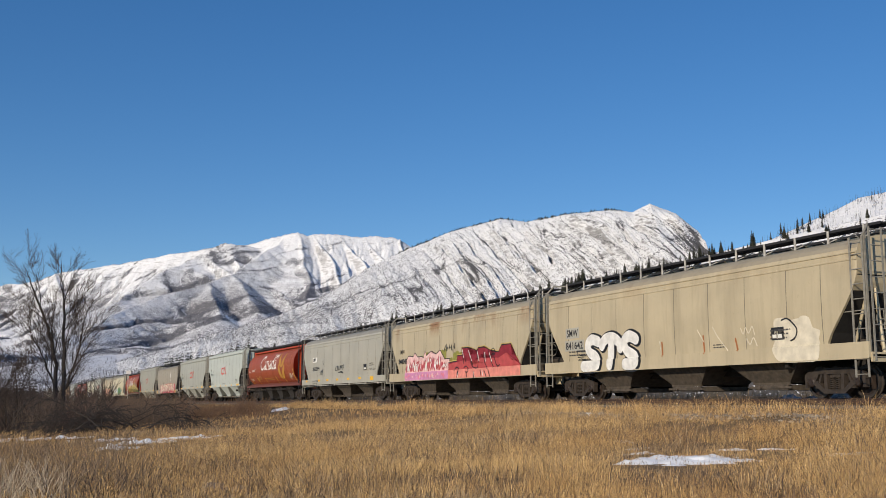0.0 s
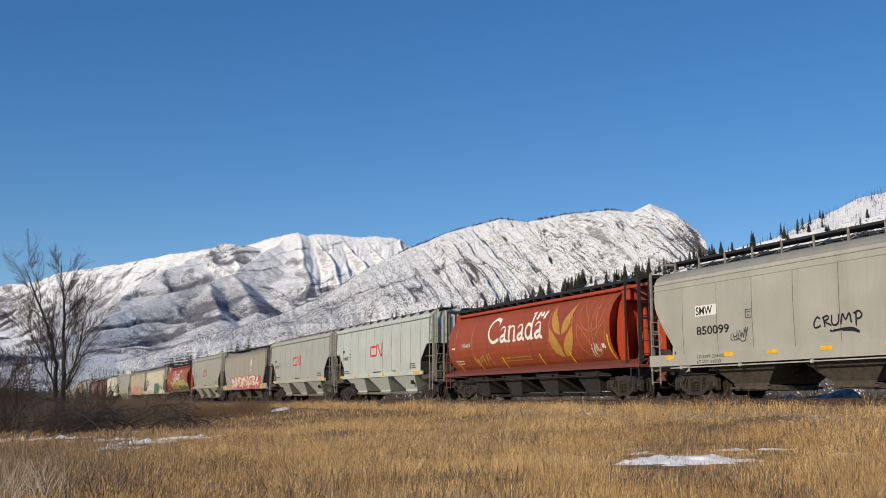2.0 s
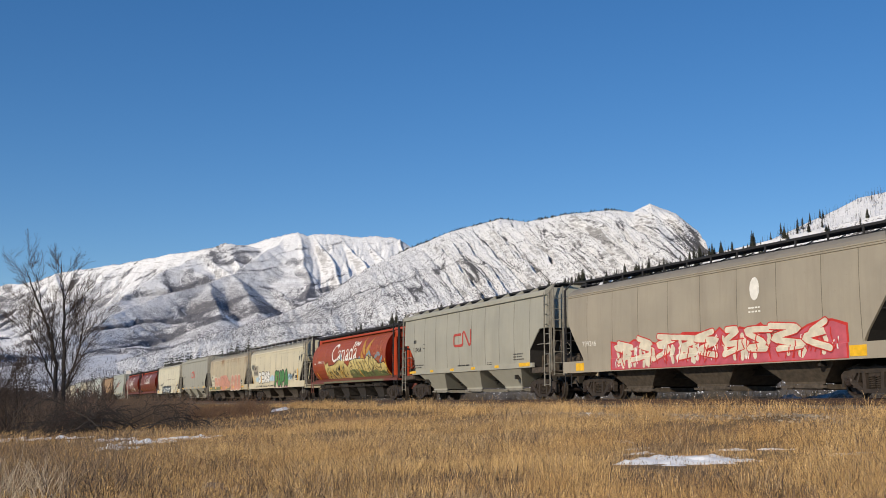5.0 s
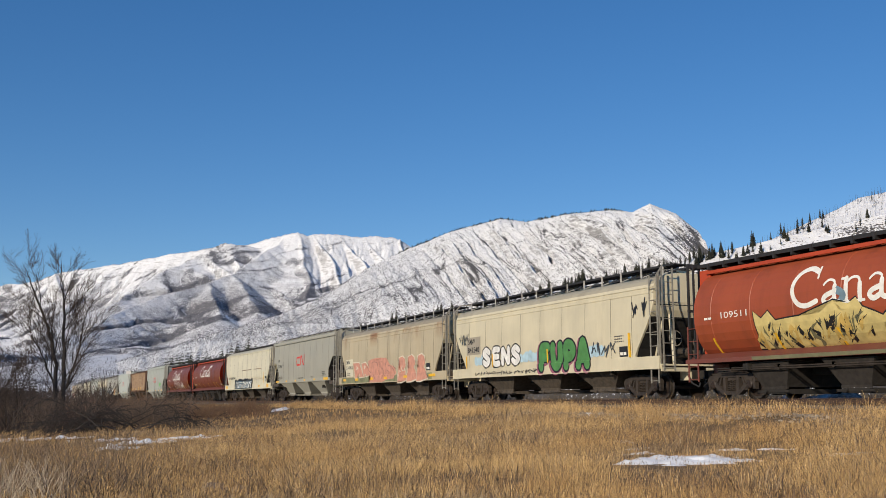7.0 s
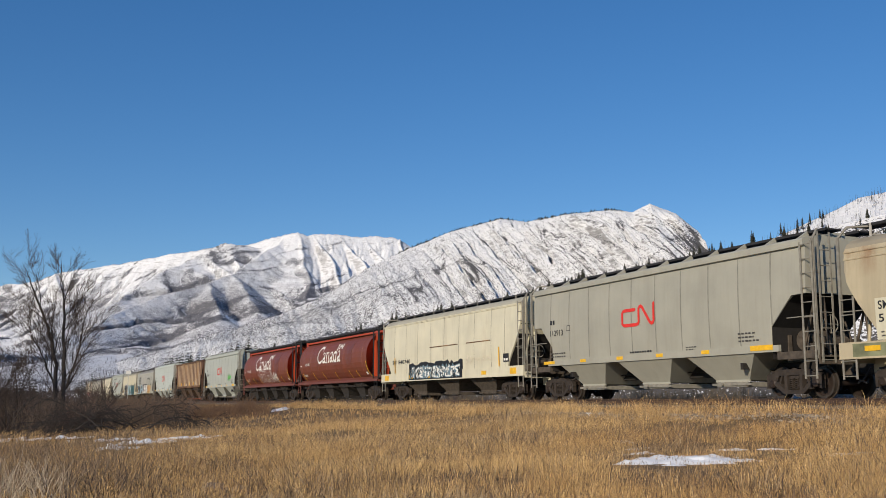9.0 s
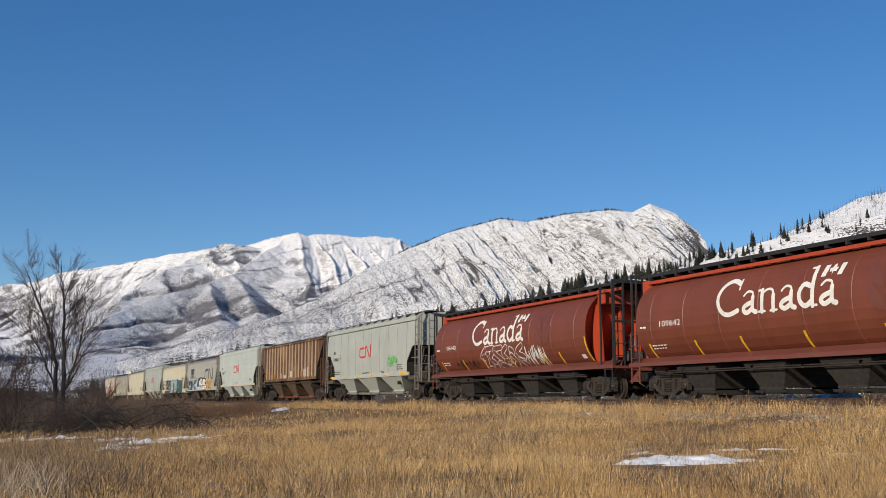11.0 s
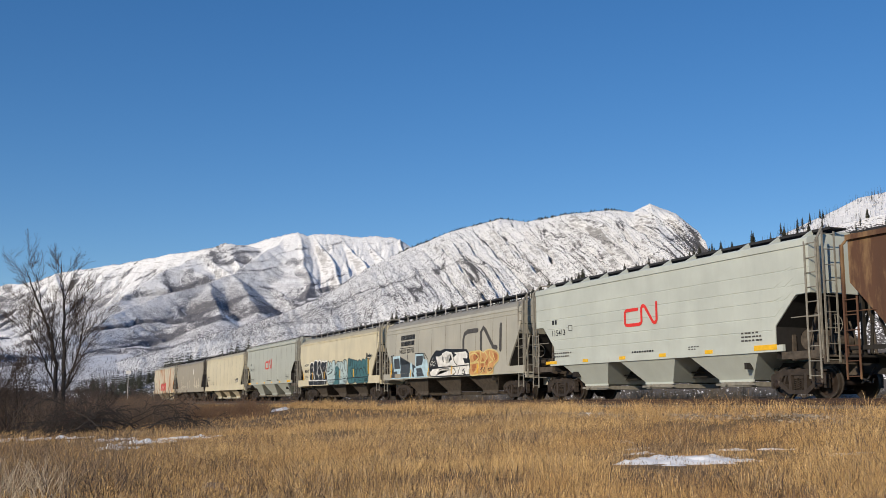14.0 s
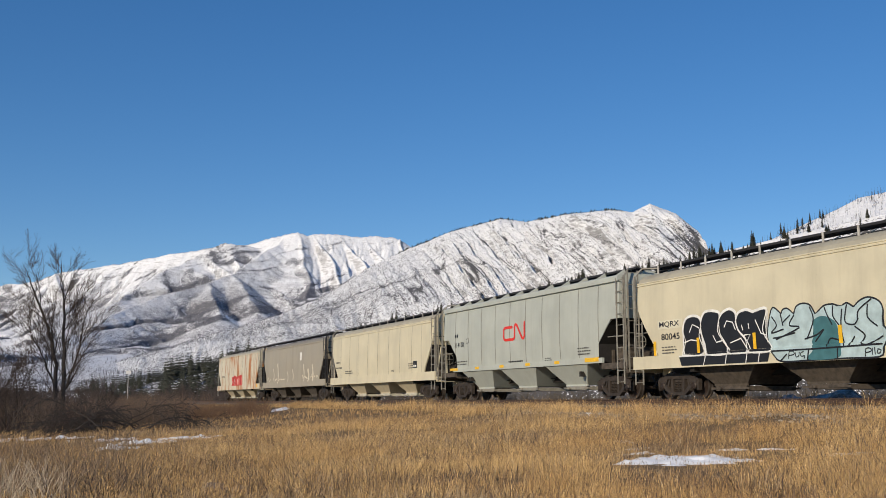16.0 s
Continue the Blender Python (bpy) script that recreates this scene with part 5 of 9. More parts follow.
def truck(car, x):
    t = new("truck", BOLSTER)
    t.parent = car
    t.location = (x, 0, 0)
    for s in (-1, 1):
        f = new("side_frame", SIDE_FRAME)
        f.parent, f.location = t, (0, s * 1.02, 0)
        for dx in (-0.115, 0.115):
            g = new("spring", SPRING)
            g.parent, g.location = t, (dx, s * 1.02, 0)
        w = new("wheelset", WHEELSET)
        w.parent, w.location = t, (s * 0.889, 0, 0.457)
        wheelsets.append((w, s * 0.889))


def coupler(car, x, s, gap):
    bm = bmesh.new()
    box(bm, min(x, x + s * gap), max(x, x + s * gap), -0.10, 0.10, 0.76, 0.92)
    box(bm, x + s * gap - 0.16, x + s * gap + 0.12, -0.19, 0.17, 0.70, 0.98)
    box(bm, x - 0.05, x + 0.05, -0.28, 0.28, 0.68, 1.02)
    part("coupler", bm, MAT["under"], car)
    bm = bmesh.new()
    p = [(x, -0.45, 0.85), (x + s * 0.25, -0.46, 0.55), (x + s * 0.55, -0.40, 0.42), (x + s * gap, -0.30, 0.55)]
    for a, b in zip(p, p[1:]):
        tube(bm, a, b, 0.028, 6)
    part("air_hose", bm, MAT["black"], car)


def ladder(car, x0, x1, y, z0, z1, mat, r=0.016):
    """A side ladder with flat stiles, its rungs along x."""
    bm = bmesh.new()
    for x in (x0, x1):
        box(bm, x - 0.03, x + 0.03, y - 0.012, y + 0.012, z0, z1)
    n = max(2, round((z1 - z0) / 0.40))
    for k in range(n):
        z = z0 + 0.08 + (z1 - z0 - 0.16) * k / (n - 1)
        tube(bm, (x0, y, z), (x1, y, z), r, 5)
    return part("ladder", bm, mat, car)


def end_ladder(car, x, y0, y1, z0, z1, mat):
    bm = bmesh.new()
    for y in (y0, y1):
        box(bm, x - 0.012, x + 0.012, y - 0.03, y + 0.03, z0, z1)
    n = max(2, round((z1 - z0) / 0.40))
    for k in range(n):
        z = z0 + 0.08 + (z1 - z0 - 0.16) * k / (n - 1)
        tube(bm, (x, y0, z), (x, y1, z), 0.016, 5)
    return part("end_ladder", bm, mat, car)


def brake_gear(car, x, s):
    bm = bmesh.new()
    tube(bm, (x, -0.5, 1.65), (x, 0.15, 1.65), 0.19, 14)
    box(bm, x - 0.14, x + 0.14, 0.25, 0.65, 1.3, 1.75)
    box(bm, x - 0.1, x + 0.12, -1.15, -0.75, 1.25, 1.6)
    tube(bm, (x - s * 0.1, -1.2, 1.3), (x - s * 0.5, -0.6, 2.5), 0.03, 6)
    tube(bm, (x, 0.6, 1.3), (x - s * 0.4, 0.6, 2.3), 0.03, 6)
    part("brake_gear", bm, MAT["grime"], car)
    bm = bmesh.new()
    n, r = 16, 0.27
    c = Vector((x + s * 0.28, -0.62, 2.15))
    for k in range(n):
        a, b = k * math.tau / n, (k + 1) * math.tau / n
        tube(bm, c + Vector((0, r * math.cos(a), r * math.sin(a))), c + Vector((0, r * math.cos(b), r * math.sin(b))), 0.016, 5)
        if k % 4 == 0:
            tube(bm, c, c + Vector((0, r * math.cos(a), r * math.sin(a))), 0.013, 5)
    tube(bm, c, c - Vector((s * 0.3, 0, 0)), 0.025, 6)
    part("brake_wheel", bm, MAT["steel"], car)


def running_board(car, half, y0, y1, z, feet, mat, foot_mat, foot_z, foot_y):
    """A grating walkway along the roof: longitudinal bars on cross bearers, with its brackets."""
    for s in (-1, 1):
        bm = bmesh.new()
        a, b = sorted((s * y0, s * y1))
        n = 9
        for k in range(n):
            y = a + (b - a) * k / (n - 1)
            box(bm, -half, half, y - 0.013, y + 0.013, z - 0.03, z + 0.012)
        m = int(half / 0.16)
        for k in range(-m, m + 1):
            box(bm, k * 0.16 - 0.01, k * 0.16 + 0.01, a, b, z - 0.045, z - 0.028)
        box(bm, -half, half, a - 0.02, a, z - 0.055, z + 0.02)
        box(bm, -half, half, b, b + 0.02, z - 0.055, z + 0.02)
        part("running_board", bm, mat, car)
        for x in feet:
            bm = bmesh.new()
            box(bm, x - 0.035, x + 0.035, s * foot_y - 0.015, s * foot_y + 0.015, foot_z, z + 0.02)
            tube(bm, (x, s * foot_y, foot_z + 0.05), (x, s * (abs(y0) - 0.3 if abs(y0) > 0.5 else 0.2), z - 0.05), 0.018, 5)
            part("bracket", bm, foot_mat, car)


def hatches(car, half, z, mat):
    n = 10
    for k in range(n):
        x = -half + 0.9 + (2 * half - 1.8) * k / (n - 1)
        bm = bmesh.new()
        frustum(bm, (x - 0.62, x + 0.62, -0.24, 0.24), z + 0.10, (x - 0.70, x + 0.70, -0.30, 0.30), z)
        box(bm, x - 0.64, x - 0.58, -0.32, 0.32, z + 0.08, z + 0.14)
        box(bm, x + 0.58, x + 0.64, -0.32, 0.32, z + 0.08, z + 0.14)
        part("roof_hatch", bm, mat, car)


def hopper_bay(car, x, wt, wb, yt, yb, zt, zb, mat, gate_mat):
    bm = bmesh.new()
    frustum(bm, (x - wt, x + wt, -yt, yt), zt, (x - wb, x + wb, -yb, yb), zb)
    for s in (-1, 1):
        box(bm, x - wb - 0.03, x + wb + 0.03, s * yb - 0.03, s * yb + 0.03, zb - 0.05, zb + 0.02)
    bay = part("hopper_bay", bm, mat, car)
    bm = bmesh.new()
    box(bm, x - wb * 0.95, x + wb * 0.95, -yb - 0.04, yb + 0.04, zb - 0.20, zb - 0.055)
    for s in (-1, 1):
        box(bm, x - wb - 0.16, x + wb + 0.16, s * (yb + 0.06) - 0.02, s * (yb + 0.06) + 0.02, zb - 0.16, zb - 0.09)
        tube(bm, (x - wb * 0.5, s * (yb + 0.05), zb - 0.12), (x - wb * 0.5, s * (yb + 0.16), zb - 0.12), 0.05, 8)
    part("outlet_gate", bm, gate_mat, bay)


def bowed(bow, w=1.57):
    """Half width of a car body by height."""
    return lambda z: w + bow * (1 - ((z - 2.6) / 1.4) ** 2) if z > 1.5 else w + 0.055


def dashes(car, xs, z0, z1, y, mat=None, w=0.24):
    for x in xs:
        bm = box(bmesh.new(), x - w, x + w, -y - 0.009, -y + 0.02, z0, z1)
        part("reflector", bm, mat or MAT["yellow"], car)


def ends(car, half, over, body_mat, post_mat, top_z, tall=True, cut=3.0, post_in=0.12):
    """Platforms, corner posts, ladders, brake gear and couplers at both ends."""
    for s in (-1, 1):
        x = s * half
        bm = bmesh.new()
        a, b = sorted((x - s * 0.25, x + s * over))
        box(bm, a, b, -1.52, 1.52, 1.10, 1.16)
        box(bm, b - 0.06 if s > 0 else a, b if s > 0 else a + 0.06, -1.55, 1.55, 0.96, 1.22)
        box(bm, a, b, -0.34, 0.34, 0.66, 1.10)
        part("end_platform", bm, body_mat, car)
        for y in (-1, 1):
            bm = bmesh.new()
            px = x + s * (over - 0.10)
            box(bm, px - 0.045, px + 0.045, y * 1.53 - 0.03, y * 1.53 + 0.03, 1.12, top_z - 0.28)
            tube(bm, (px, y * 1.53, top_z - 0.30), (px - s * 0.1, y * 1.25, top_z + 0.02), 0.035, 6)
            tube(bm, (px - s * 0.1, y * 1.25, top_z + 0.02), (px - s * 0.5, y * 0.85, top_z + 0.02), 0.03, 6)
            tube(bm, (px, y * 1.53, 2.35), (x - s * 0.9, y * 1.50, 2.35), 0.018, 5)
            part("corner_post", bm, post_mat, car)
            bm = bmesh.new()
            box(bm, x - s * 1.5 - 0.05, x - s * 1.5 + 0.05, y * 0.9 - 0.06, y * 0.9 + 0.06, 1.12, 1.9)
            tube(bm, (x + s * 0.05, y * 0.8, 1.15), (x - s * 0.15, y * 0.8, cut), 0.05, 6)
            tube(bm, (x - s * 0.9, y * 1.0, 1.15), (x - s * 0.25, y * 1.0, cut - 0.1), 0.045, 6)
            part("end_brace", bm, body_mat, car)
        # on each side the tall ladder stands at its right-hand end
        ladder(car, x + s * (over - 0.55), x + s * (over - 0.10), -1.60 * s, 0.55, top_z - 0.35 if tall else 3.0, post_mat)
        ladder(car, x + s * (over - 0.62), x + s * (over - 0.14), 1.60 * s, 0.50, 2.75, post_mat)
        end_ladder(car, x + s * (over + 0.015), -1.45 * s, -1.0 * s, 1.0, top_z - 0.1, post_mat)
        coupler(car, x + s * over, s, 0.50)
    brake_gear(car, half - 0.35, 1)


def underframe(car, half, z, mat):
    bm = bmesh.new()
    box(bm, -half, half, -0.32, 0.32, z - 0.36, z)
    for x in (-half + 2.9, -half + 3.0, half - 3.0):
        box(bm, x - 0.06, x + 0.06, -1.5, 1.5, z - 0.2, z)
    part("centre_sill", bm, mat, car)
    bm = bmesh.new()
    for y in (-0.5, 0.5):
        tube(bm, (-half + 2.4, y, 0.92), (half - 2.4, y, 0.92), 0.022, 5)
    part("brake_rod", bm, MAT["under"], car)


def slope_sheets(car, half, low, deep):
    """The sooty sloping end sheets under both ends of a hopper body, recess shade put into their colour."""
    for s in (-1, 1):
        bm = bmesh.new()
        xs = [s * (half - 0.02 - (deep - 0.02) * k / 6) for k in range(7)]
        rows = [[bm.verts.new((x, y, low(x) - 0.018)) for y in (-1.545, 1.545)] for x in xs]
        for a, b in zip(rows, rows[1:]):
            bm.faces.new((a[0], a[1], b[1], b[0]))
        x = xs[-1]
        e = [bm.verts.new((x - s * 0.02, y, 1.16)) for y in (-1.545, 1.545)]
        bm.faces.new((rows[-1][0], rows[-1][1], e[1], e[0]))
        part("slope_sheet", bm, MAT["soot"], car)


def smooth_hopper(car, mat, half, ribs=True, hop=None, hop_yt=1.40, sill_mat=None, roof_mat=None, bays=3, beads=(3.74, 3.94, 4.08), post=None, hop_bottom=0.46, foot=1.06):
    """Covered hopper with bowed smooth sides, deep side sill and rounded roof."""
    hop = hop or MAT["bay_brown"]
    wide = bowed(0.045)
    seams = [-6.85, -5.05, -3.35, -1.55, 0.25, 2.1, 3.9, 5.75, 7.15] if ribs else []
    seams = [x for x in seams if abs(x) < half - 0.8]
    stations = sorted({-half, *[s * (half - e) for s in (-1, 1) for e in (0, 0.08, 0.2, 0.45, 0.8, 1.05, 1.2, 1.215)],
                       *[x + d for x in seams for d in (-0.014, 0.0, 0.014)]})
    zside = [0.0, 0.12, 0.25, 0.4, 0.55, 0.7, 0.85, 1.0]

    def low(x):
        e = half - abs(x)
        return 1.42 if e > 1.21 else float(np.interp(e, (0, 0.08, 0.2, 0.45, 0.8, 1.05, 1.2), (3.45, 3.15, 2.92, 2.55, 2.10, 1.78, 1.55)))

    def ring(x):
        z0 = low(x)
        e = min(1.0, (half - abs(x)) / 0.06 + 0.0)
        dent = 0.003 if any(abs(x - q) < 0.01 for q in seams) else 0.0
        side = []
        for f in zside:
            z = z0 + (beads[0] - z0) * f
            side.append((max(1.571, wide(max(z, 1.51))) - dent - 0.02 * (1 - e), z))
        b = beads[0]
        side += [(1.60, b + 0.012), (1.60, b + 0.05), (1.572, b + 0.06), (1.565, beads[1]), (1.59, beads[1] + 0.01), (1.59, beads[1] + 0.045), (1.55, beads[1] + 0.055),
                 (1.52, beads[2]), (1.44, beads[2] + 0.13), (1.28, beads[2] + 0.24), (1.05, beads[2] + 0.33), (0.70, beads[2] + 0.40), (0.35, beads[2] + 0.43)]
        return [(-y, z) for y, z in side] + [(y, z) for y, z in side[::-1]]

    body = part("body", loft(bmesh.new(), stations, ring), mat, car)
    body.data.materials.append(roof_paint(mat))
    for f in body.data.polygons:
        if f.center.z > beads[2] + 0.05 and abs(f.normal.x) < 0.5:
            f.material_index = 1
        elif any(abs(f.center.x - q) < 0.014 for q in seams) and f.center.z < beads[0]:
            f.material_index = 2
    body.data.materials.append(MAT["side_seam"])
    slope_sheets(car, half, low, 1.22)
    for s in (-1, 1):
        bm = bmesh.new()
        a, b = sorted((s * 1.56, s * 1.628))
        box(bm, -half - 0.30, half + 0.30, a, b, foot, 1.50)
        box(bm, -half - 0.30, half + 0.30, *sorted((s * 1.50, s * 1.64)), foot - 0.015, foot + 0.015)
        part("side_sill", bm, sill_mat or mat, car)
    feet = [-half + 0.35 + (2 * half - 0.7) * k / 12 for k in range(13)]
    running_board(car, half + 0.25, 0.32, 0.86, 4.80, feet, MAT["black"], post or MAT["galv"], 4.42, 0.88)
    hatches(car, half, 4.50, roof_mat or mat)
    for k in range(bays):
        x = (k - (bays - 1) / 2) * (4.25 if bays == 3 else 3.2)
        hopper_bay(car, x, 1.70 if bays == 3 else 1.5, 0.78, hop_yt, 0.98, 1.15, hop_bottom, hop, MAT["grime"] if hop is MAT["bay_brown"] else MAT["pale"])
    underframe(car, half, 1.10, MAT["under"])
    ends(car, half, 0.34, mat, post or MAT["steel"], 4.72)
    for s in (-1, 1):
        truck(car, s * 6.95)
    return wide


def ribbed_hopper(car, mat, half, ribs=True, lines=(), post=None):
    """Covered hopper with tall flat welded sides, a boxed top chord and three lit hopper bays."""
    bow = 0.055 if ribs else 0.0
    wide = lambda z: 1.575 - bow + bow * (1.0 - ((z - 2.9) / 1.5) ** 2) if z > 1.4 else 1.60
    seams = [-half + 1.42 + 1.49 * k for k in range(10)] if ribs else []
    stations = sorted({-half, -half + 0.6, -half + 1.05, -half + 1.5, -half + 1.54, half - 1.54, half - 1.5, half - 1.05, half - 0.6, half, *[x + d for x in seams for d in (-0.032, -0.014, 0.014, 0.032)]})

    def low(x):
        e = half - abs(x)
        return 1.40 if e > 1.53 else float(np.interp(e, (0.0, 0.6, 1.5), (3.02, 3.0, 2.14)))

    def ring(x):
        z0 = low(x)
        out = -0.006 if any(abs(x - q) < 0.02 for q in seams) else 0.0
        zs = sorted([z0 + (4.40 - z0) * f for f in (0, 0.12, 0.25, 0.38, 0.5, 0.62, 0.75, 0.88, 1.0)] + [q for z in lines for q in (max(z0, z - 0.02), max(z0, z), max(z0, z + 0.02))])
        side = [(wide(max(z, 1.41)) - 0.003 + out - (0.014 if any(abs(z - q) < 0.004 for q in lines) else 0.0), z) for z in zs]
        side += [(1.61, 4.41), (1.61, 4.58), (1.56, 4.63), (1.2, 4.72), (0.8, 4.76), (0.4, 4.78)]
        return [(-y, z) for y, z in side] + [(y, z) for y, z in side[::-1]]

    part("body", loft(bmesh.new(), stations, ring), mat, car)
    for s in (-1, 1):
        bm = bmesh.new()
        box(bm, -half + 1.2, half - 1.2, *sorted((s * 1.50, s * 1.60)), 1.38, 1.58)
        part("side_sill", bm, mat, car)
        for e in (-1, 1):
            bm = box(bmesh.new(), *sorted((e * (half + 0.35), e * (half - 1.3))), *sorted((s * 1.45, s * 1.565)), 1.14, 1.36)
            part("end_sill", bm, MAT["grime"], car)
    for s in (-1, 1):
        for x in seams:
            z0 = max(low(x - 0.03), low(x + 0.03), 1.63)
            bm = bmesh.new()
            levels = [z0 + (4.36 - z0) * k / 8 for k in range(9)]
            for za, zb in zip(levels, levels[1:]):
                ya, yb = s * (wide(za) - 0.001), s * (wide(zb) - 0.001)
                bm.faces.new([bm.verts.new(c) for c in ((x - 0.026, ya, za), (x + 0.026, ya, za), (x + 0.026, yb, zb), (x - 0.026, yb, zb))])
            bmesh.ops.remove_doubles(bm, verts=bm.verts[:], dist=0.0005)
            part("weld_seam", bm, MAT["seam"], car)
    feet = [-half + 0.5 + (2 * half - 1.0) * k / 11 for k in range(12)]
    for s in (-1, 1):
        for x in feet:
            bm = bmesh.new()
            prism = [(s * 1.35, 4.68), (s * 0.95, 4.93), (s * 0.90, 4.93), (s * 0.90, 4.70)]
            va = [bm.verts.new((x - 0.03, y, z)) for y, z in prism]
            vb = [bm.verts.new((x + 0.03, y, z)) for y, z in prism]
            bm.faces.new(va), bm.faces.new(vb[::-1])
            for i in range(4):
                bm.faces.new((va[i], vb[i], vb[(i + 1) % 4], va[(i + 1) % 4]))
            bmesh.ops.recalc_face_normals(bm, faces=bm.faces[:])
            part("gusset", bm, mat, car)
    running_board(car, half + 0.25, 0.35, 0.92, 4.92, [], MAT["black"], mat, 4.7, 0.9)
    hatches(car, half, 4.77, mat)
    for k in (-1, 0, 1):
        hopper_bay(car, k * 4.2 - 0.08, 1.70, 0.80, 1.56, 1.02, 1.39, 0.58, mat, MAT["steel"])
    underframe(car, half, 1.10, MAT["under"])
    ends(car, half, 0.42, MAT["grime"], post or MAT["steel"], 4.86)
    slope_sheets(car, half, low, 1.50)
    bm = bmesh.new()
    tube(bm, (half - 0.9, -0.9, 1.72), (half - 0.9, 0.5, 1.72), 0.3, 16)
    part("air_reservoir", bm, MAT["grime"], car)
    for s in (-1, 1):
        truck(car, s * 6.95)
    return wide


def round_width(z):
    t = (z - 2.72) / 1.62
    return 1.60 * math.sqrt(max(0.02, 1 - abs(t) ** 2.3))


def cylinder_hopper(car, mat, half):
    """Cylindrical covered hopper: barrel body with ring stiffeners, open ends, black roof walk."""
    off, hc = -0.62, 7.52  # the barrel sits towards one end of its frame
    rings_at = [off - hc + 0.9 + 2 * (hc - 0.9) * k / 7 for k in range(8)]
    stations = sorted({off - hc, off - hc + 0.05, off + hc - 0.05, off + hc, *[x + d for x in rings_at for d in (-0.04, -0.025, 0.025, 0.04)]})
    zs = [1.36, 1.6, 1.85, 2.1, 2.4, 2.72, 3.05, 3.3, 3.55, 3.75, 3.92, 4.05, 4.15, 4.22]

    def ring(x):
        out = -0.014 if any(abs(x - q) < 0.03 for q in rings_at) else 0.0
        side = [(round_width(z) + out, z) for z in zs] + [(0.6, 4.30), (0.3, 4.34)]
        return [(-y, z) for y, z in side] + [(y, z) for y, z in side[::-1]]

    bm = loft(bmesh.new(), stations, ring)
    bmesh.ops.delete(bm, geom=[f for f in bm.faces if len(f.verts) > 4], context="FACES_ONLY")
    part("body", bm, mat, car)
    bm = bmesh.new()
    for s in (-1, 1):
        box(bm, off - hc, half - 0.15, *sorted((s * 0.94, s * 1.02)), 4.16, 4.27)
    part("roof_rail", bm, MAT["bright_red"], car)
    for s in (-1, 1):
        x = off + s * hc
        e = s * (half - 0.12)
        # the recessed head slopes out from the foot of the barrel to its crown
        bm = bmesh.new()
        head = [bm.verts.new((x - s * 1.15 * (4.35 - z) / 3.0, y * 0.985, z)) for y, z in ring(0.0)]
        bm.faces.new(head)
        part("end_sheet", bm, MAT["bright_red"], car)
        bm = bmesh.new()
        box(bm, min(x - s * 0.1, x + s * 0.45), max(x - s * 0.1, x + s * 0.45), -0.95, 0.95, 3.75, 4.32)
        part("end_hood", bm, MAT["bright_red"], car)
        for y in (-0.95, 0.0, 0.95):
            bm = bmesh.new()
            prism_y(bm, [(x - s * 0.9, 1.28), (x + s * 0.30, 1.28), (x + s * 0.08, 3.75), (x - s * 0.25, 3.75)][::s], y - 0.04, y + 0.04)
            part("end_web", bm, MAT["bright_red"], car)
        bm = bmesh.new()
        for y in (-1.42, -0.95, 0.95, 1.42):
            box(bm, e - 0.035, e + 0.035, y - 0.035, y + 0.035, 1.2, 4.52)
        for y in (-1.42, 1.42):
            q = x + s * (0.85 if s > 0 else 0.2)
            box(bm, q - 0.03, q + 0.03, y - 0.03, y + 0.03, 1.2, 4.5)
        box(bm, e - 0.05, e + 0.05, -1.45, 1.45, 2.9, 2.98)
        box(bm, e - 0.05, e + 0.05, -1.45, 1.45, 4.42, 4.55)
        part("end_frame", bm, MAT["black"], car)
        end_ladder(car, e + s * 0.07, -1.40 * s, -0.98 * s, 1.1, 4.5, MAT["black"])
        ladder(car, e - s * 0.5, e, -1.5 * s, 0.55, 1.2, MAT["black"])
        ladder(car, e - s * 0.5, e, 1.5 * s, 0.55, 2.4, MAT["dark_red"])
        bm = bmesh.new()
        a, b = sorted((x - s * 0.2, s * half))
        box(bm, a, b, -1.5, 1.5, 1.16, 1.26)
        box(bm, a, b, -0.36, 0.36, 0.66, 1.16)
        part("end_platform", bm, MAT["dark_red"], car)
        coupler(car, s * half, s, 0.40)
        bm = bmesh.new()
        # side sill with a flared foot under the barrel
        ya, yb, yc = s * 1.10, s * 1.50, s * 1.54
        for p in (((ya, 1.48), (yb, 1.29)), ((yb, 1.29), (yc, 1.29)), ((yc, 1.29), (yc, 1.16)), ((yc, 1.16), (s * 1.2, 1.16)), ((s * 1.2, 1.16), (ya, 1.48))):
            (y0, z0), (y1, z1) = p
            f = bm.faces.new([bm.verts.new(c) for c in ((-half, y0, z0), (half, y0, z0), (half, y1, z1), (-half, y1, z1))])
        bmesh.ops.recalc_face_normals(bm, faces=bm.faces[:])
        part("side_sill", bm, MAT["dark_red"], car)
    bm = bmesh.new()
    for y in (-1.02, 1.02):
        box(bm, -half + 0.05, half - 0.05, y - 0.03, y + 0.03, 4.40, 4.52)
    box(bm, -half + 0.05, half - 0.05, -1.0, 1.0, 4.48, 4.53)
    m = int(half / 0.8)
    for k in range(-m, m + 1):
        box(bm, k * 0.8 - 0.04, k * 0.8 + 0.04, -1.08, 1.08, 4.30, 4.50)
    part("roof_walk", bm, MAT["black"], car)
    for k in range(4):
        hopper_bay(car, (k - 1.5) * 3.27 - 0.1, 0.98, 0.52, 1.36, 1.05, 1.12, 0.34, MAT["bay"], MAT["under"])
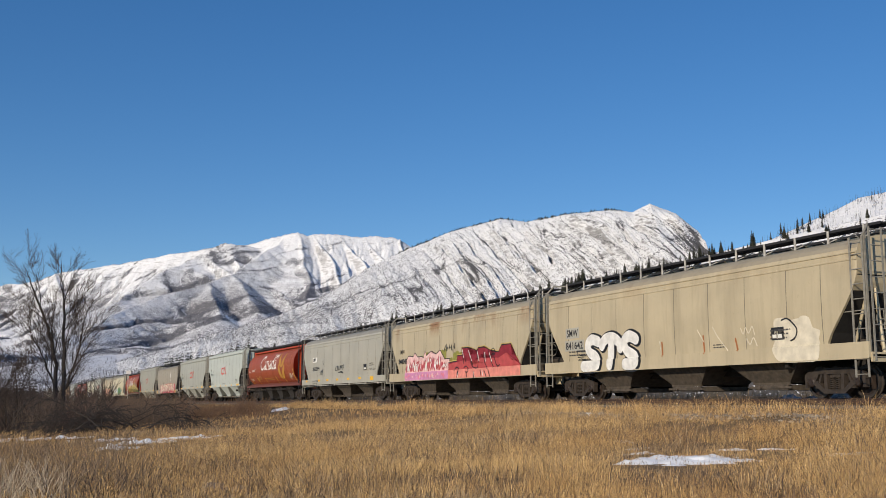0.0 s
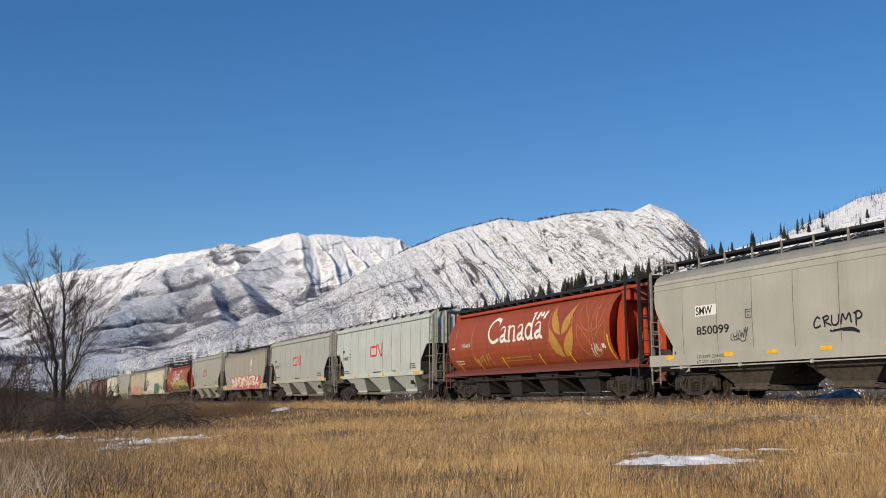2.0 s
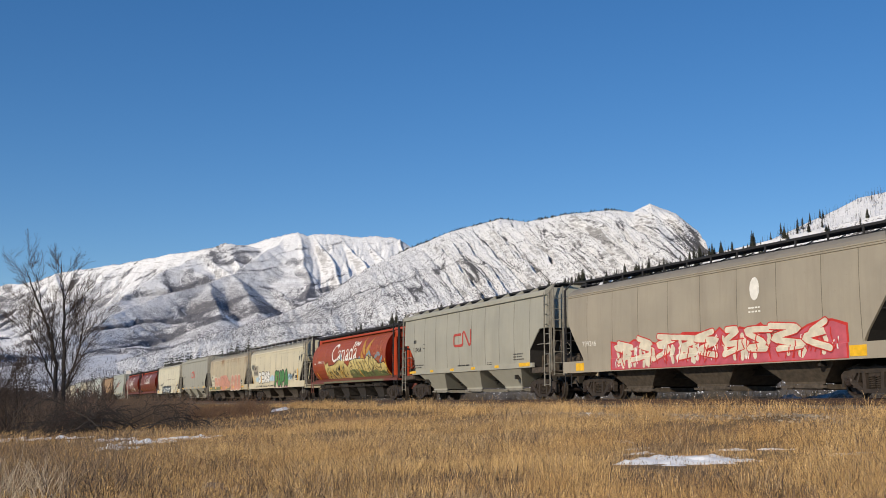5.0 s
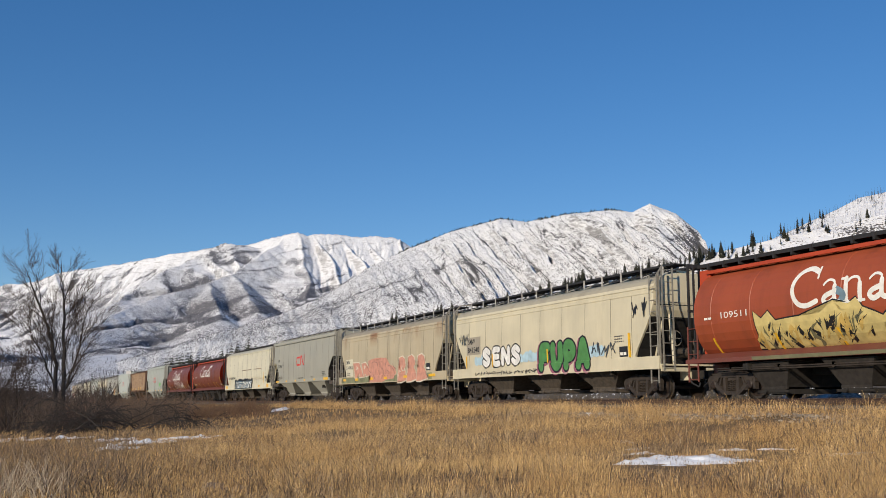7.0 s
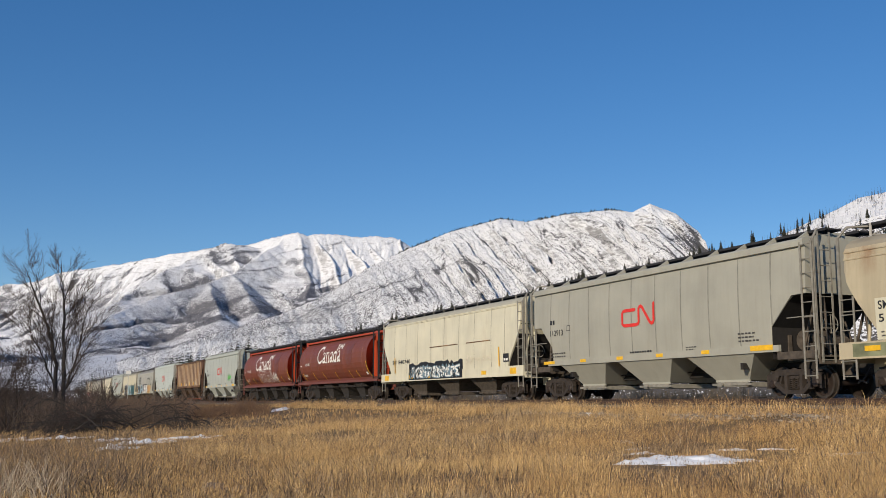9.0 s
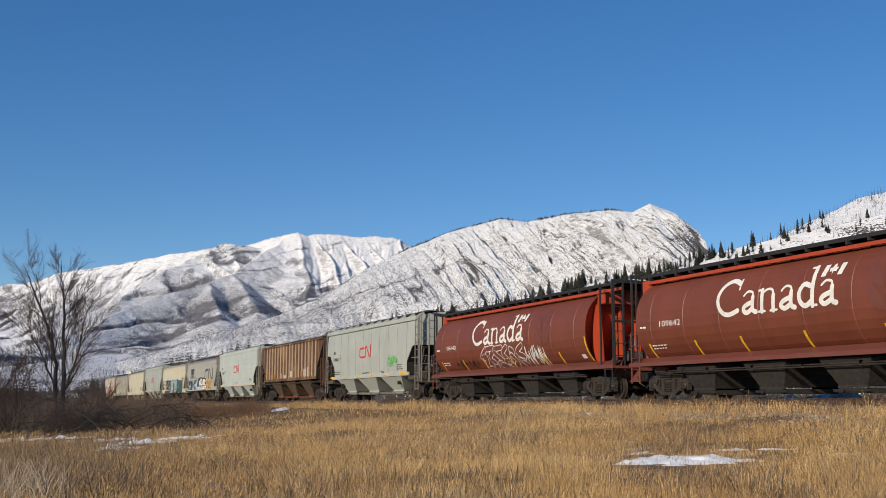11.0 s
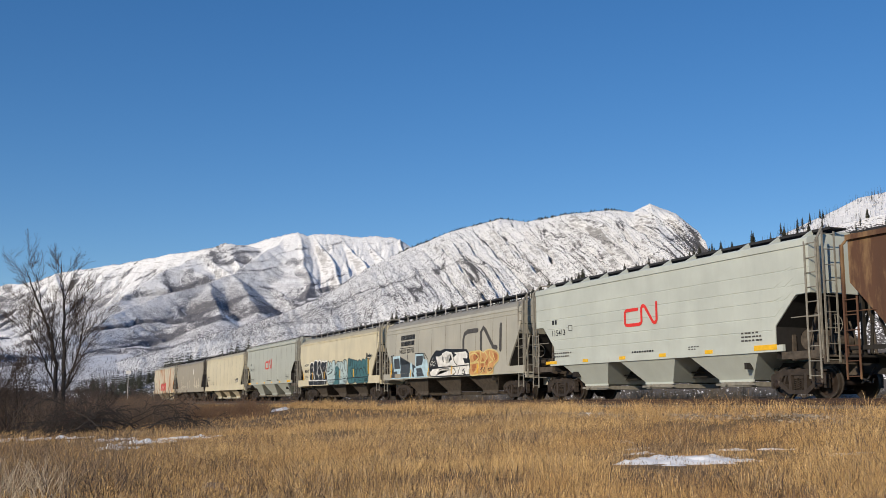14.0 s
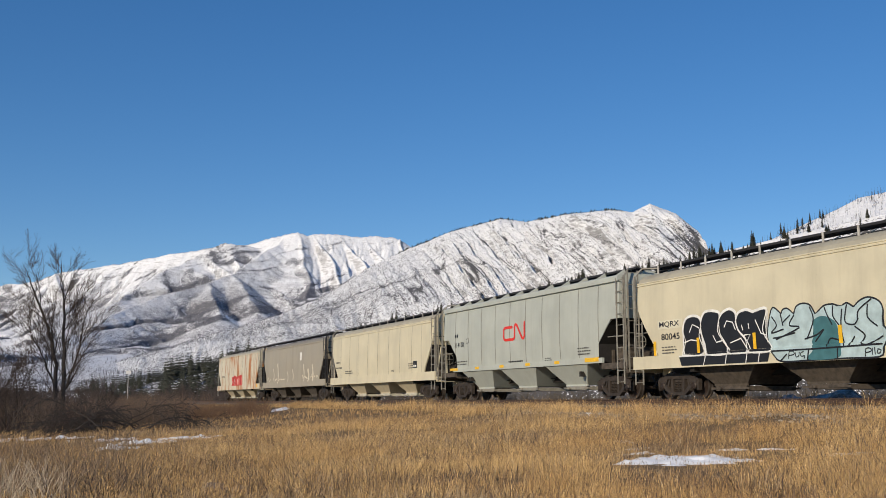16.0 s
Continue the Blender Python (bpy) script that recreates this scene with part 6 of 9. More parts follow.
    for z in (0.90, 0.96):
        bm = bmesh.new()
        tube(bm, (-half + 1.5, -1.40, z), (half - 2.2, -1.40, z), 0.022, 6)
        for k in range(-3, 4):
            box(bm, k * 2.2 - 0.03, k * 2.2 + 0.03, -1.43, -1.37, z - 0.03, 1.02)
        part("air_pipe", bm, MAT["truck"], car)
    underframe(car, half, 1.08, MAT["under"])
    brake_gear(car, half - 0.55, 1)
    for s in (-1, 1):
        truck(car, s * 7.0)
    return round_width


def post_hopper(car, half):
    """Rusted rib-sided hopper: sloping ends, outside posts, big pyramid bays."""
    mat, post = MAT["brown"], MAT["brown_post"]
    zl, zt = 1.66, 4.42
    lo = half - 1.75
    outline = [(-lo, zl), (lo, zl), (lo + 0.25, 2.45), (half, 4.15), (half, zt), (-half, zt), (-half, 4.15 - 1.0), (-lo - 0.5, 1.85)]
    part("body", prism_y(bmesh.new(), outline, -1.50, 1.50), mat, car)
    bm = bmesh.new()
    for y0, z0, y1, z1 in ((-1.50, zt, -0.6, zt + 0.18), (-0.6, zt + 0.18, 0.6, zt + 0.18), (0.6, zt + 0.18, 1.5, zt)):
        bm.faces.new([bm.verts.new(c) for c in ((-half, y0, z0), (half, y0, z0), (half, y1, z1), (-half, y1, z1))])
    for s in (-1, 1):
        f = [bm.verts.new((s * half, y, z)) for y, z in ((-1.5, zt), (-0.6, zt + 0.18), (0.6, zt + 0.18), (1.5, zt))]
        bm.faces.new(f)
    bmesh.ops.recalc_face_normals(bm, faces=bm.faces[:])
    part("roof", bm, mat, car)
    for s in (-1, 1):
        bm = bmesh.new()
        box(bm, -half, half, *sorted((s * 1.48, s * 1.60)), zt - 0.10, zt + 0.04)
        part("top_chord", bm, mat, car)
        bm = bmesh.new()
        box(bm, -lo - 0.2, lo + 0.1, *sorted((s * 1.48, s * 1.62)), 1.54, 1.74)
        part("side_sill", bm, mat, car)
        bm = bmesh.new()
        box(bm, -half - 0.3, half + 0.3, *sorted((s * 1.26, s * 1.36)), 1.30, 1.42)
        part("side_bearer", bm, MAT["under"], car)
        for k in range(17):
            x = -lo + 0.02 + (2 * lo - 0.04) * k / 16
            bm = bmesh.new()
            frustum(bm, (x - 0.032, x + 0.032, s * 1.53 - 0.04, s * 1.53 + 0.04), zt - 0.10, (x - 0.036, x + 0.036, s * 1.53 - 0.04, s * 1.53 + 0.04), 1.74)
            part("side_post", bm, post, car)
    running_board(car, half, 0.25, 0.78, zt + 0.26, [], MAT["black"], mat, 4.5, 0.8)
    hatches(car, half, zt + 0.17, mat)
    for k in (-1, 0, 1):
        hopper_bay(car, k * 4.3 - 0.2, 1.55, 0.62, 1.46, 0.90, 1.54, 0.42, MAT["brown_bay"], plain("rusty_gate_steel", (0.20, 0.06, 0.03), 0.8))
    for k in (-1.5, -0.5, 0.5, 1.5):
        bm = frustum(bmesh.new(), (k * 4.3 - 1.9, k * 4.3 + 1.5, -0.62, 0.62), 1.34, (k * 4.3 - 1.9, k * 4.3 + 1.5, -0.55, 0.55), 1.02)
        if bm is not None:
            part("sill_cover", bm, MAT["brown_post"], car)
    underframe(car, half, 1.2, MAT["under"])
    # End parts of this car are near-black to hold the shade of the overhang.
    ends(car, half, 0.3, MAT["under"], MAT["brown"], 4.5, tall=False)
    for s in (-1, 1):
        for y in (-1.2, 0, 1.2):
            bm = bmesh.new()
            box(bm, s * (half - 0.1) - 0.05, s * (half - 0.1) + 0.05, y - 0.05, y + 0.05, 1.15, 4.2)
            part("end_column", bm, MAT["under"], car)
        bm = bmesh.new()
        pts = [(lo - 0.1, zl - 0.3), (lo + 0.27, 2.43), (half + 0.0, 4.12)]
        for (a, za), (b, zb) in zip(pts, pts[1:]):
            bm.faces.new([bm.verts.new((s * x + s * 0.012, y, z - 0.012)) for x, z, y in ((a, za, -1.49), (b, zb, -1.49), (b, zb, 1.49), (a, za, 1.49))])
        if s > 0:
            part("slope_sheet", bm, MAT["under"], car)
        else:
            bm.free()
    for s in (-1, 1):
        truck(car, s * 6.9)
    return lambda z: 1.50


# ---------------------------------------------------------------- markings
def settle(bm, wide, layer, name, mat, car, label="", cuts=0.22):
    """Lay a flat x, z figure on the near side of a car body."""
    z0, z1 = min(v.co.z for v in bm.verts), max(v.co.z for v in bm.verts)
    planes = list(np.arange(math.floor(z0 / cuts) * cuts, z1, cuts)) + [1.495, 1.505]
    for z in planes:
        if z0 < z < z1:
            bmesh.ops.bisect_plane(bm, geom=bm.verts[:] + bm.edges[:] + bm.faces[:], plane_co=(0, 0, z), plane_no=(0, 0, 1))
    bmesh.ops.remove_doubles(bm, verts=bm.verts[:], dist=0.0008)
    for v in bm.verts:
        v.co.y -= wide(v.co.z) + 0.007 + 0.004 * layer
    return part(name, bm, mat, car, label)


def text_shape(words, x0, x1, z0, z1, bold=0.0, slant=0.0):
    cu = bpy.data.curves.new("lettering", "FONT")
    cu.body, cu.size, cu.offset, cu.shear, cu.resolution_u = words, 1.0, bold, slant, 4
    ob = new("lettering", cu)
    me = bpy.data.meshes.new_from_object(ob.evaluated_get(bpy.context.evaluated_depsgraph_get()))
    bpy.data.objects.remove(ob)
    bpy.data.curves.remove(cu)
    bm = bmesh.new()
    bm.from_mesh(me)
    bpy.data.meshes.remove(me)
    xs, ys = [v.co.x for v in bm.verts], [v.co.y for v in bm.verts]
    ax, ay, bx, by = min(xs), min(ys), max(xs), max(ys)
    for v in bm.verts:
        v.co = ((v.co.x - ax) / (bx - ax) * (x1 - x0) + x0, 0.0, (v.co.y - ay) / (by - ay) * (z1 - z0) + z0)
    bmesh.ops.reverse_faces(bm, faces=[f for f in bm.faces if f.normal.y > 0])
    return bm


def lettering(car, wide, words, x0, x1, z0, z1, mat="ink", bold=0.015, layer=1, slant=0.0, name="lettering"):
    return settle(text_shape(words, x0, x1, z0, z1, bold, slant), wide, layer, name, MAT[mat], car)


def bars(car, wide, x0, x1, z0, z1, n, mat="ink", rows=1, layer=1, seed=1):
    """Unreadable small writing as plain bars."""
    rnd = random.Random(seed)
    bm = bmesh.new()
    hgt = (z1 - z0) / rows
    for r in range(rows):
        x = x0
        end = x1 - (rnd.random() * 0.3 * (x1 - x0) if rows > 1 else 0)
        while x < end:
            w = (x1 - x0) / n * (0.62 + rnd.random() * 0.25)
            w = min(w, end - x)
            bm.faces.new([bm.verts.new((a, 0, b)) for a, b in ((x, z0 + hgt * r), (x + w, z0 + hgt * r), (x + w, z0 + hgt * (r + 0.42)), (x, z0 + hgt * (r + 0.42)))])
            x += (x1 - x0) / n
    return settle(bm, wide, layer, "stencil_bars", MAT[mat], car)


def ribbon(bm, pts, w, dy=0.0):
    """A flat stroke of width w with round ends along x, z points."""
    n = len(pts)
    pts = [Vector((x, 0, z)) for x, z in pts]
    left, right = [], []
    for i, p in enumerate(pts):
        d = (pts[min(i + 1, n - 1)] - pts[max(i - 1, 0)]).normalized()
        s = Vector((-d.z, 0, d.x)) * w / 2
        lift = Vector((0, dy - 0.00012 * i, 0))
        left.append(bm.verts.new(p + s + lift))
        right.append(bm.verts.new(p - s + lift))
    for i in range(n - 1):
        bm.faces.new((right[i], right[i + 1], left[i + 1], left[i]))
    for p, q, a, b in ((pts[0], pts[1], left[0], right[0]), (pts[-1], pts[-2], right[-1], left[-1])):
        d = (p - q).normalized() * w / 2
        s = Vector((-d.z, 0, d.x))
        cap = [bm.verts.new(p + d * math.sin(t) + s * math.cos(t) * (1 if p is pts[0] else 1) + Vector((0, dy, 0))) for t in (math.pi * k / 6 for k in range(1, 6))]
        try:
            bm.faces.new([b, *cap, a] if (b.co - p).dot(s) > 0 else [a, *cap, b])
        except ValueError:
            pass


def curve_pts(pts, steps=5):
    """A Catmull-Rom curve through the points."""
    out = []
    p = [pts[0], *pts, pts[-1]]
    for i in range(1, len(p) - 2):
        for k in range(steps):
            t = k / steps
            out.append(tuple(0.5 * (2 * p[i][j] + (p[i + 1][j] - p[i - 1][j]) * t + (2 * p[i - 1][j] - 5 * p[i][j] + 4 * p[i + 1][j] - p[i + 2][j]) * t * t
                                    + (3 * p[i][j] - p[i - 1][j] - 3 * p[i + 1][j] + p[i + 2][j]) * t ** 3) for j in (0, 1)))
    return out + [pts[-1]]


def emblem(car, wide, x0, x1, z0, z1, mat="logo", label="red looping line emblem"):
    """One continuous bent line: an open bracket that runs on into a zigzag."""
    w, hgt = x1 - x0, z1 - z0
    t = 0.145 * hgt
    X = lambda f: x0 + t / 2 + (w - t) * f
    Z = lambda f: z0 + t / 2 + (hgt - t) * f
    r = 0.10
    pts = [(0.40, 0.80), (0.10, 0.80), (0.03, 0.77), (0.0, 0.70), (0.0, 0.13), (0.03, 0.06), (0.10, 0.03), (0.44, 0.03), (0.50, 0.07), (0.525, 0.14), (0.525, 0.82),
           (0.545, 0.90), (0.59, 0.94), (0.635, 0.88), (0.87, 0.08), (0.91, 0.02), (0.96, 0.05), (0.985, 0.14), (0.985, 1.0)]
    bm = bmesh.new()
    ribbon(bm, [(X(a), Z(b)) for a, b in pts], t)
    return settle(bm, wide, 1, "emblem", MAT[mat], car, label)


def spray(name, col):
    return plain("spray_paint_" + name, col, 0.5, 0.0, 0.18, 3.0)


INKS = {n: spray(n, c) for n, c in {
    "pink": (0.72, 0.22, 0.30), "rose": (0.50, 0.10, 0.13), "salmon": (0.72, 0.25, 0.20), "crimson": (0.26, 0.02, 0.03), "black": (0.015, 0.015, 0.017),
    "white": (0.75, 0.74, 0.70), "olive": (0.26, 0.25, 0.05), "lilac": (0.62, 0.26, 0.45), "teal": (0.05, 0.22, 0.24), "aqua": (0.34, 0.50, 0.50), "slate": (0.05, 0.06, 0.07),
    "gold": (0.55, 0.38, 0.11), "green": (0.08, 0.24, 0.07), "moss": (0.16, 0.15, 0.08), "lime": (0.15, 0.50, 0.12), "orange": (0.62, 0.30, 0.12), "sky": (0.30, 0.48, 0.55),
    "faded_pink": (0.58, 0.28, 0.20), "faded_white": (0.66, 0.60, 0.47), "red": (0.55, 0.04, 0.03), "steelblue": (0.16, 0.24, 0.29), "blush": (0.80, 0.52, 0.50), "brick": (0.47, 0.075, 0.075), "plum": (0.30, 0.10, 0.15), "leaf": (0.17, 0.23, 0.09), "straw": (0.62, 0.50, 0.20), "rust": (0.40, 0.15, 0.05),
    "paleblue": (0.42, 0.58, 0.66), "faded_orange": (0.56, 0.30, 0.12), "taupe_placard": (0.33, 0.29, 0.22), "milk": (0.42, 0.53, 0.54), "plum_faded": (0.33, 0.17, 0.14), "deepteal": (0.055, 0.155, 0.17)}.items()}


def bubble(bm, x, z, a, b, lean, phase, dy=0.0):
    """A plump rounded block, a bit lobed, as one face."""
    pts = []
    for k in range(28):
        t = math.tau * k / 28
        c, s = math.cos(t), math.sin(t)
        r = (abs(c) ** 3.4 + abs(s) ** 3.4) ** (-1 / 3.4) * (1 + 0.035 * math.sin(3 * t + phase))
        pts.append(bm.verts.new((x + a * r * c + lean * s, dy, z + b * r * s)))
    bm.faces.new(pts)


def throw_up(car, wide, x0, x1, z0, z1, n, fill, line, seed, halo=None, shine=None, thick=0.30, layer=1):
    """Fat rounded spray-painted figures in a row: halo, outline, fill and highlights."""
    rnd = random.Random(seed)
    cell = (x1 - x0) / n
    hgt = z1 - z0
    strokes = []
    for k in range(n):
        mid = x0 + cell * (k + 0.5)
        if thick >= 0.4:  # one fat upright bubble
            pts = [(mid, z0), (mid, z0 + hgt * rnd.uniform(0.82, 1.0))]
        else:  # a bent zigzag stroke
            side = rnd.choice((-1, 1))
            pts = [(mid + cell * (side * (-1) ** q * rnd.uniform(0.15, 0.6)), z0 + hgt * min(0.95, max(0.05, q / 4 + rnd.uniform(-0.2, 0.2)))) for q in range(5)]
        strokes.append(pts if thick >= 0.4 else curve_pts(pts))
    w = min(thick * 2.3 * cell, 0.85 * hgt) if thick >= 0.4 else thick * min(cell, hgt)
    tilt = [(rnd.uniform(-0.10, 0.10) * cell, rnd.uniform(0, 6)) for _ in strokes]

    def figure(bm, i, s, more):
        if thick >= 0.4:
            bubble(bm, s[0][0], (s[0][1] + s[1][1]) / 2, 0.54 * cell + more / 2, (s[1][1] - s[0][1]) / 2 + more / 2, *tilt[i])
        else:
            ribbon(bm, s, w + more)

    if halo:
        for i, s in enumerate(strokes):
            bm = bmesh.new()
            figure(bm, i, s, 0.16)
            settle(bm, wide, layer - 0.6 + 0.02 * i, "spray_halo", INKS[halo], car)
    for i, s in enumerate(strokes):
        for extra, ink, up, name in ((0.075, line, 0.35, "spray_outline"), (0.0, fill, 0.70, "spray_fill")):
            if extra and line == fill:
                continue
            bm = bmesh.new()
            figure(bm, i, s, extra)
            settle(bm, wide, layer + up + (0.02 if thick >= 0.4 else 0.7) * i, name, INKS[ink], car)
        if thick >= 0.4 and line != fill:  # folds drawn inside the bubble
            xs = x0 + cell * (i + 1)
            lines = [[(xs, z0 + hgt * 0.92), (xs + cell * rnd.uniform(-0.2, 0.2), z0 + hgt * 0.6), (xs + cell * rnd.uniform(-0.3, 0.3), z0 + hgt * rnd.uniform(0.05, 0.3))]] if i < n - 1 else []
            xs -= cell * 0.5
            if rnd.random() < 0.5:
                lines.append([(xs + cell * rnd.uniform(-0.15, 0.15), z0 + 0.02), (xs + cell * rnd.uniform(-0.1, 0.1), z0 + hgt * rnd.uniform(0.25, 0.42))])
            else:
                lines.append([(xs + cell * rnd.uniform(-0.15, 0.15), z0 + hgt * 0.86), (xs + cell * rnd.uniform(-0.1, 0.1), z0 + hgt * rnd.uniform(0.5, 0.62))])
            if rnd.random() < 0.6:
                h = rnd.uniform(0.42, 0.6)
                lines.append([(xs - 0.5 * cell, z0 + hgt * h), (xs - cell * rnd.uniform(0.1, 0.2), z0 + hgt * (h + rnd.uniform(-0.1, 0.1)))])
            for pts in lines:
                bm = bmesh.new()
                ribbon(bm, curve_pts(pts), 0.055)
                settle(bm, wide, layer + 1.3, "spray_fold", INKS[halo or line], car)
        if shine:
            bm = bmesh.new()
            if thick >= 0.4:
                (x, _), (_, z) = s
                ribbon(bm, [(x - 0.32 * cell, z - 0.30 * hgt), (x - 0.30 * cell, z - 0.14 * hgt), (x - 0.1 * cell, z - 0.08 * hgt)], 0.05)
            else:
                ribbon(bm, [(x - w * 0.2, z + w * 0.2) for x, z in s[1:len(s) // 3 + 2]], w * 0.14)
            settle(bm, wide, layer + (1.6 if thick >= 0.4 else 0.95 + 0.7 * i), "spray_highlight", INKS[shine], car)


STROKES = {
    "S": [[(0.88, 0.80), (0.5, 0.97), (0.14, 0.76), (0.5, 0.52), (0.86, 0.28), (0.5, 0.04), (0.10, 0.20)]],
    "T": [[(0.02, 0.92), (0.5, 0.95), (0.98, 0.92)], [(0.5, 0.9), (0.48, 0.5), (0.5, 0.05)]],
    "E": [[(0.9, 0.94), (0.3, 0.94), (0.12, 0.5), (0.3, 0.06), (0.9, 0.06)], [(0.15, 0.5), (0.8, 0.5)]],
    "A": [[(0.05, 0.05), (0.40, 0.93), (0.60, 0.93), (0.95, 0.05)], [(0.25, 0.34), (0.75, 0.34)]],
    "F": [[(0.92, 0.94), (0.3, 0.94), (0.14, 0.6), (0.15, 0.05)], [(0.15, 0.5), (0.78, 0.5)]],
    "U": [[(0.08, 0.95), (0.12, 0.3), (0.5, 0.04), (0.88, 0.3), (0.92, 0.95)]],
    "P": [[(0.15, 0.05), (0.12, 0.9), (0.65, 0.95), (0.9, 0.7), (0.62, 0.46), (0.2, 0.46)]],
    "N": [[(0.10, 0.05), (0.14, 0.92), (0.5, 0.5), (0.86, 0.08), (0.90, 0.95)]],
}


def fat_letters(car, wide, word, x0, x1, z0, z1, w, coats):
    """Round-ended sprayed capitals; coats: extra width, ink, layer."""
    cell = (x1 - x0) / len(word)
    for k, ch in enumerate(word):
        for extra, ink, lay in coats:
            for q, pts in enumerate(STROKES[ch]):
                m = w / 2
                path = [(x0 + cell * k + m * 0.8 + (cell - m * 1.6) * u, z0 + m + (z1 - z0 - 2 * m) * v) for u, v in pts]
                bm = bmesh.new()
                ribbon(bm, curve_pts(path, 6), w + extra)
                settle(bm, wide, lay + 0.03 * q + 0.01 * k, "spray_stroke", INKS[ink], car)


def wild_style(car, wide, x0, x1, z0, z1, teeth, fill, line, top, band, seed, layer=1, jag=0.5, step=False):
    """A spray-painted mass with a jagged crest, slashes inside and a paler foot band."""
    rnd = random.Random(seed)
    crest = []
    for k in range(teeth * 2 + 1):
        x = x0 + (x1 - x0) * k / (teeth * 2)
        z = z1 - (z1 - z0) * (jag * rnd.random() + (0.30 * jag if k % 2 == 0 else 0.0))
        crest.append((x, z))
        if step and k < teeth * 2:
            crest.append((x + (x1 - x0) / teeth * (0.32 if k % 2 else 0.44), z - 0.03 + rnd.uniform(-0.05, 0.05)))
    foot = z0 + 0.42 if band else z0

    def mass(grow, floor):
        bm = bmesh.new()
        pts = [(x + grow * (-1 if i == 0 else 1 if i == len(crest) - 1 else 0), z + grow) for i, (x, z) in enumerate(crest)]
        for (xa, za), (xb, zb) in zip(pts, pts[1:]):
            bm.faces.new([bm.verts.new(c) for c in ((xa, 0, floor - grow * 0.3), (xb, 0, floor - grow * 0.3), (xb, 0, zb), (xa, 0, za))])
        return bm

    settle(mass(0.07, foot), wide, layer, "spray_outline", INKS[line], car)
    settle(mass(0.0, foot), wide, layer + 1, "spray_fill", INKS[fill], car)
    for ink, count, wd in ((top, teeth * 3, 0.16), (line, teeth * 4, 0.045), ("white", teeth * 2, 0.05)):
        for i in range(count):
            k = rnd.randrange(1, len(crest) - 1)
            cx, cz = crest[k]
            a = rnd.uniform(-0.5, 0.5)
            l = rnd.uniform(0.25, 0.75) * (cz - foot)
            zb = foot + 0.08 + rnd.random() * max(0.02, cz - foot - l - 0.2)
            x = min(x1 - 0.3, max(x0 + 0.3, cx + rnd.uniform(-0.3, 0.3)))
            bm = bmesh.new()
            ribbon(bm, [(x, zb), (x + a * 0.3, zb + l * 0.5), (x + a * 0.2 + rnd.uniform(-0.12, 0.12), zb + l * 0.92)], wd, -0.0005 * i)
            settle(bm, wide, layer + (2 if ink == top else 3), "spray_slash", INKS[ink], car)
    if band:
        bm = bmesh.new()
        bm.faces.new([bm.verts.new(c) for c in ((x0, 0, z0), (x1, 0, z0), (x1, 0, foot), (x0, 0, foot))])
        settle(bm, wide, layer + 1, "spray_band", INKS[band], car)
        for i in range(teeth):
            x = x0 + (x1 - x0) * (i + rnd.uniform(0.2, 0.8)) / teeth
            bm = bmesh.new()
            ribbon(bm, [(x, z0 + 0.03), (x + 0.06, z0 + 0.2), (x - 0.03, foot - 0.03)], 0.05, -0.0004 * i)
            settle(bm, wide, layer + 2, "spray_slash", INKS[line], car)


def blob(car, wide, pts, ink, layer, grow=0.0, bent=True, name="spray_fill"):
    """A closed sprayed shape through x, z points, swollen by grow."""
    if bent:
        n = len(pts)
        ring = [pts[(i - 2) % n] for i in range(n + 5)]
        loop = curve_pts(ring, 4)
        pts = loop[8:8 + 4 * n]
    n = len(pts)
    area = sum(pts[i][0] * pts[(i + 1) % n][1] - pts[(i + 1) % n][0] * pts[i][1] for i in range(n))
    side = 1 if area > 0 else -1
    out = []
    for i in range(n):
        (ax, az), (bx, bz) = pts[i - 1], pts[(i + 1) % n]
        size = math.hypot(bx - ax, bz - az) or 1.0
        out.append((pts[i][0] + side * grow * (bz - az) / size, pts[i][1] - side * grow * (bx - ax) / size))
    bm = bmesh.new()
    bm.faces.new([bm.verts.new((x, 0, z)) for x, z in (out if side > 0 else out[::-1])])
    bmesh.ops.triangulate(bm, faces=bm.faces[:])
    return settle(bm, wide, layer, name, INKS[ink], car)


def lines_on(car, wide, lines, w, ink, layer, bent=True, name="spray_line"):
    """Sprayed lines of one width as one mesh."""
    bm = bmesh.new()
    for i, pts in enumerate(lines):
        ribbon(bm, curve_pts(pts, 4) if bent else pts, w, -0.0004 * i)
    return settle(bm, wide, layer, name, INKS[ink], car)


def slashes(car, wide, x0, x1, crest, foot, n, inks, seed, layer, lean=0.25):
    """Pointed blade-shaped strokes crowded under a crest line (x, z points)."""
    rnd = random.Random(seed)
    cx, cz = [p[0] for p in crest], [p[1] for p in crest]
    for j, ink in enumerate(inks):
        bm = bmesh.new()
        for i in range(n):
            x = rnd.uniform(x0, x1)
            top = float(np.interp(x, cx, cz)) - 0.07
            a = foot + rnd.random() * 0.6 * max(0.1, top - foot)
            b = a + rnd.uniform(0.35, 0.9) * max(0.05, top - a)
            dx, wd = rnd.uniform(-lean, lean), rnd.uniform(0.035, 0.11)
            b = min(b, float(np.interp(x + dx, cx, cz)) - 0.05)
            if b - a < 0.08:
                continue
            y = -0.0003 * i
            pts = [(x - wd, y, a), (x + wd * 0.4, y, a + 0.06), (x + dx + wd, y, b), (x + dx * 0.5 - wd * 1.3, y, (a + b) / 2)]
            bm.faces.new([bm.verts.new(p) for p in pts])
        settle(bm, wide, layer + 0.6 * j, "spray_slash", INKS[ink], car)


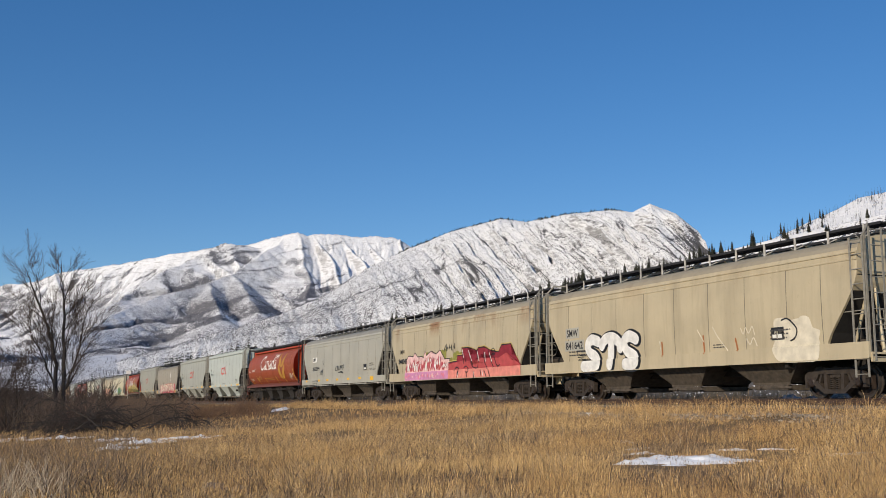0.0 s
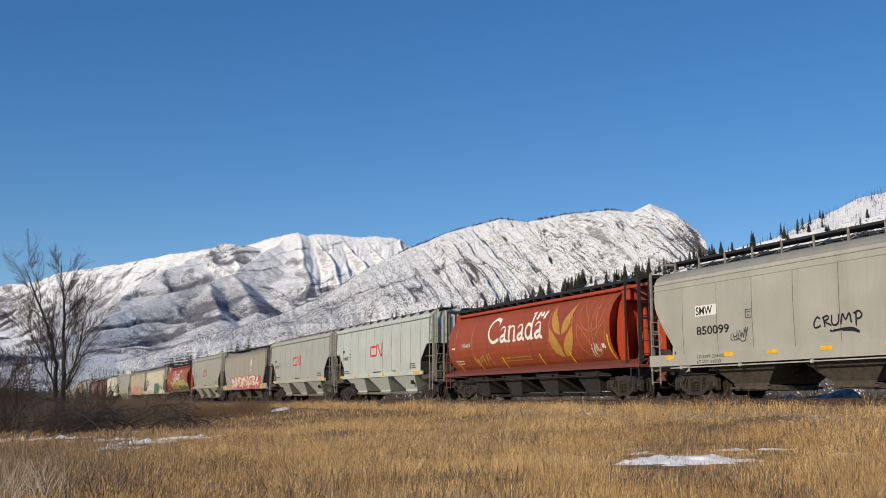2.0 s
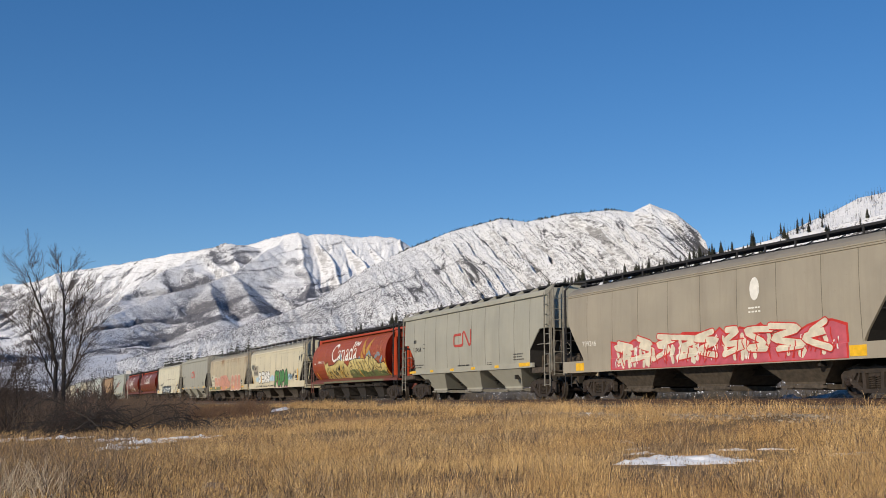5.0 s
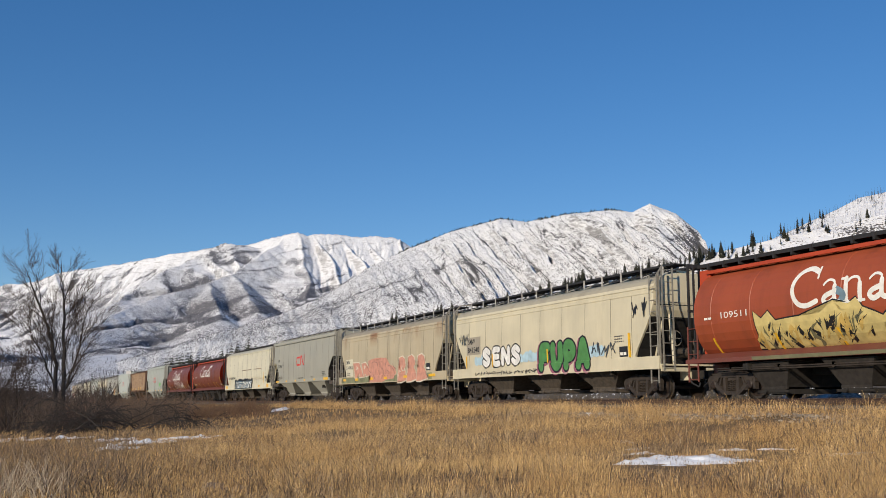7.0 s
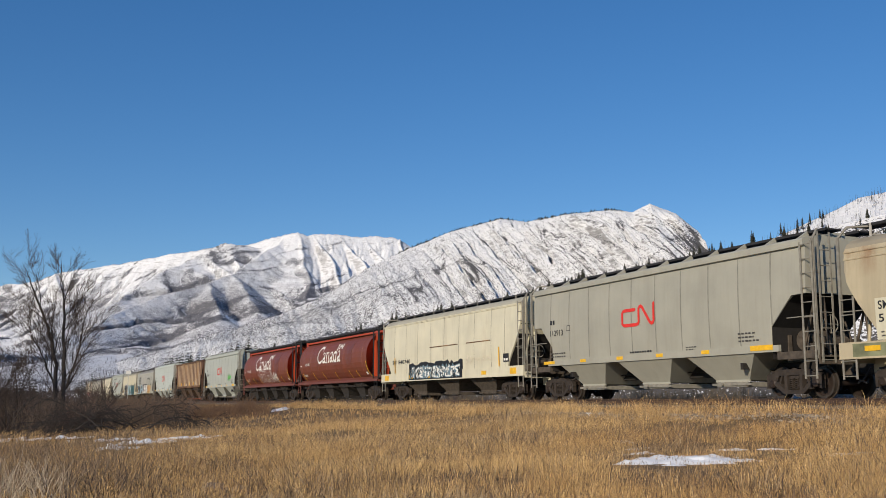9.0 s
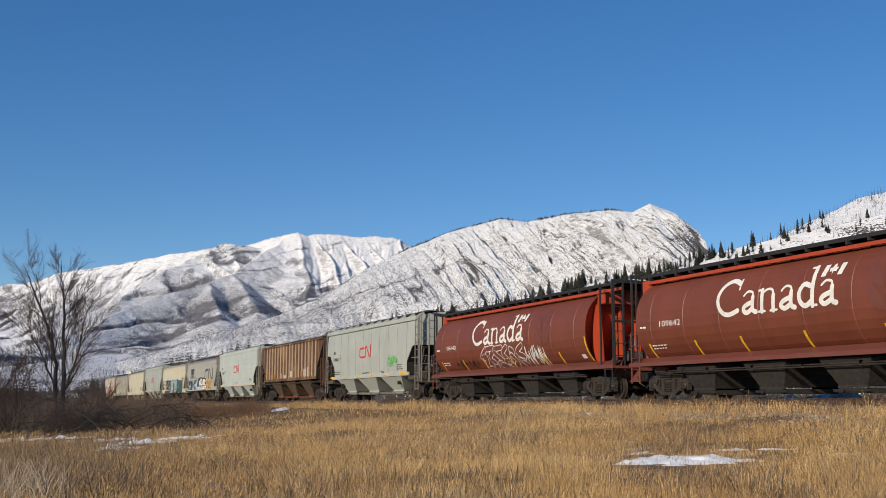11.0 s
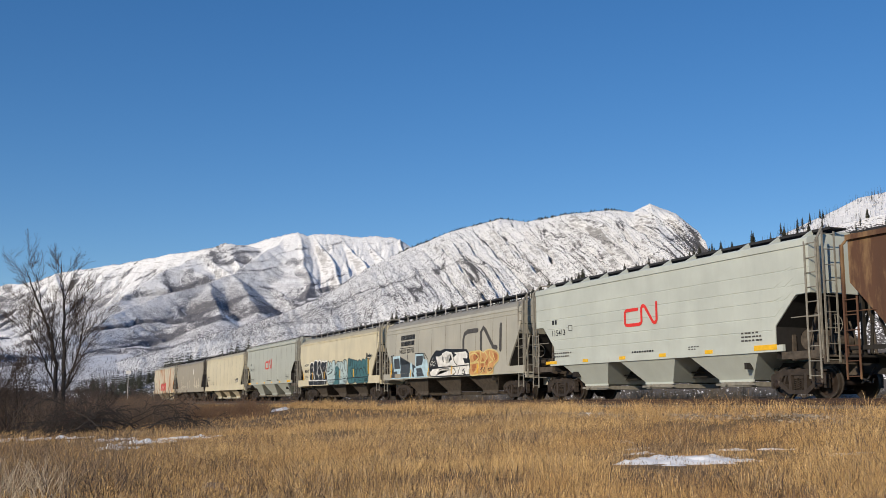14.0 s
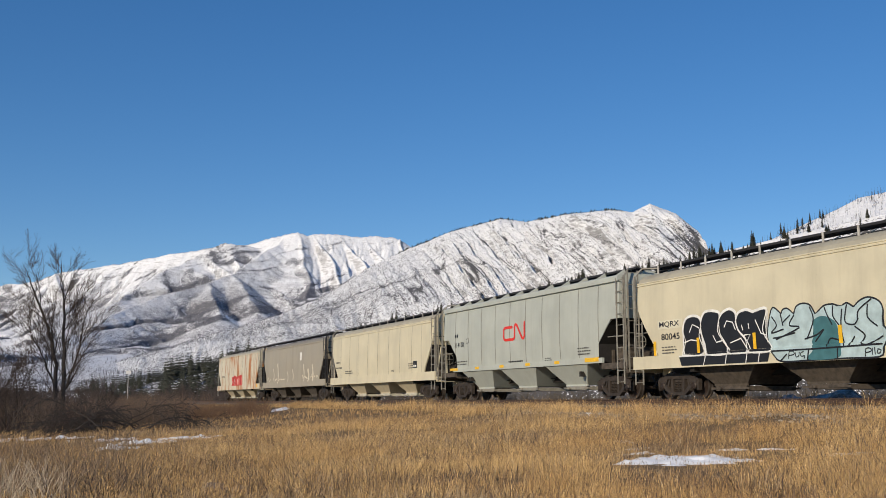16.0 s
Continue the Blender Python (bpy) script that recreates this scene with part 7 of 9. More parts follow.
def scribble(car, wide, x0, x1, z0, z1, n, ink, seed, w=0.045, layer=2):
    """A thin sprayed scrawl."""
    rnd = random.Random(seed)
    bm = bmesh.new()
    for k in range(n):
        x = x0 + (x1 - x0) * k / n
        c = (x1 - x0) / n
        pts = [(x + c * rnd.uniform(-0.1, 1.1), z0 + (z1 - z0) * (rnd.random() * 0.5 + (0.5 if j % 2 else 0))) for j in range(4)]
        ribbon(bm, curve_pts(pts, 4), w, -0.0006 * k)
    settle(bm, wide, layer, "scrawl", INKS[ink], car)


def patch(car, wide, x0, x1, z0, z1, mat, layer=0, name="stencil_patch", label=""):
    bm = bmesh.new()
    bm.faces.new([bm.verts.new(c) for c in ((x0, 0, z0), (x1, 0, z0), (x1, 0, z1), (x0, 0, z1))])
    return settle(bm, wide, layer, name, mat, car, label)


def wheat(car, wide, x0, z0, hgt, ink, solid):
    """Two-leaved ear of grain, painted on the barrel."""
    bm = bmesh.new()
    half = 0.43 * hgt
    leaves = [[(0.06, -0.02), (0.62, 0.06), (1.0, 0.30), (0.98, 0.56)], [(0.06, 0.40), (0.55, 0.48), (0.85, 0.68), (0.98, 1.0)]]
    inner = [[(0.06, -0.02), (0.12, 0.18), (0.45, 0.36), (0.98, 0.56)], [(0.06, 0.40), (0.14, 0.60), (0.45, 0.76), (0.98, 1.0)]]
    for s in (-1, 1):
        for outer, back in zip(leaves, inner):
            a = curve_pts([(x0 + s * half * u, z0 + v * hgt) for u, v in outer], 4)
            b = curve_pts([(x0 + s * half * u, z0 + v * hgt) for u, v in back], 4)
            if solid:
                for p, q, r, t in zip(a, a[1:], b[1:], b):
                    if len({p, q, r, t}) > 2:
                        bm.faces.new([bm.verts.new((c[0], 0, c[1])) for c in dict.fromkeys((p, q, r, t))])
            else:
                ribbon(bm, a, 0.045, -0.0003)
                ribbon(bm, b, 0.045, -0.0006)
        if not solid:
            ribbon(bm, [(x0 + s * 0.10 * half, z0), (x0 + s * 0.12 * half, z0 + hgt * 0.6), (x0 + s * 0.34 * half, z0 + hgt * 1.04)], 0.04, -0.0009)
    bmesh.ops.remove_doubles(bm, verts=bm.verts[:], dist=1e-5)
    return settle(bm, wide, 1, "grain_ear", ink, car)


LETTER_FORMS = {  # thick and thin pen strokes in a box one high; width in front
    "C": (0.82, [[(0.70, 0.86), (0.48, 0.97), (0.25, 0.90), (0.10, 0.66), (0.09, 0.38), (0.22, 0.12), (0.44, 0.03), (0.72, 0.12)]], [[(0.72, 0.97), (0.73, 0.70)]]),
    "a": (0.50, [[(0.36, 0.44), (0.36, 0.10), (0.46, 0.03)], [(0.34, 0.30), (0.14, 0.22), (0.08, 0.11), (0.18, 0.03), (0.34, 0.12)]], [[(0.09, 0.50), (0.20, 0.60), (0.34, 0.56), (0.36, 0.44)]]),
    "n": (0.60, [[(0.13, 0.58), (0.13, 0.02)], [(0.46, 0.42), (0.46, 0.02)]], [[(0.13, 0.46), (0.24, 0.57), (0.36, 0.59), (0.44, 0.53), (0.46, 0.40)], [(0.03, 0.585), (0.14, 0.585)], [(0.05, 0.02), (0.22, 0.02)], [(0.38, 0.02), (0.56, 0.02)]]),
    "d": (0.56, [[(0.42, 0.98), (0.42, 0.02)], [(0.36, 0.52), (0.20, 0.58), (0.08, 0.40), (0.10, 0.16), (0.24, 0.03), (0.40, 0.14)]], [[(0.30, 0.98), (0.43, 0.98)], [(0.42, 0.025), (0.53, 0.025)]]),
}


def word_and_flag(car, wide):
    """A large six-letter word in a book face, and a small flag over its end."""
    x, z0, hgt = -3.62, 2.60, 1.16
    total = sum(LETTER_FORMS[ch][0] for ch in "Canada")
    unit = 5.32 / total
    bm = bmesh.new()
    for k, ch in enumerate("Canada"):
        wd, thick, thin = LETTER_FORMS[ch]
        for i, (lines, w) in enumerate(((thick, 0.150), (thin, 0.075))):
            for q, pts in enumerate(lines):
                path = [(x + unit * u, z0 + hgt * v) for u, v in pts]
                ribbon(bm, curve_pts(path, 4) if len(path) > 2 else path, w, -0.0006 * (i * 4 + q))
        x += unit * wd
    settle(bm, wide, 1, "lettering", MAT["white"], car, "large white word on the barrel")
    bm = bmesh.new()
    for a, b in ((0.98, 1.16), (1.60, 1.78)):
        bm.faces.new([bm.verts.new(c) for c in ((a, 0, 3.42), (b, 0, 3.42), (b + 0.07, 0, 3.76), (a + 0.07, 0, 3.76))])
    leaf = [(0, -0.15), (0.03, -0.05), (0.13, -0.07), (0.10, 0.0), (0.16, 0.05), (0.07, 0.06), (0.05, 0.13), (0.0, 0.17), (-0.05, 0.13), (-0.07, 0.06), (-0.16, 0.05), (-0.10, 0.0), (-0.13, -0.07), (-0.03, -0.05)]
    bm.faces.new([bm.verts.new((1.41 + u + 0.15 * v, 0, 3.60 + v)) for u, v in leaf])
    bmesh.ops.triangulate(bm, faces=bm.faces[:])
    settle(bm, wide, 1.4, "flag", MAT["white"], car)


def yellow_slats(car, wide, xs, z0=1.45, z1=1.95, w=0.05):
    for x in xs:
        bm = bmesh.new()
        bm.faces.new([bm.verts.new(c) for c in ((x - w, 0, z0), (x + w, 0, z0), (x + w, 0, z1), (x - w, 0, z1))])
        settle(bm, wide, 7, "reflector", MAT["yellow"], car)


# ---------------------------------------------------------------- the train
GAPS = [-20.5, -38.68, -56.78, -74.99, -92.82, -112.13, -129.48, -148.38, -165.84, -184.23, -203.44, -222.0, -239.98, -258.45, -276.51, -295.27, -314.34,
        -332.9, -350.92, -369.83, -387.9, -405.31, -424.74, -443.7, -462.36]
SHIFT = {1: 0.33, 2: 0.0, 3: -0.3, 4: -0.6, 5: -0.7, 6: -0.1, 7: -0.15, 8: -0.3, 9: -0.5, 10: -0.65, 11: -0.25, 12: -0.15, 13: 0.0, 14: -0.45, 15: -0.6, 16: -0.65, 17: -0.15,
         18: -0.3, 19: 0.1, 20: 0.2, 21: 0.0, 22: 0.1, 23: 0.0, 24: -0.2}
cars = []


def start_car(k, label):
    car = tagged(new("hopper_car"), label, "rail car", group="freight train")
    cars.append((car, (GAPS[k - 1] - 0.75 + GAPS[k] + 0.15) / 2 + SHIFT[k]))
    return car


def small_print(car, wide, left, right, seed, ink="ink"):
    bars(car, wide, left + 0.1, left + 1.7, 1.72, 1.98, 9, ink, 2, seed=seed)
    bars(car, wide, right - 2.9, right - 1.9, 1.75, 2.1, 6, ink, 3, seed=seed + 1)
    bars(car, wide, right - 5.6, right - 5.0, 1.62, 1.78, 4, ink, 2, seed=seed + 2)


def white_box(car, wide, x, z):
    patch(car, wide, x, x + 0.55, z, z + 0.38, MAT["ink"], 1, "consolidated_stencil")
    bars(car, wide, x + 0.05, x + 0.5, z + 0.06, z + 0.32, 2, "white", 1, layer=2, seed=5)


def build_train():
    # tan car with the fat white three-letter piece
    car = start_car(1, "tan covered hopper car with white spray-painted letters")
    w = smooth_hopper(car, MAT["tan"], 8.5)
    patch(car, w, -7.05, -6.0, 2.42, 2.84, MAT["grey"], 0)
    patch(car, w, -7.12, -5.65, 1.92, 2.34, MAT["grey"], 0)
    lettering(car, w, "SMW", -6.95, -6.10, 2.48, 2.78)
    lettering(car, w, "841642", -7.05, -5.75, 1.98, 2.28)
    bars(car, w, -5.85, -5.3, 1.35, 2.0, 3, "faded", 4, seed=3)
    word = [[(-4.59, 2.19), (-5.07, 2.29), (-5.37, 2.08), (-5.22, 1.79), (-4.81, 1.62), (-4.7, 1.33), (-5.2, 1.11), (-5.7, 1.17)], [(-4.35, 2.03), (-4.1, 2.25), (-3.59, 2.29), (-3.18, 2.1), (-3.11, 1.89)], [(-3.67, 2.25), (-3.73, 1.72), (-3.83, 1.2)], [(-2.07, 2.16), (-2.5, 2.29), (-2.84, 2.08), (-2.67, 1.76), (-2.17, 1.53), (-2.19, 1.21), (-2.78, 1.08)]]
    word = [[(x, max(z, 1.28)) for x, z in p] for p in word]
    lines_on(car, w, [[(x + 0.07, z - 0.01) for x, z in p] for p in word], 0.56, "black", 1)
    lines_on(car, w, word, 0.42, "white", 3)
    blob(car, w, [(5.2, 1.76), (5.18, 2.27), (5.43, 2.37), (5.79, 2.31), (6.01, 2.13), (6.32, 2.35), (6.64, 2.3), (6.79, 1.99), (7.05, 1.9), (6.99, 1.66), (7.02, 1.42), (6.9, 1.06), (6.28, 1.03), (5.46, 1.06), (5.16, 1.26), (5.08, 1.51)], "faded_white", 1)
    lines_on(car, w, [[(5.52, 2.29), (5.74, 2.33), (5.94, 2.21), (6.14, 1.99), (6.05, 1.75), (5.86, 1.67)]], 0.05, "black", 2)
    lines_on(car, w, [[(3.69, 2.16), (3.79, 1.98), (3.91, 2.18), (4.05, 2), (4.22, 2.2), (4.31, 1.95)], [(3.94, 1.83), (4.08, 1.65), (4.25, 1.85), (4.39, 1.6)], [(2.32, 2.29), (2.58, 1.94), (3, 1.52)], [(-0.62, 1.98), (-0.57, 1.69)], [(1.52, 2.25), (1.82, 1.86)]], 0.04, "faded_white", 1)
    lines_on(car, w, [[(-6.19, 1.9), (-6.11, 1.71)], [(-6.19, 1.9), (-5.55, 1.89)], [(-5.98, 1.71), (-5.6, 1.74)], [(-6.16, 1.65), (-5.69, 1.65), (-6.12, 1.54), (-5.52, 1.54)]], 0.035, "black", 2, False)
    lines_on(car, w, [[(1.81, 2.04), (1.83, 1.49)], [(3.41, 1.86), (3.49, 1.5)], [(-0.49, 1.94), (-0.48, 1.49)]], 0.07, "rust", 1, False, "rust_run")
    white_box(car, w, 5.05, 1.72)
    small_print(car, w, -6.9, 7.9, 1, "faded")
    # tan rust-stained car with pink and red pieces
    car = start_car(2, "rust-stained tan hopper car with pink and red graffiti")
    w = smooth_hopper(car, MAT["tan_rusty"], 8.55)
    lettering(car, w, "SMW", -7.15, -6.45, 2.58, 2.80)
    lettering(car, w, "840043", -7.35, -6.05, 2.02, 2.30, layer=5)
    for i, (x, z) in enumerate([(-3.98, 2.29), (-3.02, 2.39), (-0.95, 2.34), (-1.46, 2.43), (-0.15, 1.94), (0.52, 2.16), (0.96, 2.27), (2.56, 1.99), (4.4, 2.03), (4.9, 2.1)]):
        throw_up(car, w, x - 0.3, x + 0.3, z - 0.25, z + 0.16 + 0.06 * (i % 3), 2, "olive", "olive", 31 + i, thick=0.7, layer=0)
    crest = [(-6.38, 1.66), (-6.15, 1.85), (-6.21, 2.12), (-5.84, 2.41), (-5.35, 2.08), (-5.2, 2.29), (-4.91, 2.55), (-4.45, 2.28), (-3.85, 2.33), (-3.74, 2.05), (-3.45, 2.61), (-3.27, 2.33), (-3.02, 2.43), (-2.64, 2.55), (-2.47, 2.35), (-2.05, 2.32), (-1.45, 2.56), (-1.24, 2.27), (-0.83, 2.06), (-0.25, 2.07), (-0.48, 1.87), (-0.22, 1.71), (-0.38, 1.4)]
    blob(car, w, crest + [(crest[-1][0], 1.50), (crest[0][0], 1.50)], "black", 1, 0.05, False, "spray_outline")
    blob(car, w, crest + [(crest[-1][0], 1.50), (crest[0][0], 1.50)], "blush", 2, 0.0, False)
    top = sorted(crest)
    slashes(car, w, crest[0][0] + 0.15, crest[-1][0] - 0.15, top, 1.50, 42, ("rose", "brick", "rose", "white"), 5, 3)
    patch(car, w, crest[0][0], crest[-1][0], 1.07, 1.50, INKS["lilac"], 2, "spray_band")
    slashes(car, w, crest[0][0] + 0.15, crest[-1][0] - 0.15, [(-9, 1.56), (9, 1.56)], 1.10, 24, ("blush", "pink"), 6, 3)
    mass = [(x, max(z, 1.5)) for x, z in [(-0.41, 1.37), (-0.37, 1.86), (0.65, 1.89), (0.75, 2.19), (1.3, 2.17), (1.27, 2.52), (2.04, 2.51), (2.36, 2.04), (2.35, 1.86), (2.83, 1.86), (3.04, 2.31), (3.18, 2.45), (3.81, 2.46), (3.82, 2.32), (4.32, 2.3), (4.55, 1.89), (5.35, 2.16), (5.65, 2.47), (6.55, 2.47), (6.59, 1.99), (6.72, 1.79), (7.12, 1.83), (7.14, 1.59), (7.48, 1.42)]]
    pale = [(x, max(z, 1.505)) for x, z in [(-0.41, 1.37), (-0.35, 1.79), (0.75, 1.8), (1.43, 1.93), (2.09, 1.89), (2.36, 1.71), (2.86, 1.71), (3.19, 1.98), (3.67, 1.98), (4.08, 1.95), (4.52, 1.71), (5.34, 1.92), (6.12, 2.12), (6.65, 1.73), (7.48, 1.4)]]
    blob(car, w, mass, "gold", 1, 0.10, False, "spray_halo")
    blob(car, w, mass, "black", 2, 0.055, False, "spray_outline")
    blob(car, w, mass, "crimson", 3, 0.0, False)
    blob(car, w, pale, "brick", 4, 0.0, False)
    patch(car, w, mass[0][0], mass[-1][0], 1.07, 1.50, INKS["salmon"], 3, "spray_band")
    lines_on(car, w, [[(1.32, 2.48), (1.42, 2.13), (1.51, 1.76)], [(2.04, 2.47), (2.33, 1.96), (2.54, 1.67)], [(1.64, 2.13), (1.71, 1.88)], [(3.04, 2.28), (3.18, 1.82)], [(3.82, 2.29), (3.84, 1.78), (4.17, 1.45)], [(4.31, 2.26), (4.58, 1.74), (4.78, 1.5)], [(2.32, 1.84), (2.49, 1.6), (2.98, 1.51), (3.12, 1.67)], [(0.39, 1.47), (0.61, 1.63), (0.91, 1.52), (0.74, 1.32)], [(1.48, 1.56), (1.79, 1.64), (2.06, 1.43), (1.82, 1.31)], [(0.7, 1.11), (0.82, 1.35)], [(1.78, 1.37), (1.9, 1.11)], [(2.63, 1.37), (2.68, 1.04)], [(3.41, 1.4), (3.52, 1.11)], [(3.83, 1.38), (4.06, 1.09)], [(4.25, 1.42), (4.43, 1.1)], [(4.89, 1.95), (5.15, 1.55), (5.44, 1.6)]], 0.055, "black", 5)
    lines_on(car, w, [[(1.39, 2.44), (1.49, 2.09)], [(2.11, 2.38), (2.42, 1.9)], [(3.1, 2.28), (3.25, 1.85)], [(3.9, 2.22), (3.95, 1.81)], [(4.39, 2.18), (4.64, 1.76)], [(2.72, 1.33), (2.77, 1.07)], [(3.62, 1.39), (3.73, 1.13)], [(0.89, 1.35), (0.83, 1.14)]], 0.05, "white", 6)
    scribble(car, w, -0.9, 0.4, 2.45, 2.85, 5, "black", 4, 0.035)
    lines_on(car, w, [[(4.56, 2.26), (4.73, 2.37), (4.92, 2.32), (4.99, 2.17), (4.82, 2.06), (4.59, 2.11), (4.56, 2.26)], [(4.64, 2.22), (4.75, 2.12), (4.92, 2.23)]], 0.04, "black", 4)
    # grey car
    car = start_car(3, "grey covered hopper car with thin black scrawl")
    w = smooth_hopper(car, MAT["grey"], 8.5, post=MAT["steel"], foot=1.13)
    patch(car, w, -6.15, -5.05, 2.70, 3.05, MAT["white"], 0)
    lettering(car, w, "SMW", -6.10, -5.25, 2.74, 3.01, layer=1)
    lettering(car, w, "850099", -6.1, -4.45, 2.08, 2.36)
    lines_on(car, w, [[(-0.5, 2.23), (-0.61, 2.27), (-0.73, 2.12), (-0.7, 1.98), (-0.5, 2.02)], [(-0.36, 2.25), (-0.32, 2)], [(-0.39, 2.24), (-0.21, 2.29), (-0.18, 2.2), (-0.33, 2.14), (-0.09, 2.02)], [(-0.04, 2.28), (-0.05, 2.07), (0.06, 2.01), (0.19, 2.08), (0.22, 2.28)], [(0.29, 2.05), (0.36, 2.31), (0.46, 2.14), (0.61, 2.31), (0.66, 2.06)], [(0.85, 2.32), (0.83, 1.96)], [(0.78, 2.29), (0.96, 2.34), (1.05, 2.23), (0.98, 2.15), (0.85, 2.13)]], 0.05, "black", 2)
    lines_on(car, w, [[(-0, 1.86), (0.34, 1.89), (0.68, 1.89), (0.92, 1.79)], [(0.34, 1.86), (0.68, 1.84), (0.9, 1.78)], [(-0.12, 1.87), (-0.07, 1.85)]], 0.06, "black", 2)
    lines_on(car, w, [[(-4.35, 2), (-4.38, 1.87), (-4.29, 1.82)], [(-4.26, 2.04), (-4.2, 1.83)], [(-4.07, 2.1), (-4.09, 1.84)], [(-4.26, 1.92), (-4.06, 1.96)], [(-4.01, 2.04), (-3.98, 1.83)], [(-3.94, 2.12), (-3.89, 1.89), (-3.84, 2.06), (-3.76, 1.91), (-3.72, 2.15)], [(-3.78, 1.88), (-3.7, 2.12), (-3.63, 1.94)], [(-3.65, 2.19), (-3.62, 2.04), (-3.55, 2.18)], [(-3.62, 2.04), (-3.68, 1.85)], [(-4.16, 1.82), (-3.98, 1.86), (-3.85, 1.77), (-3.68, 1.8)]], 0.03, "slate", 2)
    lines_on(car, w, [[(-3.62, 2.74), (-3.36, 2.74), (-3.38, 2.49), (-3.63, 2.49), (-3.62, 2.74)], [(-3.56, 2.66), (-3.43, 2.66)], [(-3.54, 2.56), (-3.46, 2.56)]], 0.025, "slate", 2, False, "stencil_box")
    bm = bmesh.new()
    tube(bm, (-7.6, -1.61, 1.04), (8.2, -1.61, 1.05), 0.022)
    for x in (-7.0, -4.0, -0.9, 2.2, 5.3, 7.6):
        box(bm, x - 0.04, x + 0.04, -1.64, -1.57, 1.0, 1.14)
    part("train_line_pipe", bm, MAT["galv"], car)
    white_box(car, w, 4.98, 1.86)
    lettering(car, w, "CU FT 5250", 6.1, 7.1, 1.85, 1.97, layer=1, bold=0.0)
    bars(car, w, 6.1, 7.0, 2.12, 2.35, 6, "faded", 2, seed=3)
    lettering(car, w, "LD LMT 224100", -6.1, -4.7, 1.32, 1.42, bold=0.0)
    lettering(car, w, "LT WT 81800", -6.1, -4.9, 1.15, 1.25, bold=0.0)
    dashes(car, [-7.6, -4.5, -2.5, -0.3, 2.0, 4.3], 1.33, 1.46, 1.63, w=0.22)
    dashes(car, [6.55], 1.22, 1.46, 1.63, w=0.28)
    # orange-red cylindrical car with gold wheat
    car = start_car(4, "orange-red cylindrical hopper car with gold wheat ears")
    w = cylinder_hopper(car, MAT["red"], 8.75)
    word_and_flag(car, w)
    wheat(car, w, 3.25, 1.75, 2.2, MAT["gold"], True)
    wheat(car, w, 5.55, 1.70, 2.35, MAT["ear_line"], False)
    lettering(car, w, "109487", -6.6, -5.5, 2.52, 2.72, "white", 0.0)
    bars(car, w, -7.7, -7.3, 2.5, 2.68, 2, "white", seed=2)
    bars(car, w, -7.5, -6.4, 1.75, 2.0, 6, "white", 2, seed=6)
    yellow_slats(car, w, [-7.2, -4.9, -2.3, 1.2, 3.7])
    yellow_slats(car, w, [6.75], 1.5, 2.45)
    scribble(car, w, -5.3, -3.4, 1.6, 2.2, 5, "gold", 3, 0.03)
    scribble(car, w, 5.4, 6.1, 1.6, 2.2, 5, "faded_white", 13, 0.025)
    bars(car, w, -2.6, 0.6, 1.72, 1.98, 14, "gold", 2, seed=8)
    patch(car, w, 6.2, 6.45, 1.95, 2.12, MAT["white"], 1)
    # pale grey ribbed cars
    def pale_car(k, mat, number, label, lines=(), ribs=True, ink="ink", extra=0.0, logo="logo"):
        car = start_car(k, label)
        w = ribbed_hopper(car, mat, 8.15, ribs=ribs, lines=lines)
        emblem(car, w, -1.40, 0.74, 2.60, 3.44, logo)
        bars(car, w, -6.76, -6.32, 3.08, 3.50, 2, ink, seed=4)
        lettering(car, w, number, -6.76, -5.72, 2.60, 2.84, ink, 0.01)
        bars(car, w, -0.95, 0.45, 1.66, 1.80, 9, ink, seed=k)
        small_print(car, w, -6.9, 8.0, k * 7, "faded")
        patch(car, w, -5.45, -5.15, 2.75, 2.98, MAT["faded"], 0, "inspection_stencil")
        patch(car, w, -5.42, -5.18, 2.78, 2.95, mat, 1, "inspection_stencil")
        dashes(car, [-4.15, -1.55, 0.95, 3.5], 1.45, 1.57, 1.602, w=0.2)
        dashes(car, [-6.85], 1.45, 1.57, 1.602, w=0.45)
        dashes(car, [6.2], 1.44, 1.60, 1.602, w=0.5)
        return car, w
    pale_car(5, MAT["cn_new"], "114620", "clean pale grey hopper car with red line emblem")
    pale_car(6, MAT["cn_mid"], "114559", "dull grey ribbed hopper car with red line emblem")
    # taupe car with red and white piece
    car = start_car(7, "taupe covered hopper car with red and white graffiti")
    w = smooth_hopper(car, MAT["taupe"], 8.4, ribs=True, beads=(4.05, 4.12, 4.16), post=MAT["black"])
    wild_style(car, w, -5.1, 6.6, 1.1, 2.25, 12, "rose", "red", "faded_white", None, 21, jag=0.3)
    throw_up(car, w, -4.9, 6.2, 1.35, 2.2, 9, "faded_white", "red", 22, thick=0.22, layer=3)
    bm = bmesh.new()
    bm.faces.new([bm.verts.new((2.95 + 0.22 * math.cos(a), 0, 3.35 + 0.36 * math.sin(a))) for a in (math.tau * i / 16 for i in range(16))])
    settle(bm, w, 1, "round_emblem", MAT["white"], car)
    bars(car, w, 2.65, 3.25, 2.62, 2.86, 4, "white", 2, seed=4)
    lettering(car, w, "799246", -7.2, -6.2, 2.05, 2.25, "white", 0.0)
    dashes(car, [-7.4, 7.0], 1.12, 1.42, 1.63, w=0.3)
    # older grey car
    pale_car(8, MAT["cn_dull"], "113454", "grey ribbed hopper car with faded red emblem", logo="logo_dull")
    # red cylindrical car with the gold and green piece
    car = start_car(9, "red cylindrical hopper car with gold and green graffiti")
    w = cylinder_hopper(car, MAT["red"], 8.75)
    word_and_flag(car, w)
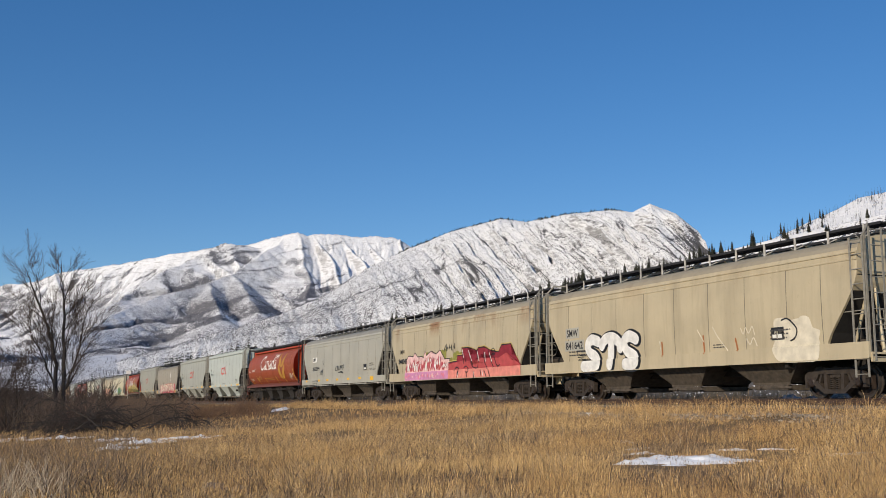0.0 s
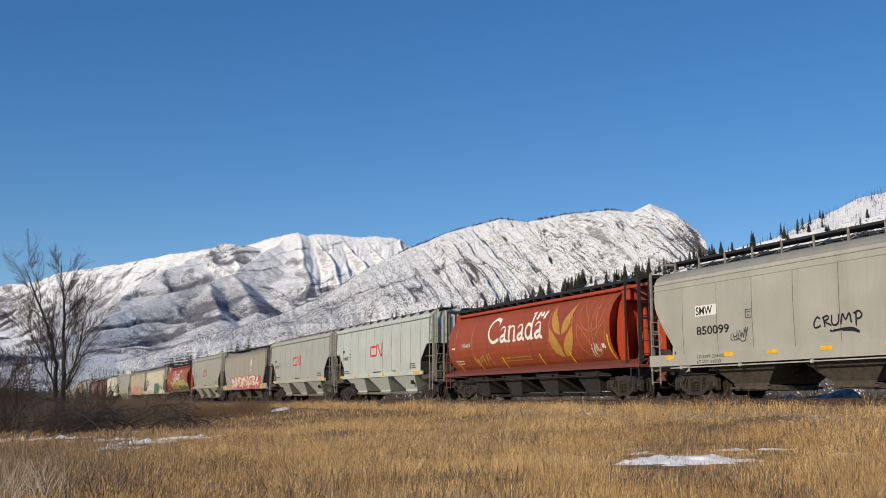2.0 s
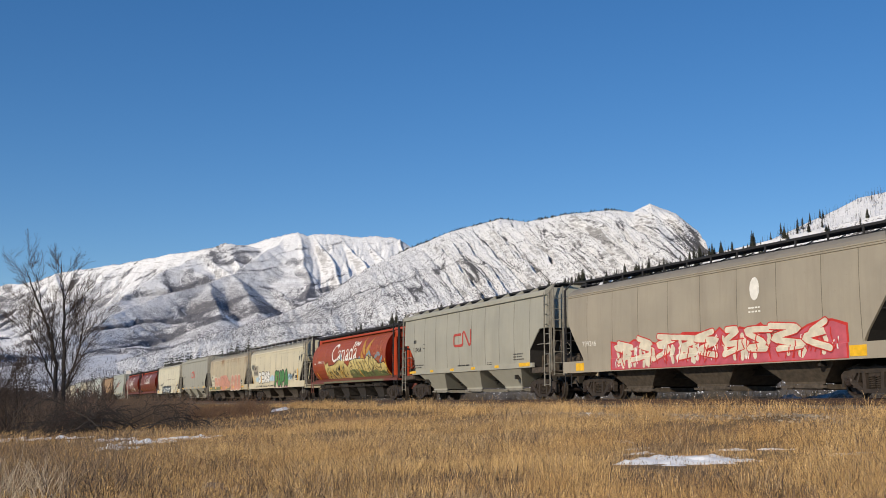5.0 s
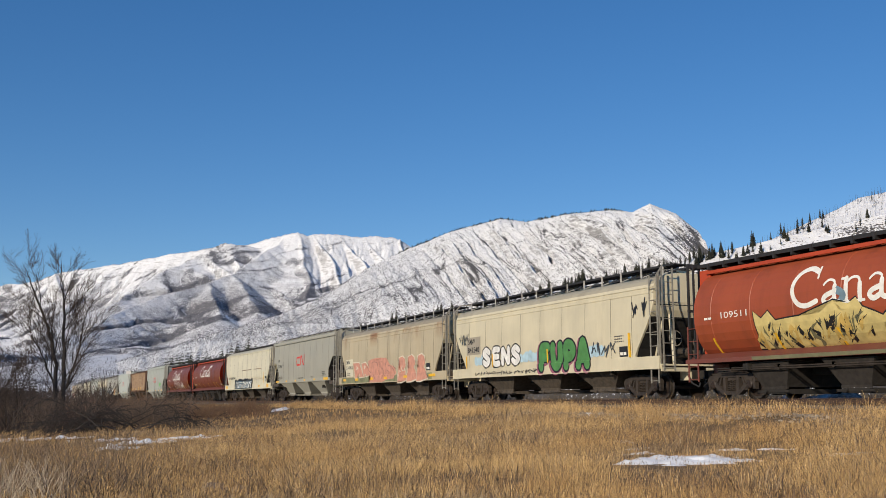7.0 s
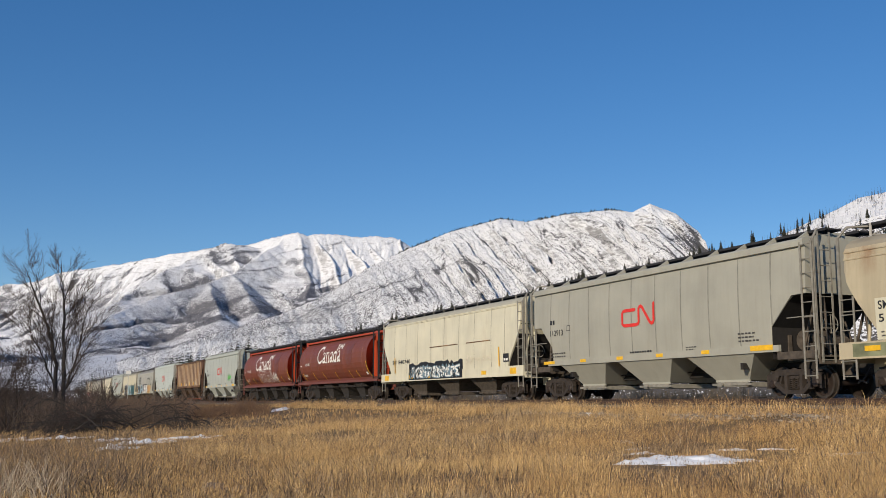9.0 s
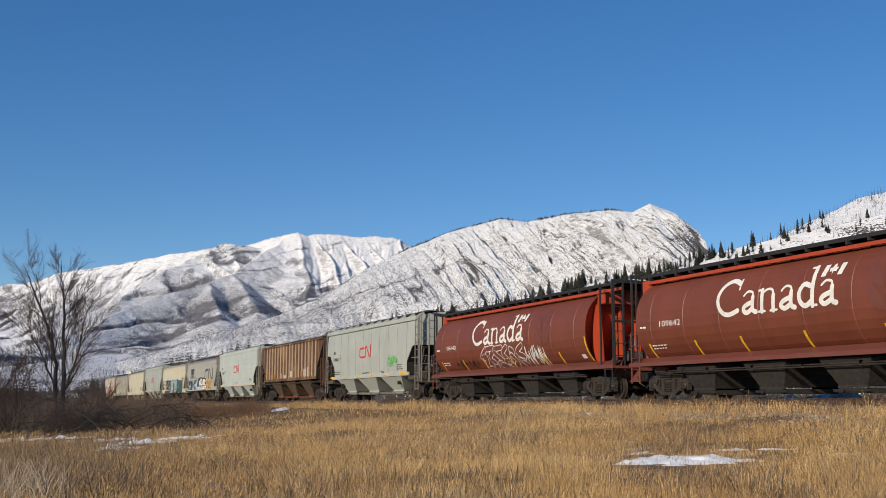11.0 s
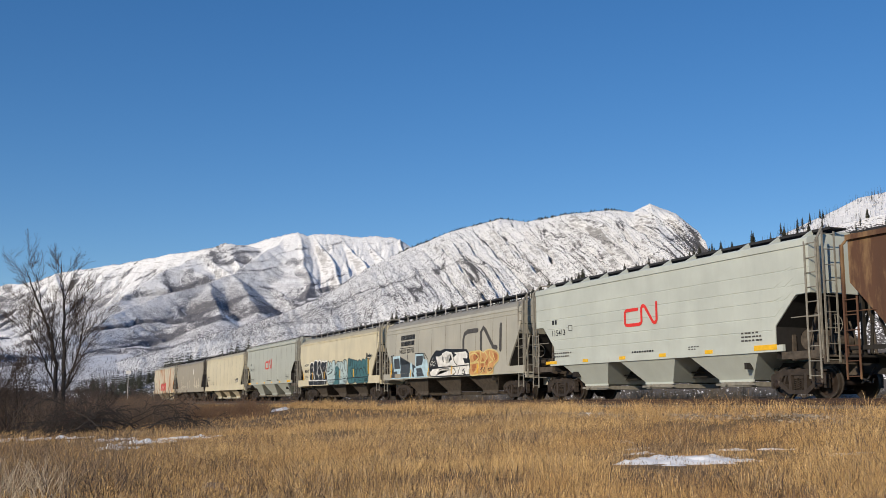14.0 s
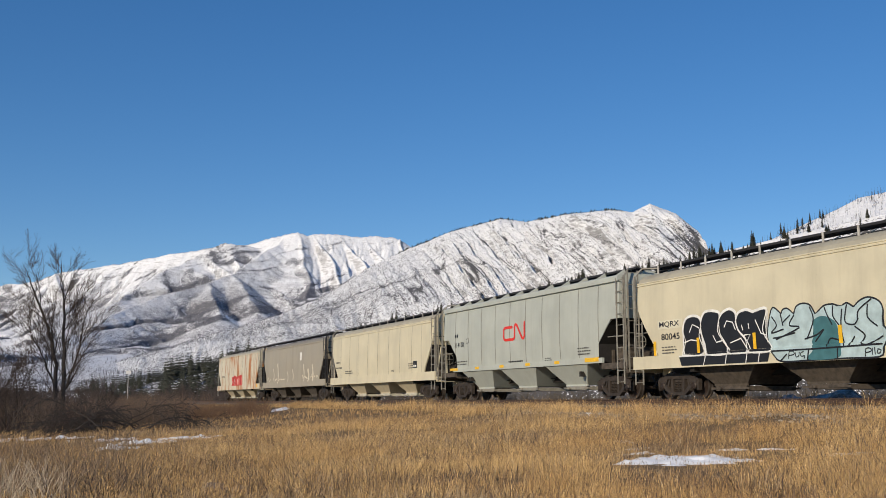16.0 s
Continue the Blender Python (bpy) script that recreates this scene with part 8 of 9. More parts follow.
    wheat(car, w, 3.35, 2.0, 2.0, MAT["gold"], True)
    wheat(car, w, 5.5, 1.9, 2.0, MAT["ear_line"], False)
    one = [(x, max(z, 1.37)) for x, z in [(-5.43, 1.53), (-5.15, 1.93), (-5.21, 2.66), (-4.87, 2.41), (-4.55, 2.62), (-4.26, 2.31), (-3.71, 2.35), (-3.25, 2.37), (-2.49, 2.37), (-1.88, 2.71), (-1.67, 2.4), (-1.05, 2.72), (-0.84, 2.44), (-0.42, 2.27), (-0.07, 2.11), (-0.3, 1.71), (-0.46, 1.35)]]
    two = [(x, max(z, 1.37)) for x, z in [(-0.39, 1.35), (-0.21, 2.15), (0.3, 2.53), (1.06, 2.6), (1.24, 2.27), (1.52, 2.65), (1.84, 2.58), (2.05, 2.22), (2.16, 2.5), (2.42, 2.62), (2.9, 2.51), (3.18, 2.15), (3.29, 2.52), (3.63, 2.76), (4.03, 2.65), (4.24, 2.31), (4.41, 2.71), (4.76, 2.63), (4.94, 2.33), (5.34, 2.38), (5.54, 2.19), (5.96, 2.19), (6.52, 2.26), (6.85, 2.07), (6.42, 1.58), (6.7, 1.33), (5.64, 1.31), (3.43, 1.29)]]
    low = [(x, max(z, 1.37)) for x, z in [(-0.39, 1.35), (-0.08, 1.9), (0.96, 2.01), (1.61, 1.86), (2.41, 1.93), (3.31, 1.74), (4.18, 1.84), (4.88, 1.87), (5.67, 1.76), (6.24, 1.83), (6.47, 1.58), (6.65, 1.33), (5.64, 1.31), (3.43, 1.29)]]
    lines_on(car, w, [[(-1.7, 2.55), (-1.5, 2.82), (-1.72, 2.98)], [(3.19, 2.34), (3.88, 2.94), (4.24, 2.78)], [(5.06, 2.57), (5.61, 2.8), (5.86, 2.72)], [(5.97, 2.33), (6.29, 2.57)], [(1.96, 2.42), (2.23, 2.67)]], 0.22, "steelblue", 1)
    for mass, ink in ((one, "straw"), (two, "straw")):
        blob(car, w, mass, "black", 2, 0.045, False, "spray_outline")
        blob(car, w, mass, ink, 3, 0.0, False)
    blob(car, w, low, "leaf", 4, 0.0, False)
    slashes(car, w, one[0][0] + 0.2, one[-1][0] - 0.2, sorted(one), 1.40, 26, ("moss", "black", "straw", "gold"), 43, 4.4, 0.4)
    slashes(car, w, two[0][0] + 0.2, two[-5][0] - 0.2, sorted(two), 1.42, 16, ("moss", "straw"), 44, 4.6, 0.4)
    lines_on(car, w, [[(0.3, 2.49), (0.8, 2.26), (0.28, 2.13), (0.88, 1.86)], [(1.05, 2.56), (1.29, 2.07), (1.01, 1.65)], [(1.52, 2.61), (1.82, 2.12), (1.6, 1.63)], [(2.16, 2.47), (2.63, 2.07), (2.29, 1.52)], [(2.9, 2.47), (3.05, 1.97), (2.78, 1.42)], [(3.29, 2.48), (3.65, 2.12), (3.44, 1.47)], [(4.03, 2.62), (3.88, 2.07), (4.19, 1.55)], [(4.24, 2.31), (4.67, 2.06), (4.44, 1.9)], [(4.76, 2.6), (4.89, 2.05), (5.41, 1.74)], [(5.34, 2.34), (5.21, 2.03), (6, 1.98)], [(5.96, 2.16), (5.88, 1.75), (6.42, 1.58)]], 0.05, "black", 6)
    patch(car, lambda z: 1.54, one[0][0], two[-6][0], 1.17, 1.28, INKS["moss"], 0, "spray_band")
    lettering(car, w, "109511", -6.75, -5.5, 2.55, 2.75, "white", 0.0)
    bars(car, w, -7.6, -7.2, 2.55, 2.72, 2, "white", seed=2)
    yellow_slats(car, w, [-7.3, -4.4, -1.9, 1.9])
    yellow_slats(car, w, [6.85], 1.5, 2.45)
    # cream car with the green piece
    car = start_car(10, "cream covered hopper car with white and green graffiti")
    w = smooth_hopper(car, MAT["cream"], 8.5)
    patch(car, w, -7.15, -5.6, 2.15, 3.0, MAT["taupe"], 0)
    lettering(car, w, "SMW", -6.95, -6.2, 2.65, 2.92)
    lettering(car, w, "841540", -7.0, -5.75, 2.25, 2.52)
    scribble(car, w, -8.0, -6.9, 2.6, 3.2, 5, "slate", 5)
    for i, x in enumerate((-5.9, -5.2, -1.3, -0.8, -0.2, 4.5, 4.9)):
        throw_up(car, w, x - 0.35, x + 0.35, 1.62, 2.05 + 0.1 * (i % 2), 2, "paleblue", "paleblue", 77 + i, thick=0.7, layer=0)
    fat_letters(car, w, "SENS", -5.45, -1.5, 1.48, 2.46, 0.27, ((0.12, "black", 1), (0.0, "white", 2)))
    fat_letters(car, w, "FUPA", 0.02, 4.17, 1.06, 2.36, 0.40, ((0.22, "plum", 1.5),))
    fat_letters(car, w, "FUPA", 0.1, 4.25, 1.12, 2.42, 0.40, ((0.15, "black", 2), (0.0, "green", 3)))
    scribble(car, w, 4.4, 6.0, 1.5, 2.25, 5, "slate", 6, 0.06)
    scribble(car, w, 7.2, 8.2, 2.9, 3.7, 4, "black", 7, 0.06)
    scribble(car, w, -6.1, 0.3, 1.13, 1.32, 22, "black", 8, 0.035)
    yellow_slats(car, w, [7.0], 1.52, 2.4, 0.07)
    yellow_slats(car, w, [-7.15, -4.3, 0.9], 1.52, 2.1)
    white_box(car, w, 6.3, 1.55)
    bars(car, w, 6.0, 6.7, 2.1, 2.4, 5, "faded", 3, seed=9)
    # tan car with faded salmon piece
    car = start_car(11, "weathered tan hopper car with faded salmon graffiti")
    w = smooth_hopper(car, MAT["tan_rusty"], 8.5)
    patch(car, w, -7.45, -6.05, 1.52, 2.62, MAT["ivory"], 0)
    lettering(car, w, "SMW", -7.35, -6.6, 2.32, 2.55)
    lettering(car, w, "516065", -7.35, -6.1, 1.98, 2.2)
    bars(car, w, -7.3, -6.4, 1.6, 1.8, 6, "faded", 2, seed=2)
    for mass, halo in (([(-5.95, 2.35), (-4.78, 2.34), (-4.37, 1.9), (-4.03, 1.45), (-4.71, 1.44), (-4.82, 1.71), (-5.13, 1.69), (-5.09, 1.42), (-5.6, 1.44), (-5.77, 1.97)], "faded_white"), ([(-4.35, 2.27), (-3.62, 2.32), (-3.28, 2.15), (-3.24, 1.89), (-2.63, 1.61), (-3.44, 1.46), (-3.72, 1.66), (-3.79, 1.44), (-3.97, 1.48)], "faded_white"), ([(-3.04, 2.36), (-2.3, 2.43), (-1.76, 2.45), (-0.98, 2.32), (-0.82, 2.46), (-0.47, 2.42), (0.02, 2.42), (0.3, 2.26), (0.52, 2.05), (1.37, 1.83), (1.57, 1.58), (1.33, 1.32), (0.18, 1.27), (-0.81, 1.11), (-2.8, 1.11), (-2.57, 1.68), (-3.01, 1.92)], "faded_pink"), ([(2.15, 2.38), (2.69, 2.45), (3.05, 2.31), (3.18, 1.95), (2.97, 1.77), (3.31, 1.38), (3.58, 1.16), (2.58, 1.02), (1.96, 1), (2.01, 1.64), (2.38, 1.62)], "faded_white")):
        blob(car, w, mass, halo, 1, 0.07, False, "spray_halo")
        blob(car, w, mass, "faded_pink", 2, 0.0, False)
        if len(mass) == 11:
            for step in (1.45, 2.9):
                more = [(x + step, z + 0.02) for x, z in mass]
                blob(car, w, more, halo, 2 + step, 0.07, False, "spray_halo")
                blob(car, w, more, "faded_pink", 2.4 + step, 0.0, False)
    lines_on(car, w, [[(-2.93, 2.31), (-3.12, 1.92), (-2.63, 1.68)], [(-2.45, 2.24), (-2.04, 2.31), (-1.51, 2.22), (-1.27, 1.82), (-1.5, 1.48)], [(-2.05, 2.04), (-2.19, 1.6), (-1.83, 1.32)], [(-1.11, 2.24), (-1.01, 1.8), (-1.14, 1.38)], [(-0.73, 2.3), (-0.85, 1.97), (-0.46, 1.81), (-0.38, 1.57), (-0.67, 1.28)], [(-0.11, 2.23), (0.08, 1.91), (-0.14, 1.42)], [(0.47, 2.02), (0.93, 1.93), (1.36, 1.67), (1.47, 1.43)], [(1.16, 2.09), (1.29, 1.92), (1.59, 1.82)], [(0.21, 1.74), (0.56, 1.62), (0.33, 1.4)]], 0.045, "plum_faded", 3)
    lines_on(car, w, [[(-5.3, 2.12), (-4.99, 1.99), (-5.44, 1.97)], [(-3.87, 2.11), (-3.58, 2.06), (-3.88, 1.96)], [(2.38, 1.62), (2.17, 1.63), (2.1, 1.24)], [(2.65, 1.91), (2.56, 1.73), (2.84, 1.65)], [(2.96, 1.74), (3.22, 1.45)]], 0.06, "faded_white", 3)
    patch(car, w, -8.3, 7.0, 1.10, 1.45, plain("algae_green_stain", (0.20, 0.21, 0.12), 0.7, 0.0, 0.4, 2.0), 0, "stained_sill")
    dashes(car, [-7.6, -5.2, -2.4, 0.0, 3.2], 1.24, 1.38, 1.645, w=0.26)
    dashes(car, [7.0], 1.24, 1.38, 1.645, w=0.42)
    white_box(car, w, 6.15, 1.58)
    pale_car(12, MAT["cn_dull"], "112913", "weathered grey ribbed hopper car with red emblem")
    # ivory car
    car = start_car(13, "scraped ivory hopper car with dark graffiti along sill")
    w = smooth_hopper(car, MAT["ivory"], 8.65, beads=(4.18, 4.24, 4.28), post=MAT["steel"])
    lettering(car, w, "840740", -6.2, -4.4, 2.02, 2.25)
    lettering(car, w, "SMW", -7.1, -6.5, 2.02, 2.25, "faded")
    wild_style(car, w, -4.5, 2.5, 1.12, 2.02, 14, "black", "black", "steelblue", None, 71, jag=0.2)
    throw_up(car, w, -4.3, 2.3, 1.2, 1.75, 11, "white", "steelblue", 72, thick=0.16, layer=3)
    for a, b in ((-1.6, 2.0), (3.0, 5.7)):
        patch(car, w, a, b, 2.74, 2.79, MAT["brown"], 1, "scrape")
    dashes(car, [-4.2, -1.6, 1.2, 5.0], 1.18, 1.36, 1.632, w=0.25)
    dashes(car, [-8.0, 8.0], 1.14, 1.42, 1.632, w=0.3)
    yellow_slats(car, w, [-6.7, 6.6], 1.52, 2.4, 0.05)
    white_box(car, w, 7.0, 1.7)
    scribble(car, w, 2.9, 6.3, 1.7, 2.2, 7, "faded_white", 14)
    # two maroon cylindrical cars
    for k, number, label in ((14, "109642", "maroon cylindrical hopper car with white word"), (15, "109640", "maroon cylindrical hopper car with outlined white graffiti")):
        car = start_car(k, label)
        w = cylinder_hopper(car, MAT["maroon"], 8.75)
        word_and_flag(car, w)
        lettering(car, w, number, -6.7, -5.5, 2.50, 2.70, "white", 0.0)
        bars(car, w, -7.9, -7.5, 2.5, 2.66, 2, "white", seed=2)
        bars(car, w, -7.4, -6.4, 1.75, 1.95, 6, "white", 2, seed=6)
        wheat(car, w, 3.4, 2.3, 1.5, MAT["dark_red"], True)
        yellow_slats(car, w, [-7.5, -4.9, -2.6, 0.2, 3.2, 4.6])
        yellow_slats(car, w, [6.85], 1.5, 2.45)
        patch(car, w, 6.2, 6.5, 1.62, 1.78, MAT["white"], 1)
        if k == 15:
            throw_up(car, w, -2.7, 1.6, 1.42, 2.42, 6, "maroon_fill", "white", 81, thick=0.3)
            scribble(car, w, 1.7, 3.4, 1.4, 2.35, 12, "white", 82)
            scribble(car, w, -5.8, -3.2, 1.5, 2.0, 8, "black", 83)
    car, w = pale_car(16, MAT["cn_grey"], "114366", "pale grey hopper car with small green graffiti tag")
    scribble(car, w, 3.55, 5.2, 1.95, 2.6, 9, "lime", 91, 0.07)
    # rusted brown car with outside posts
    car = start_car(17, "rusted brown rib-sided hopper car with outside posts")
    w = post_hopper(car, 8.85)
    for a, b, c, d in ((3.95, 4.6, 1.8, 2.35), (4.85, 5.45, 1.8, 2.45), (-1.7, -1.15, 1.76, 2.0), (0.2, 0.75, 1.8, 2.3)):
        patch(car, w, a, b, c, d, MAT["pale"], 1, "worn_placard")
    bars(car, w, 4.95, 5.35, 1.95, 2.2, 3, "ink", 2, layer=2, seed=4)
    dashes(car, [-6.9, -4.4, -2.0, 1.05, 3.6], 1.8, 2.15, 1.60, w=0.045)
    # clean pale car with long horizontal seams
    pale_car(18, MAT["cn_new"], "115413", "clean pale grey hopper car with horizontal seams", (2.02, 2.42, 2.89, 3.28, 3.75), False)
    # grey car with black letters and mixed pieces
    car = start_car(19, "weathered grey hopper car with large mixed graffiti")
    w = smooth_hopper(car, MAT["grey"], 8.5, beads=(3.78, 3.98, 4.14), roof_mat=MAT["taupe"], foot=1.17)
    bars(car, w, -6.0, -3.92, 3.35, 3.98, 19, "ink", seed=3)
    bars(car, w, -6.0, -3.97, 3.02, 3.62, 19, "ink", seed=4)
    patch(car, w, -6.08, -3.96, 2.89, 2.92, MAT["ink"], 1, "painted_rule")
    lettering(car, w, "NKLX 200700", -6.2, -3.98, 2.60, 2.84, "ink", 0.012)
    yellow_slats(car, w, [-7.48], 1.3, 2.1, 0.07)
    yellow_slats(car, w, [-4.47, -1.95, 1.09, 4.14], 1.28, 1.68, 0.06)
    bm = bmesh.new()
    ribbon(bm, [(4.1, 3.32), (2.95, 3.32), (2.62, 3.2), (2.5, 2.95), (2.5, 2.3)], 0.22)
    ribbon(bm, [(4.5, 2.3), (4.5, 3.2), (4.75, 3.4), (5.0, 3.25), (5.8, 2.45), (6.15, 2.4)], 0.22, -0.001)
    ribbon(bm, [(6.55, 2.3), (6.6, 3.4)], 0.24, -0.002)
    settle(bm, w, 1, "emblem", MAT["faded"], car, "worn black line emblem")
    blob(car, w, [(-7.35, 2.48), (-6.1, 2.45), (-6, 1.91), (-3.83, 1.85), (-3.79, 2.48), (-2.56, 2.46), (-2.49, 1.82), (-2.03, 1.76), (-2.06, 1.24), (-7.4, 1.27)], "slate", 1, 0.0, False)
    for pane in [[(-7.14, 2.42), (-6.18, 2.43), (-6.09, 1.71), (-7.09, 1.69)], [(-3.72, 2.46), (-2.7, 2.45), (-2.66, 1.81), (-3.76, 1.78)]]:
        lines_on(car, w, [pane + pane[:1]], 0.16, "paleblue", 2, False, "spray_outline")
    for pane in [[(-6.59, 1.67), (-6.09, 1.69), (-6.1, 1.45), (-6.59, 1.47)], [(-4.55, 2.06), (-4.29, 2.06), (-4.35, 1.55), (-4.18, 1.27), (-4.74, 1.27), (-4.58, 1.56)], [(-4.01, 1.75), (-3.76, 1.74), (-3.5, 1.27), (-3.89, 1.26), (-4.1, 1.5)], [(-2.64, 2.2), (-2.11, 2.13), (-2.04, 1.56), (-1.92, 1.25), (-2.46, 1.24), (-3.01, 1.75), (-2.63, 1.79)]]:
        blob(car, w, pane, "paleblue", 3, 0.0, False)
    lines_on(car, w, [[(-7.4, 1.24), (-4.97, 1.24), (-1.96, 1.24)]], 0.06, "paleblue", 3, False)
    lines_on(car, w, [[(-4.95, 2.49), (-4.9, 1.88)], [(-7.44, 2.53), (-7.58, 2.17), (-7.37, 2.11)], [(-7.57, 2.52), (-7.09, 2.56)], [(-3.79, 2.52), (-2.52, 2.5), (-2.04, 2.16)]], 0.05, "black", 2, False)
    blob(car, w, [(-6.89, 1.48), (-5.94, 1.49), (-5.95, 1.26), (-6.89, 1.25)], "taupe_placard", 4, 0.0, False, "bare_patch")
    blob(car, w, [(-1.73, 1.29), (-1.84, 1.65), (-1.86, 1.9), (-1.55, 2.19), (-1.09, 2.31), (-0.92, 2.53), (-0.74, 2.36), (-0.31, 2.49), (0.15, 2.55), (1.29, 2.41), (1.84, 2.45), (2.88, 2.42), (3.16, 2.19), (3.07, 1.93), (3.16, 1.84), (3.27, 1.22), (-0.23, 1.22)], "black", 2, 0.05, False, "spray_outline")
    for mass in [[(-1.69, 1.44), (-1.42, 1.61), (-0.51, 1.63), (0.67, 1.65), (2.05, 1.65), (1.96, 1.93), (1.66, 2.27), (1.28, 2.36), (1.96, 2.36), (2.77, 2.36), (3.06, 2.21), (2.93, 2.01), (2.44, 2.04), (2.64, 1.78), (3.13, 1.79), (3.22, 1.24), (1.48, 1.24), (-1, 1.24), (-1.6, 1.28)], [(-0.97, 2.26), (-0.79, 2.05), (-0.63, 1.69), (-0.2, 1.7), (-0.34, 1.99), (-0.02, 1.7), (0.53, 1.73), (0.19, 2.26), (0.95, 2.36), (1.2, 1.9), (1.3, 1.71), (1.73, 1.72), (1.48, 1.99), (1.09, 2.39), (0.41, 2.48), (-0.16, 2.38), (0.05, 1.96), (-0.44, 2.24), (-0.33, 2.06)]]:
        blob(car, w, mass, "white", 3, 0.0, False)
    lines_on(car, w, [[(-1.57, 1.7), (-0.2, 1.67), (1.24, 1.67), (3.08, 1.69)], [(-0.65, 1.4), (-0.36, 1.58), (0.67, 1.57)], [(1.23, 1.6), (1.63, 1.4), (1.21, 1.23)], [(2.05, 1.6), (1.89, 1.24)], [(2.4, 1.4), (2.56, 1.48), (2.7, 1.37)], [(2.39, 1.29), (2.85, 1.24)], [(2.56, 1.54), (2.73, 1.22)], [(1.23, 2.34), (1.37, 1.96), (1.73, 1.72)], [(2.94, 2.26), (3.08, 2.04), (2.94, 1.83)], [(-0.16, 2.38), (0.05, 1.96)]], 0.05, "black", 4)
    lines_on(car, w, [[(-1.7, 1.84), (-1.49, 2.03), (-1.27, 1.94), (-1.01, 2.03)], [(-1.63, 1.78), (-1.4, 1.89), (-1.22, 1.78), (-0.99, 1.89)], [(-1.42, 2.13), (-1.26, 2.2)]], 0.035, "white", 4)
    mass = [(3.27, 2.27), (3.97, 2.29), (4.41, 2.29), (4.77, 2.19), (5.11, 2.28), (5.55, 2.3), (6.15, 2.17), (6.34, 2.01), (6.26, 1.8), (5.95, 1.67), (5.79, 1.52), (5.81, 1.3), (5.62, 1.22), (5.03, 1.22), (4.36, 1.22), (3.39, 1.22), (3.29, 1.59), (3.36, 1.84), (3.23, 2.07)]
    blob(car, w, mass, "straw", 2.5, 0.06, True, "spray_halo")
    blob(car, w, mass, "faded_orange", 3)
    for pool in [[(3.85, 2.23), (4.32, 2.21), (4.3, 1.91), (3.82, 1.86), (3.65, 2.04)], [(4.53, 1.98), (4.81, 1.88), (4.72, 1.55), (4.5, 1.61)], [(5.91, 2.13), (6.26, 2.05), (6.14, 1.84), (5.83, 1.82)], [(4.97, 1.87), (5.25, 1.91), (5.18, 1.65), (4.96, 1.65)], [(3.51, 1.66), (3.93, 1.68), (3.85, 1.39), (3.61, 1.36)]]:
        blob(car, w, pool, "rust", 4)
    lines_on(car, w, [[(3.36, 2.17), (3.85, 2.23), (4.26, 2.01), (3.72, 1.79), (3.35, 1.76)], [(3.69, 1.76), (4.22, 1.78), (4.15, 1.46), (3.78, 1.29)], [(4.44, 2.27), (4.55, 1.94), (4.42, 1.75)], [(4.42, 1.75), (4.92, 1.73), (4.83, 1.42), (4.48, 1.24)], [(5, 2.2), (5.22, 2), (4.87, 1.75)], [(5.44, 2.24), (5.52, 1.98), (5.81, 1.81), (5.4, 1.71), (5.2, 1.41)], [(5.8, 2.14), (5.94, 1.88)], [(5.2, 1.36), (5.36, 1.24), (5.76, 1.38)]], 0.075, "straw", 5)
    lines_on(car, w, [[(4.5, 1.54), (4.7, 1.5), (4.51, 1.42), (4.71, 1.38), (4.52, 1.27)], [(4.83, 1.52), (4.96, 1.47), (4.82, 1.38), (4.97, 1.29)], [(5.38, 1.46), (5.66, 1.46), (5.65, 1.37), (5.37, 1.37), (5.38, 1.46)], [(4, 2.03), (4.15, 2.14), (4.23, 1.98)]], 0.03, "black", 6)
    # cream car with black, aqua and teal pieces
    car = start_car(20, "cream hopper car with black aqua and teal graffiti")
    w = smooth_hopper(car, MAT["cream"], 8.55, ribs=False, beads=(4.02, 4.10, 4.16))
    patch(car, w, -7.3, -5.9, 2.4, 2.7, MAT["ivory"], 0)
    lettering(car, w, "MQRX", -7.2, -6.05, 2.44, 2.66)
    lettering(car, w, "80045", -7.1, -6.05, 2.02, 2.24)
    bars(car, w, -7.1, -6.2, 1.55, 1.85, 5, "faded", 3, seed=5)
    for mass in [[(-5.8, 1.46), (-5.84, 1.64), (-5.73, 1.92), (-5.83, 2.25), (-5.72, 2.58), (-5.47, 2.71), (-5.08, 2.69), (-4.89, 2.55), (-4.88, 2.29), (-4.98, 2.05), (-4.8, 1.46)], [(-4.87, 2.49), (-4.63, 2.8), (-4.01, 2.76), (-3.92, 2.58), (-4.03, 2.21), (-3.88, 1.93), (-3.48, 1.44), (-4.54, 1.42), (-4.69, 1.76), (-4.85, 2.17)], [(-3.94, 2.52), (-3.76, 2.7), (-3.42, 2.8), (-3.15, 2.67), (-3.11, 2.39), (-3, 2.12), (-2.7, 1.84), (-2.56, 1.45), (-3.48, 1.42), (-3.63, 1.72), (-3.91, 2.08)], [(-3.13, 2.4), (-2.98, 2.64), (-2.61, 2.71), (-2.31, 2.62), (-2.22, 2.64), (-1.71, 2.67), (-1.88, 2.18), (-1.85, 1.91), (-1.55, 1.43), (-2.56, 1.42), (-2.7, 1.8), (-3.03, 2.12)]]:
        blob(car, w, mass, "white", 1, 0.07, True, "spray_halo")
        blob(car, w, mass, "black", 2)
        lines_on(car, w, [mass + mass[:1]], 0.04, "white", 3)
    blob(car, w, [(-6.09, 1.39), (-1.62, 1.37), (-1.72, 1.1), (-5.96, 1.1)], "black", 2.5, 0.0, False)
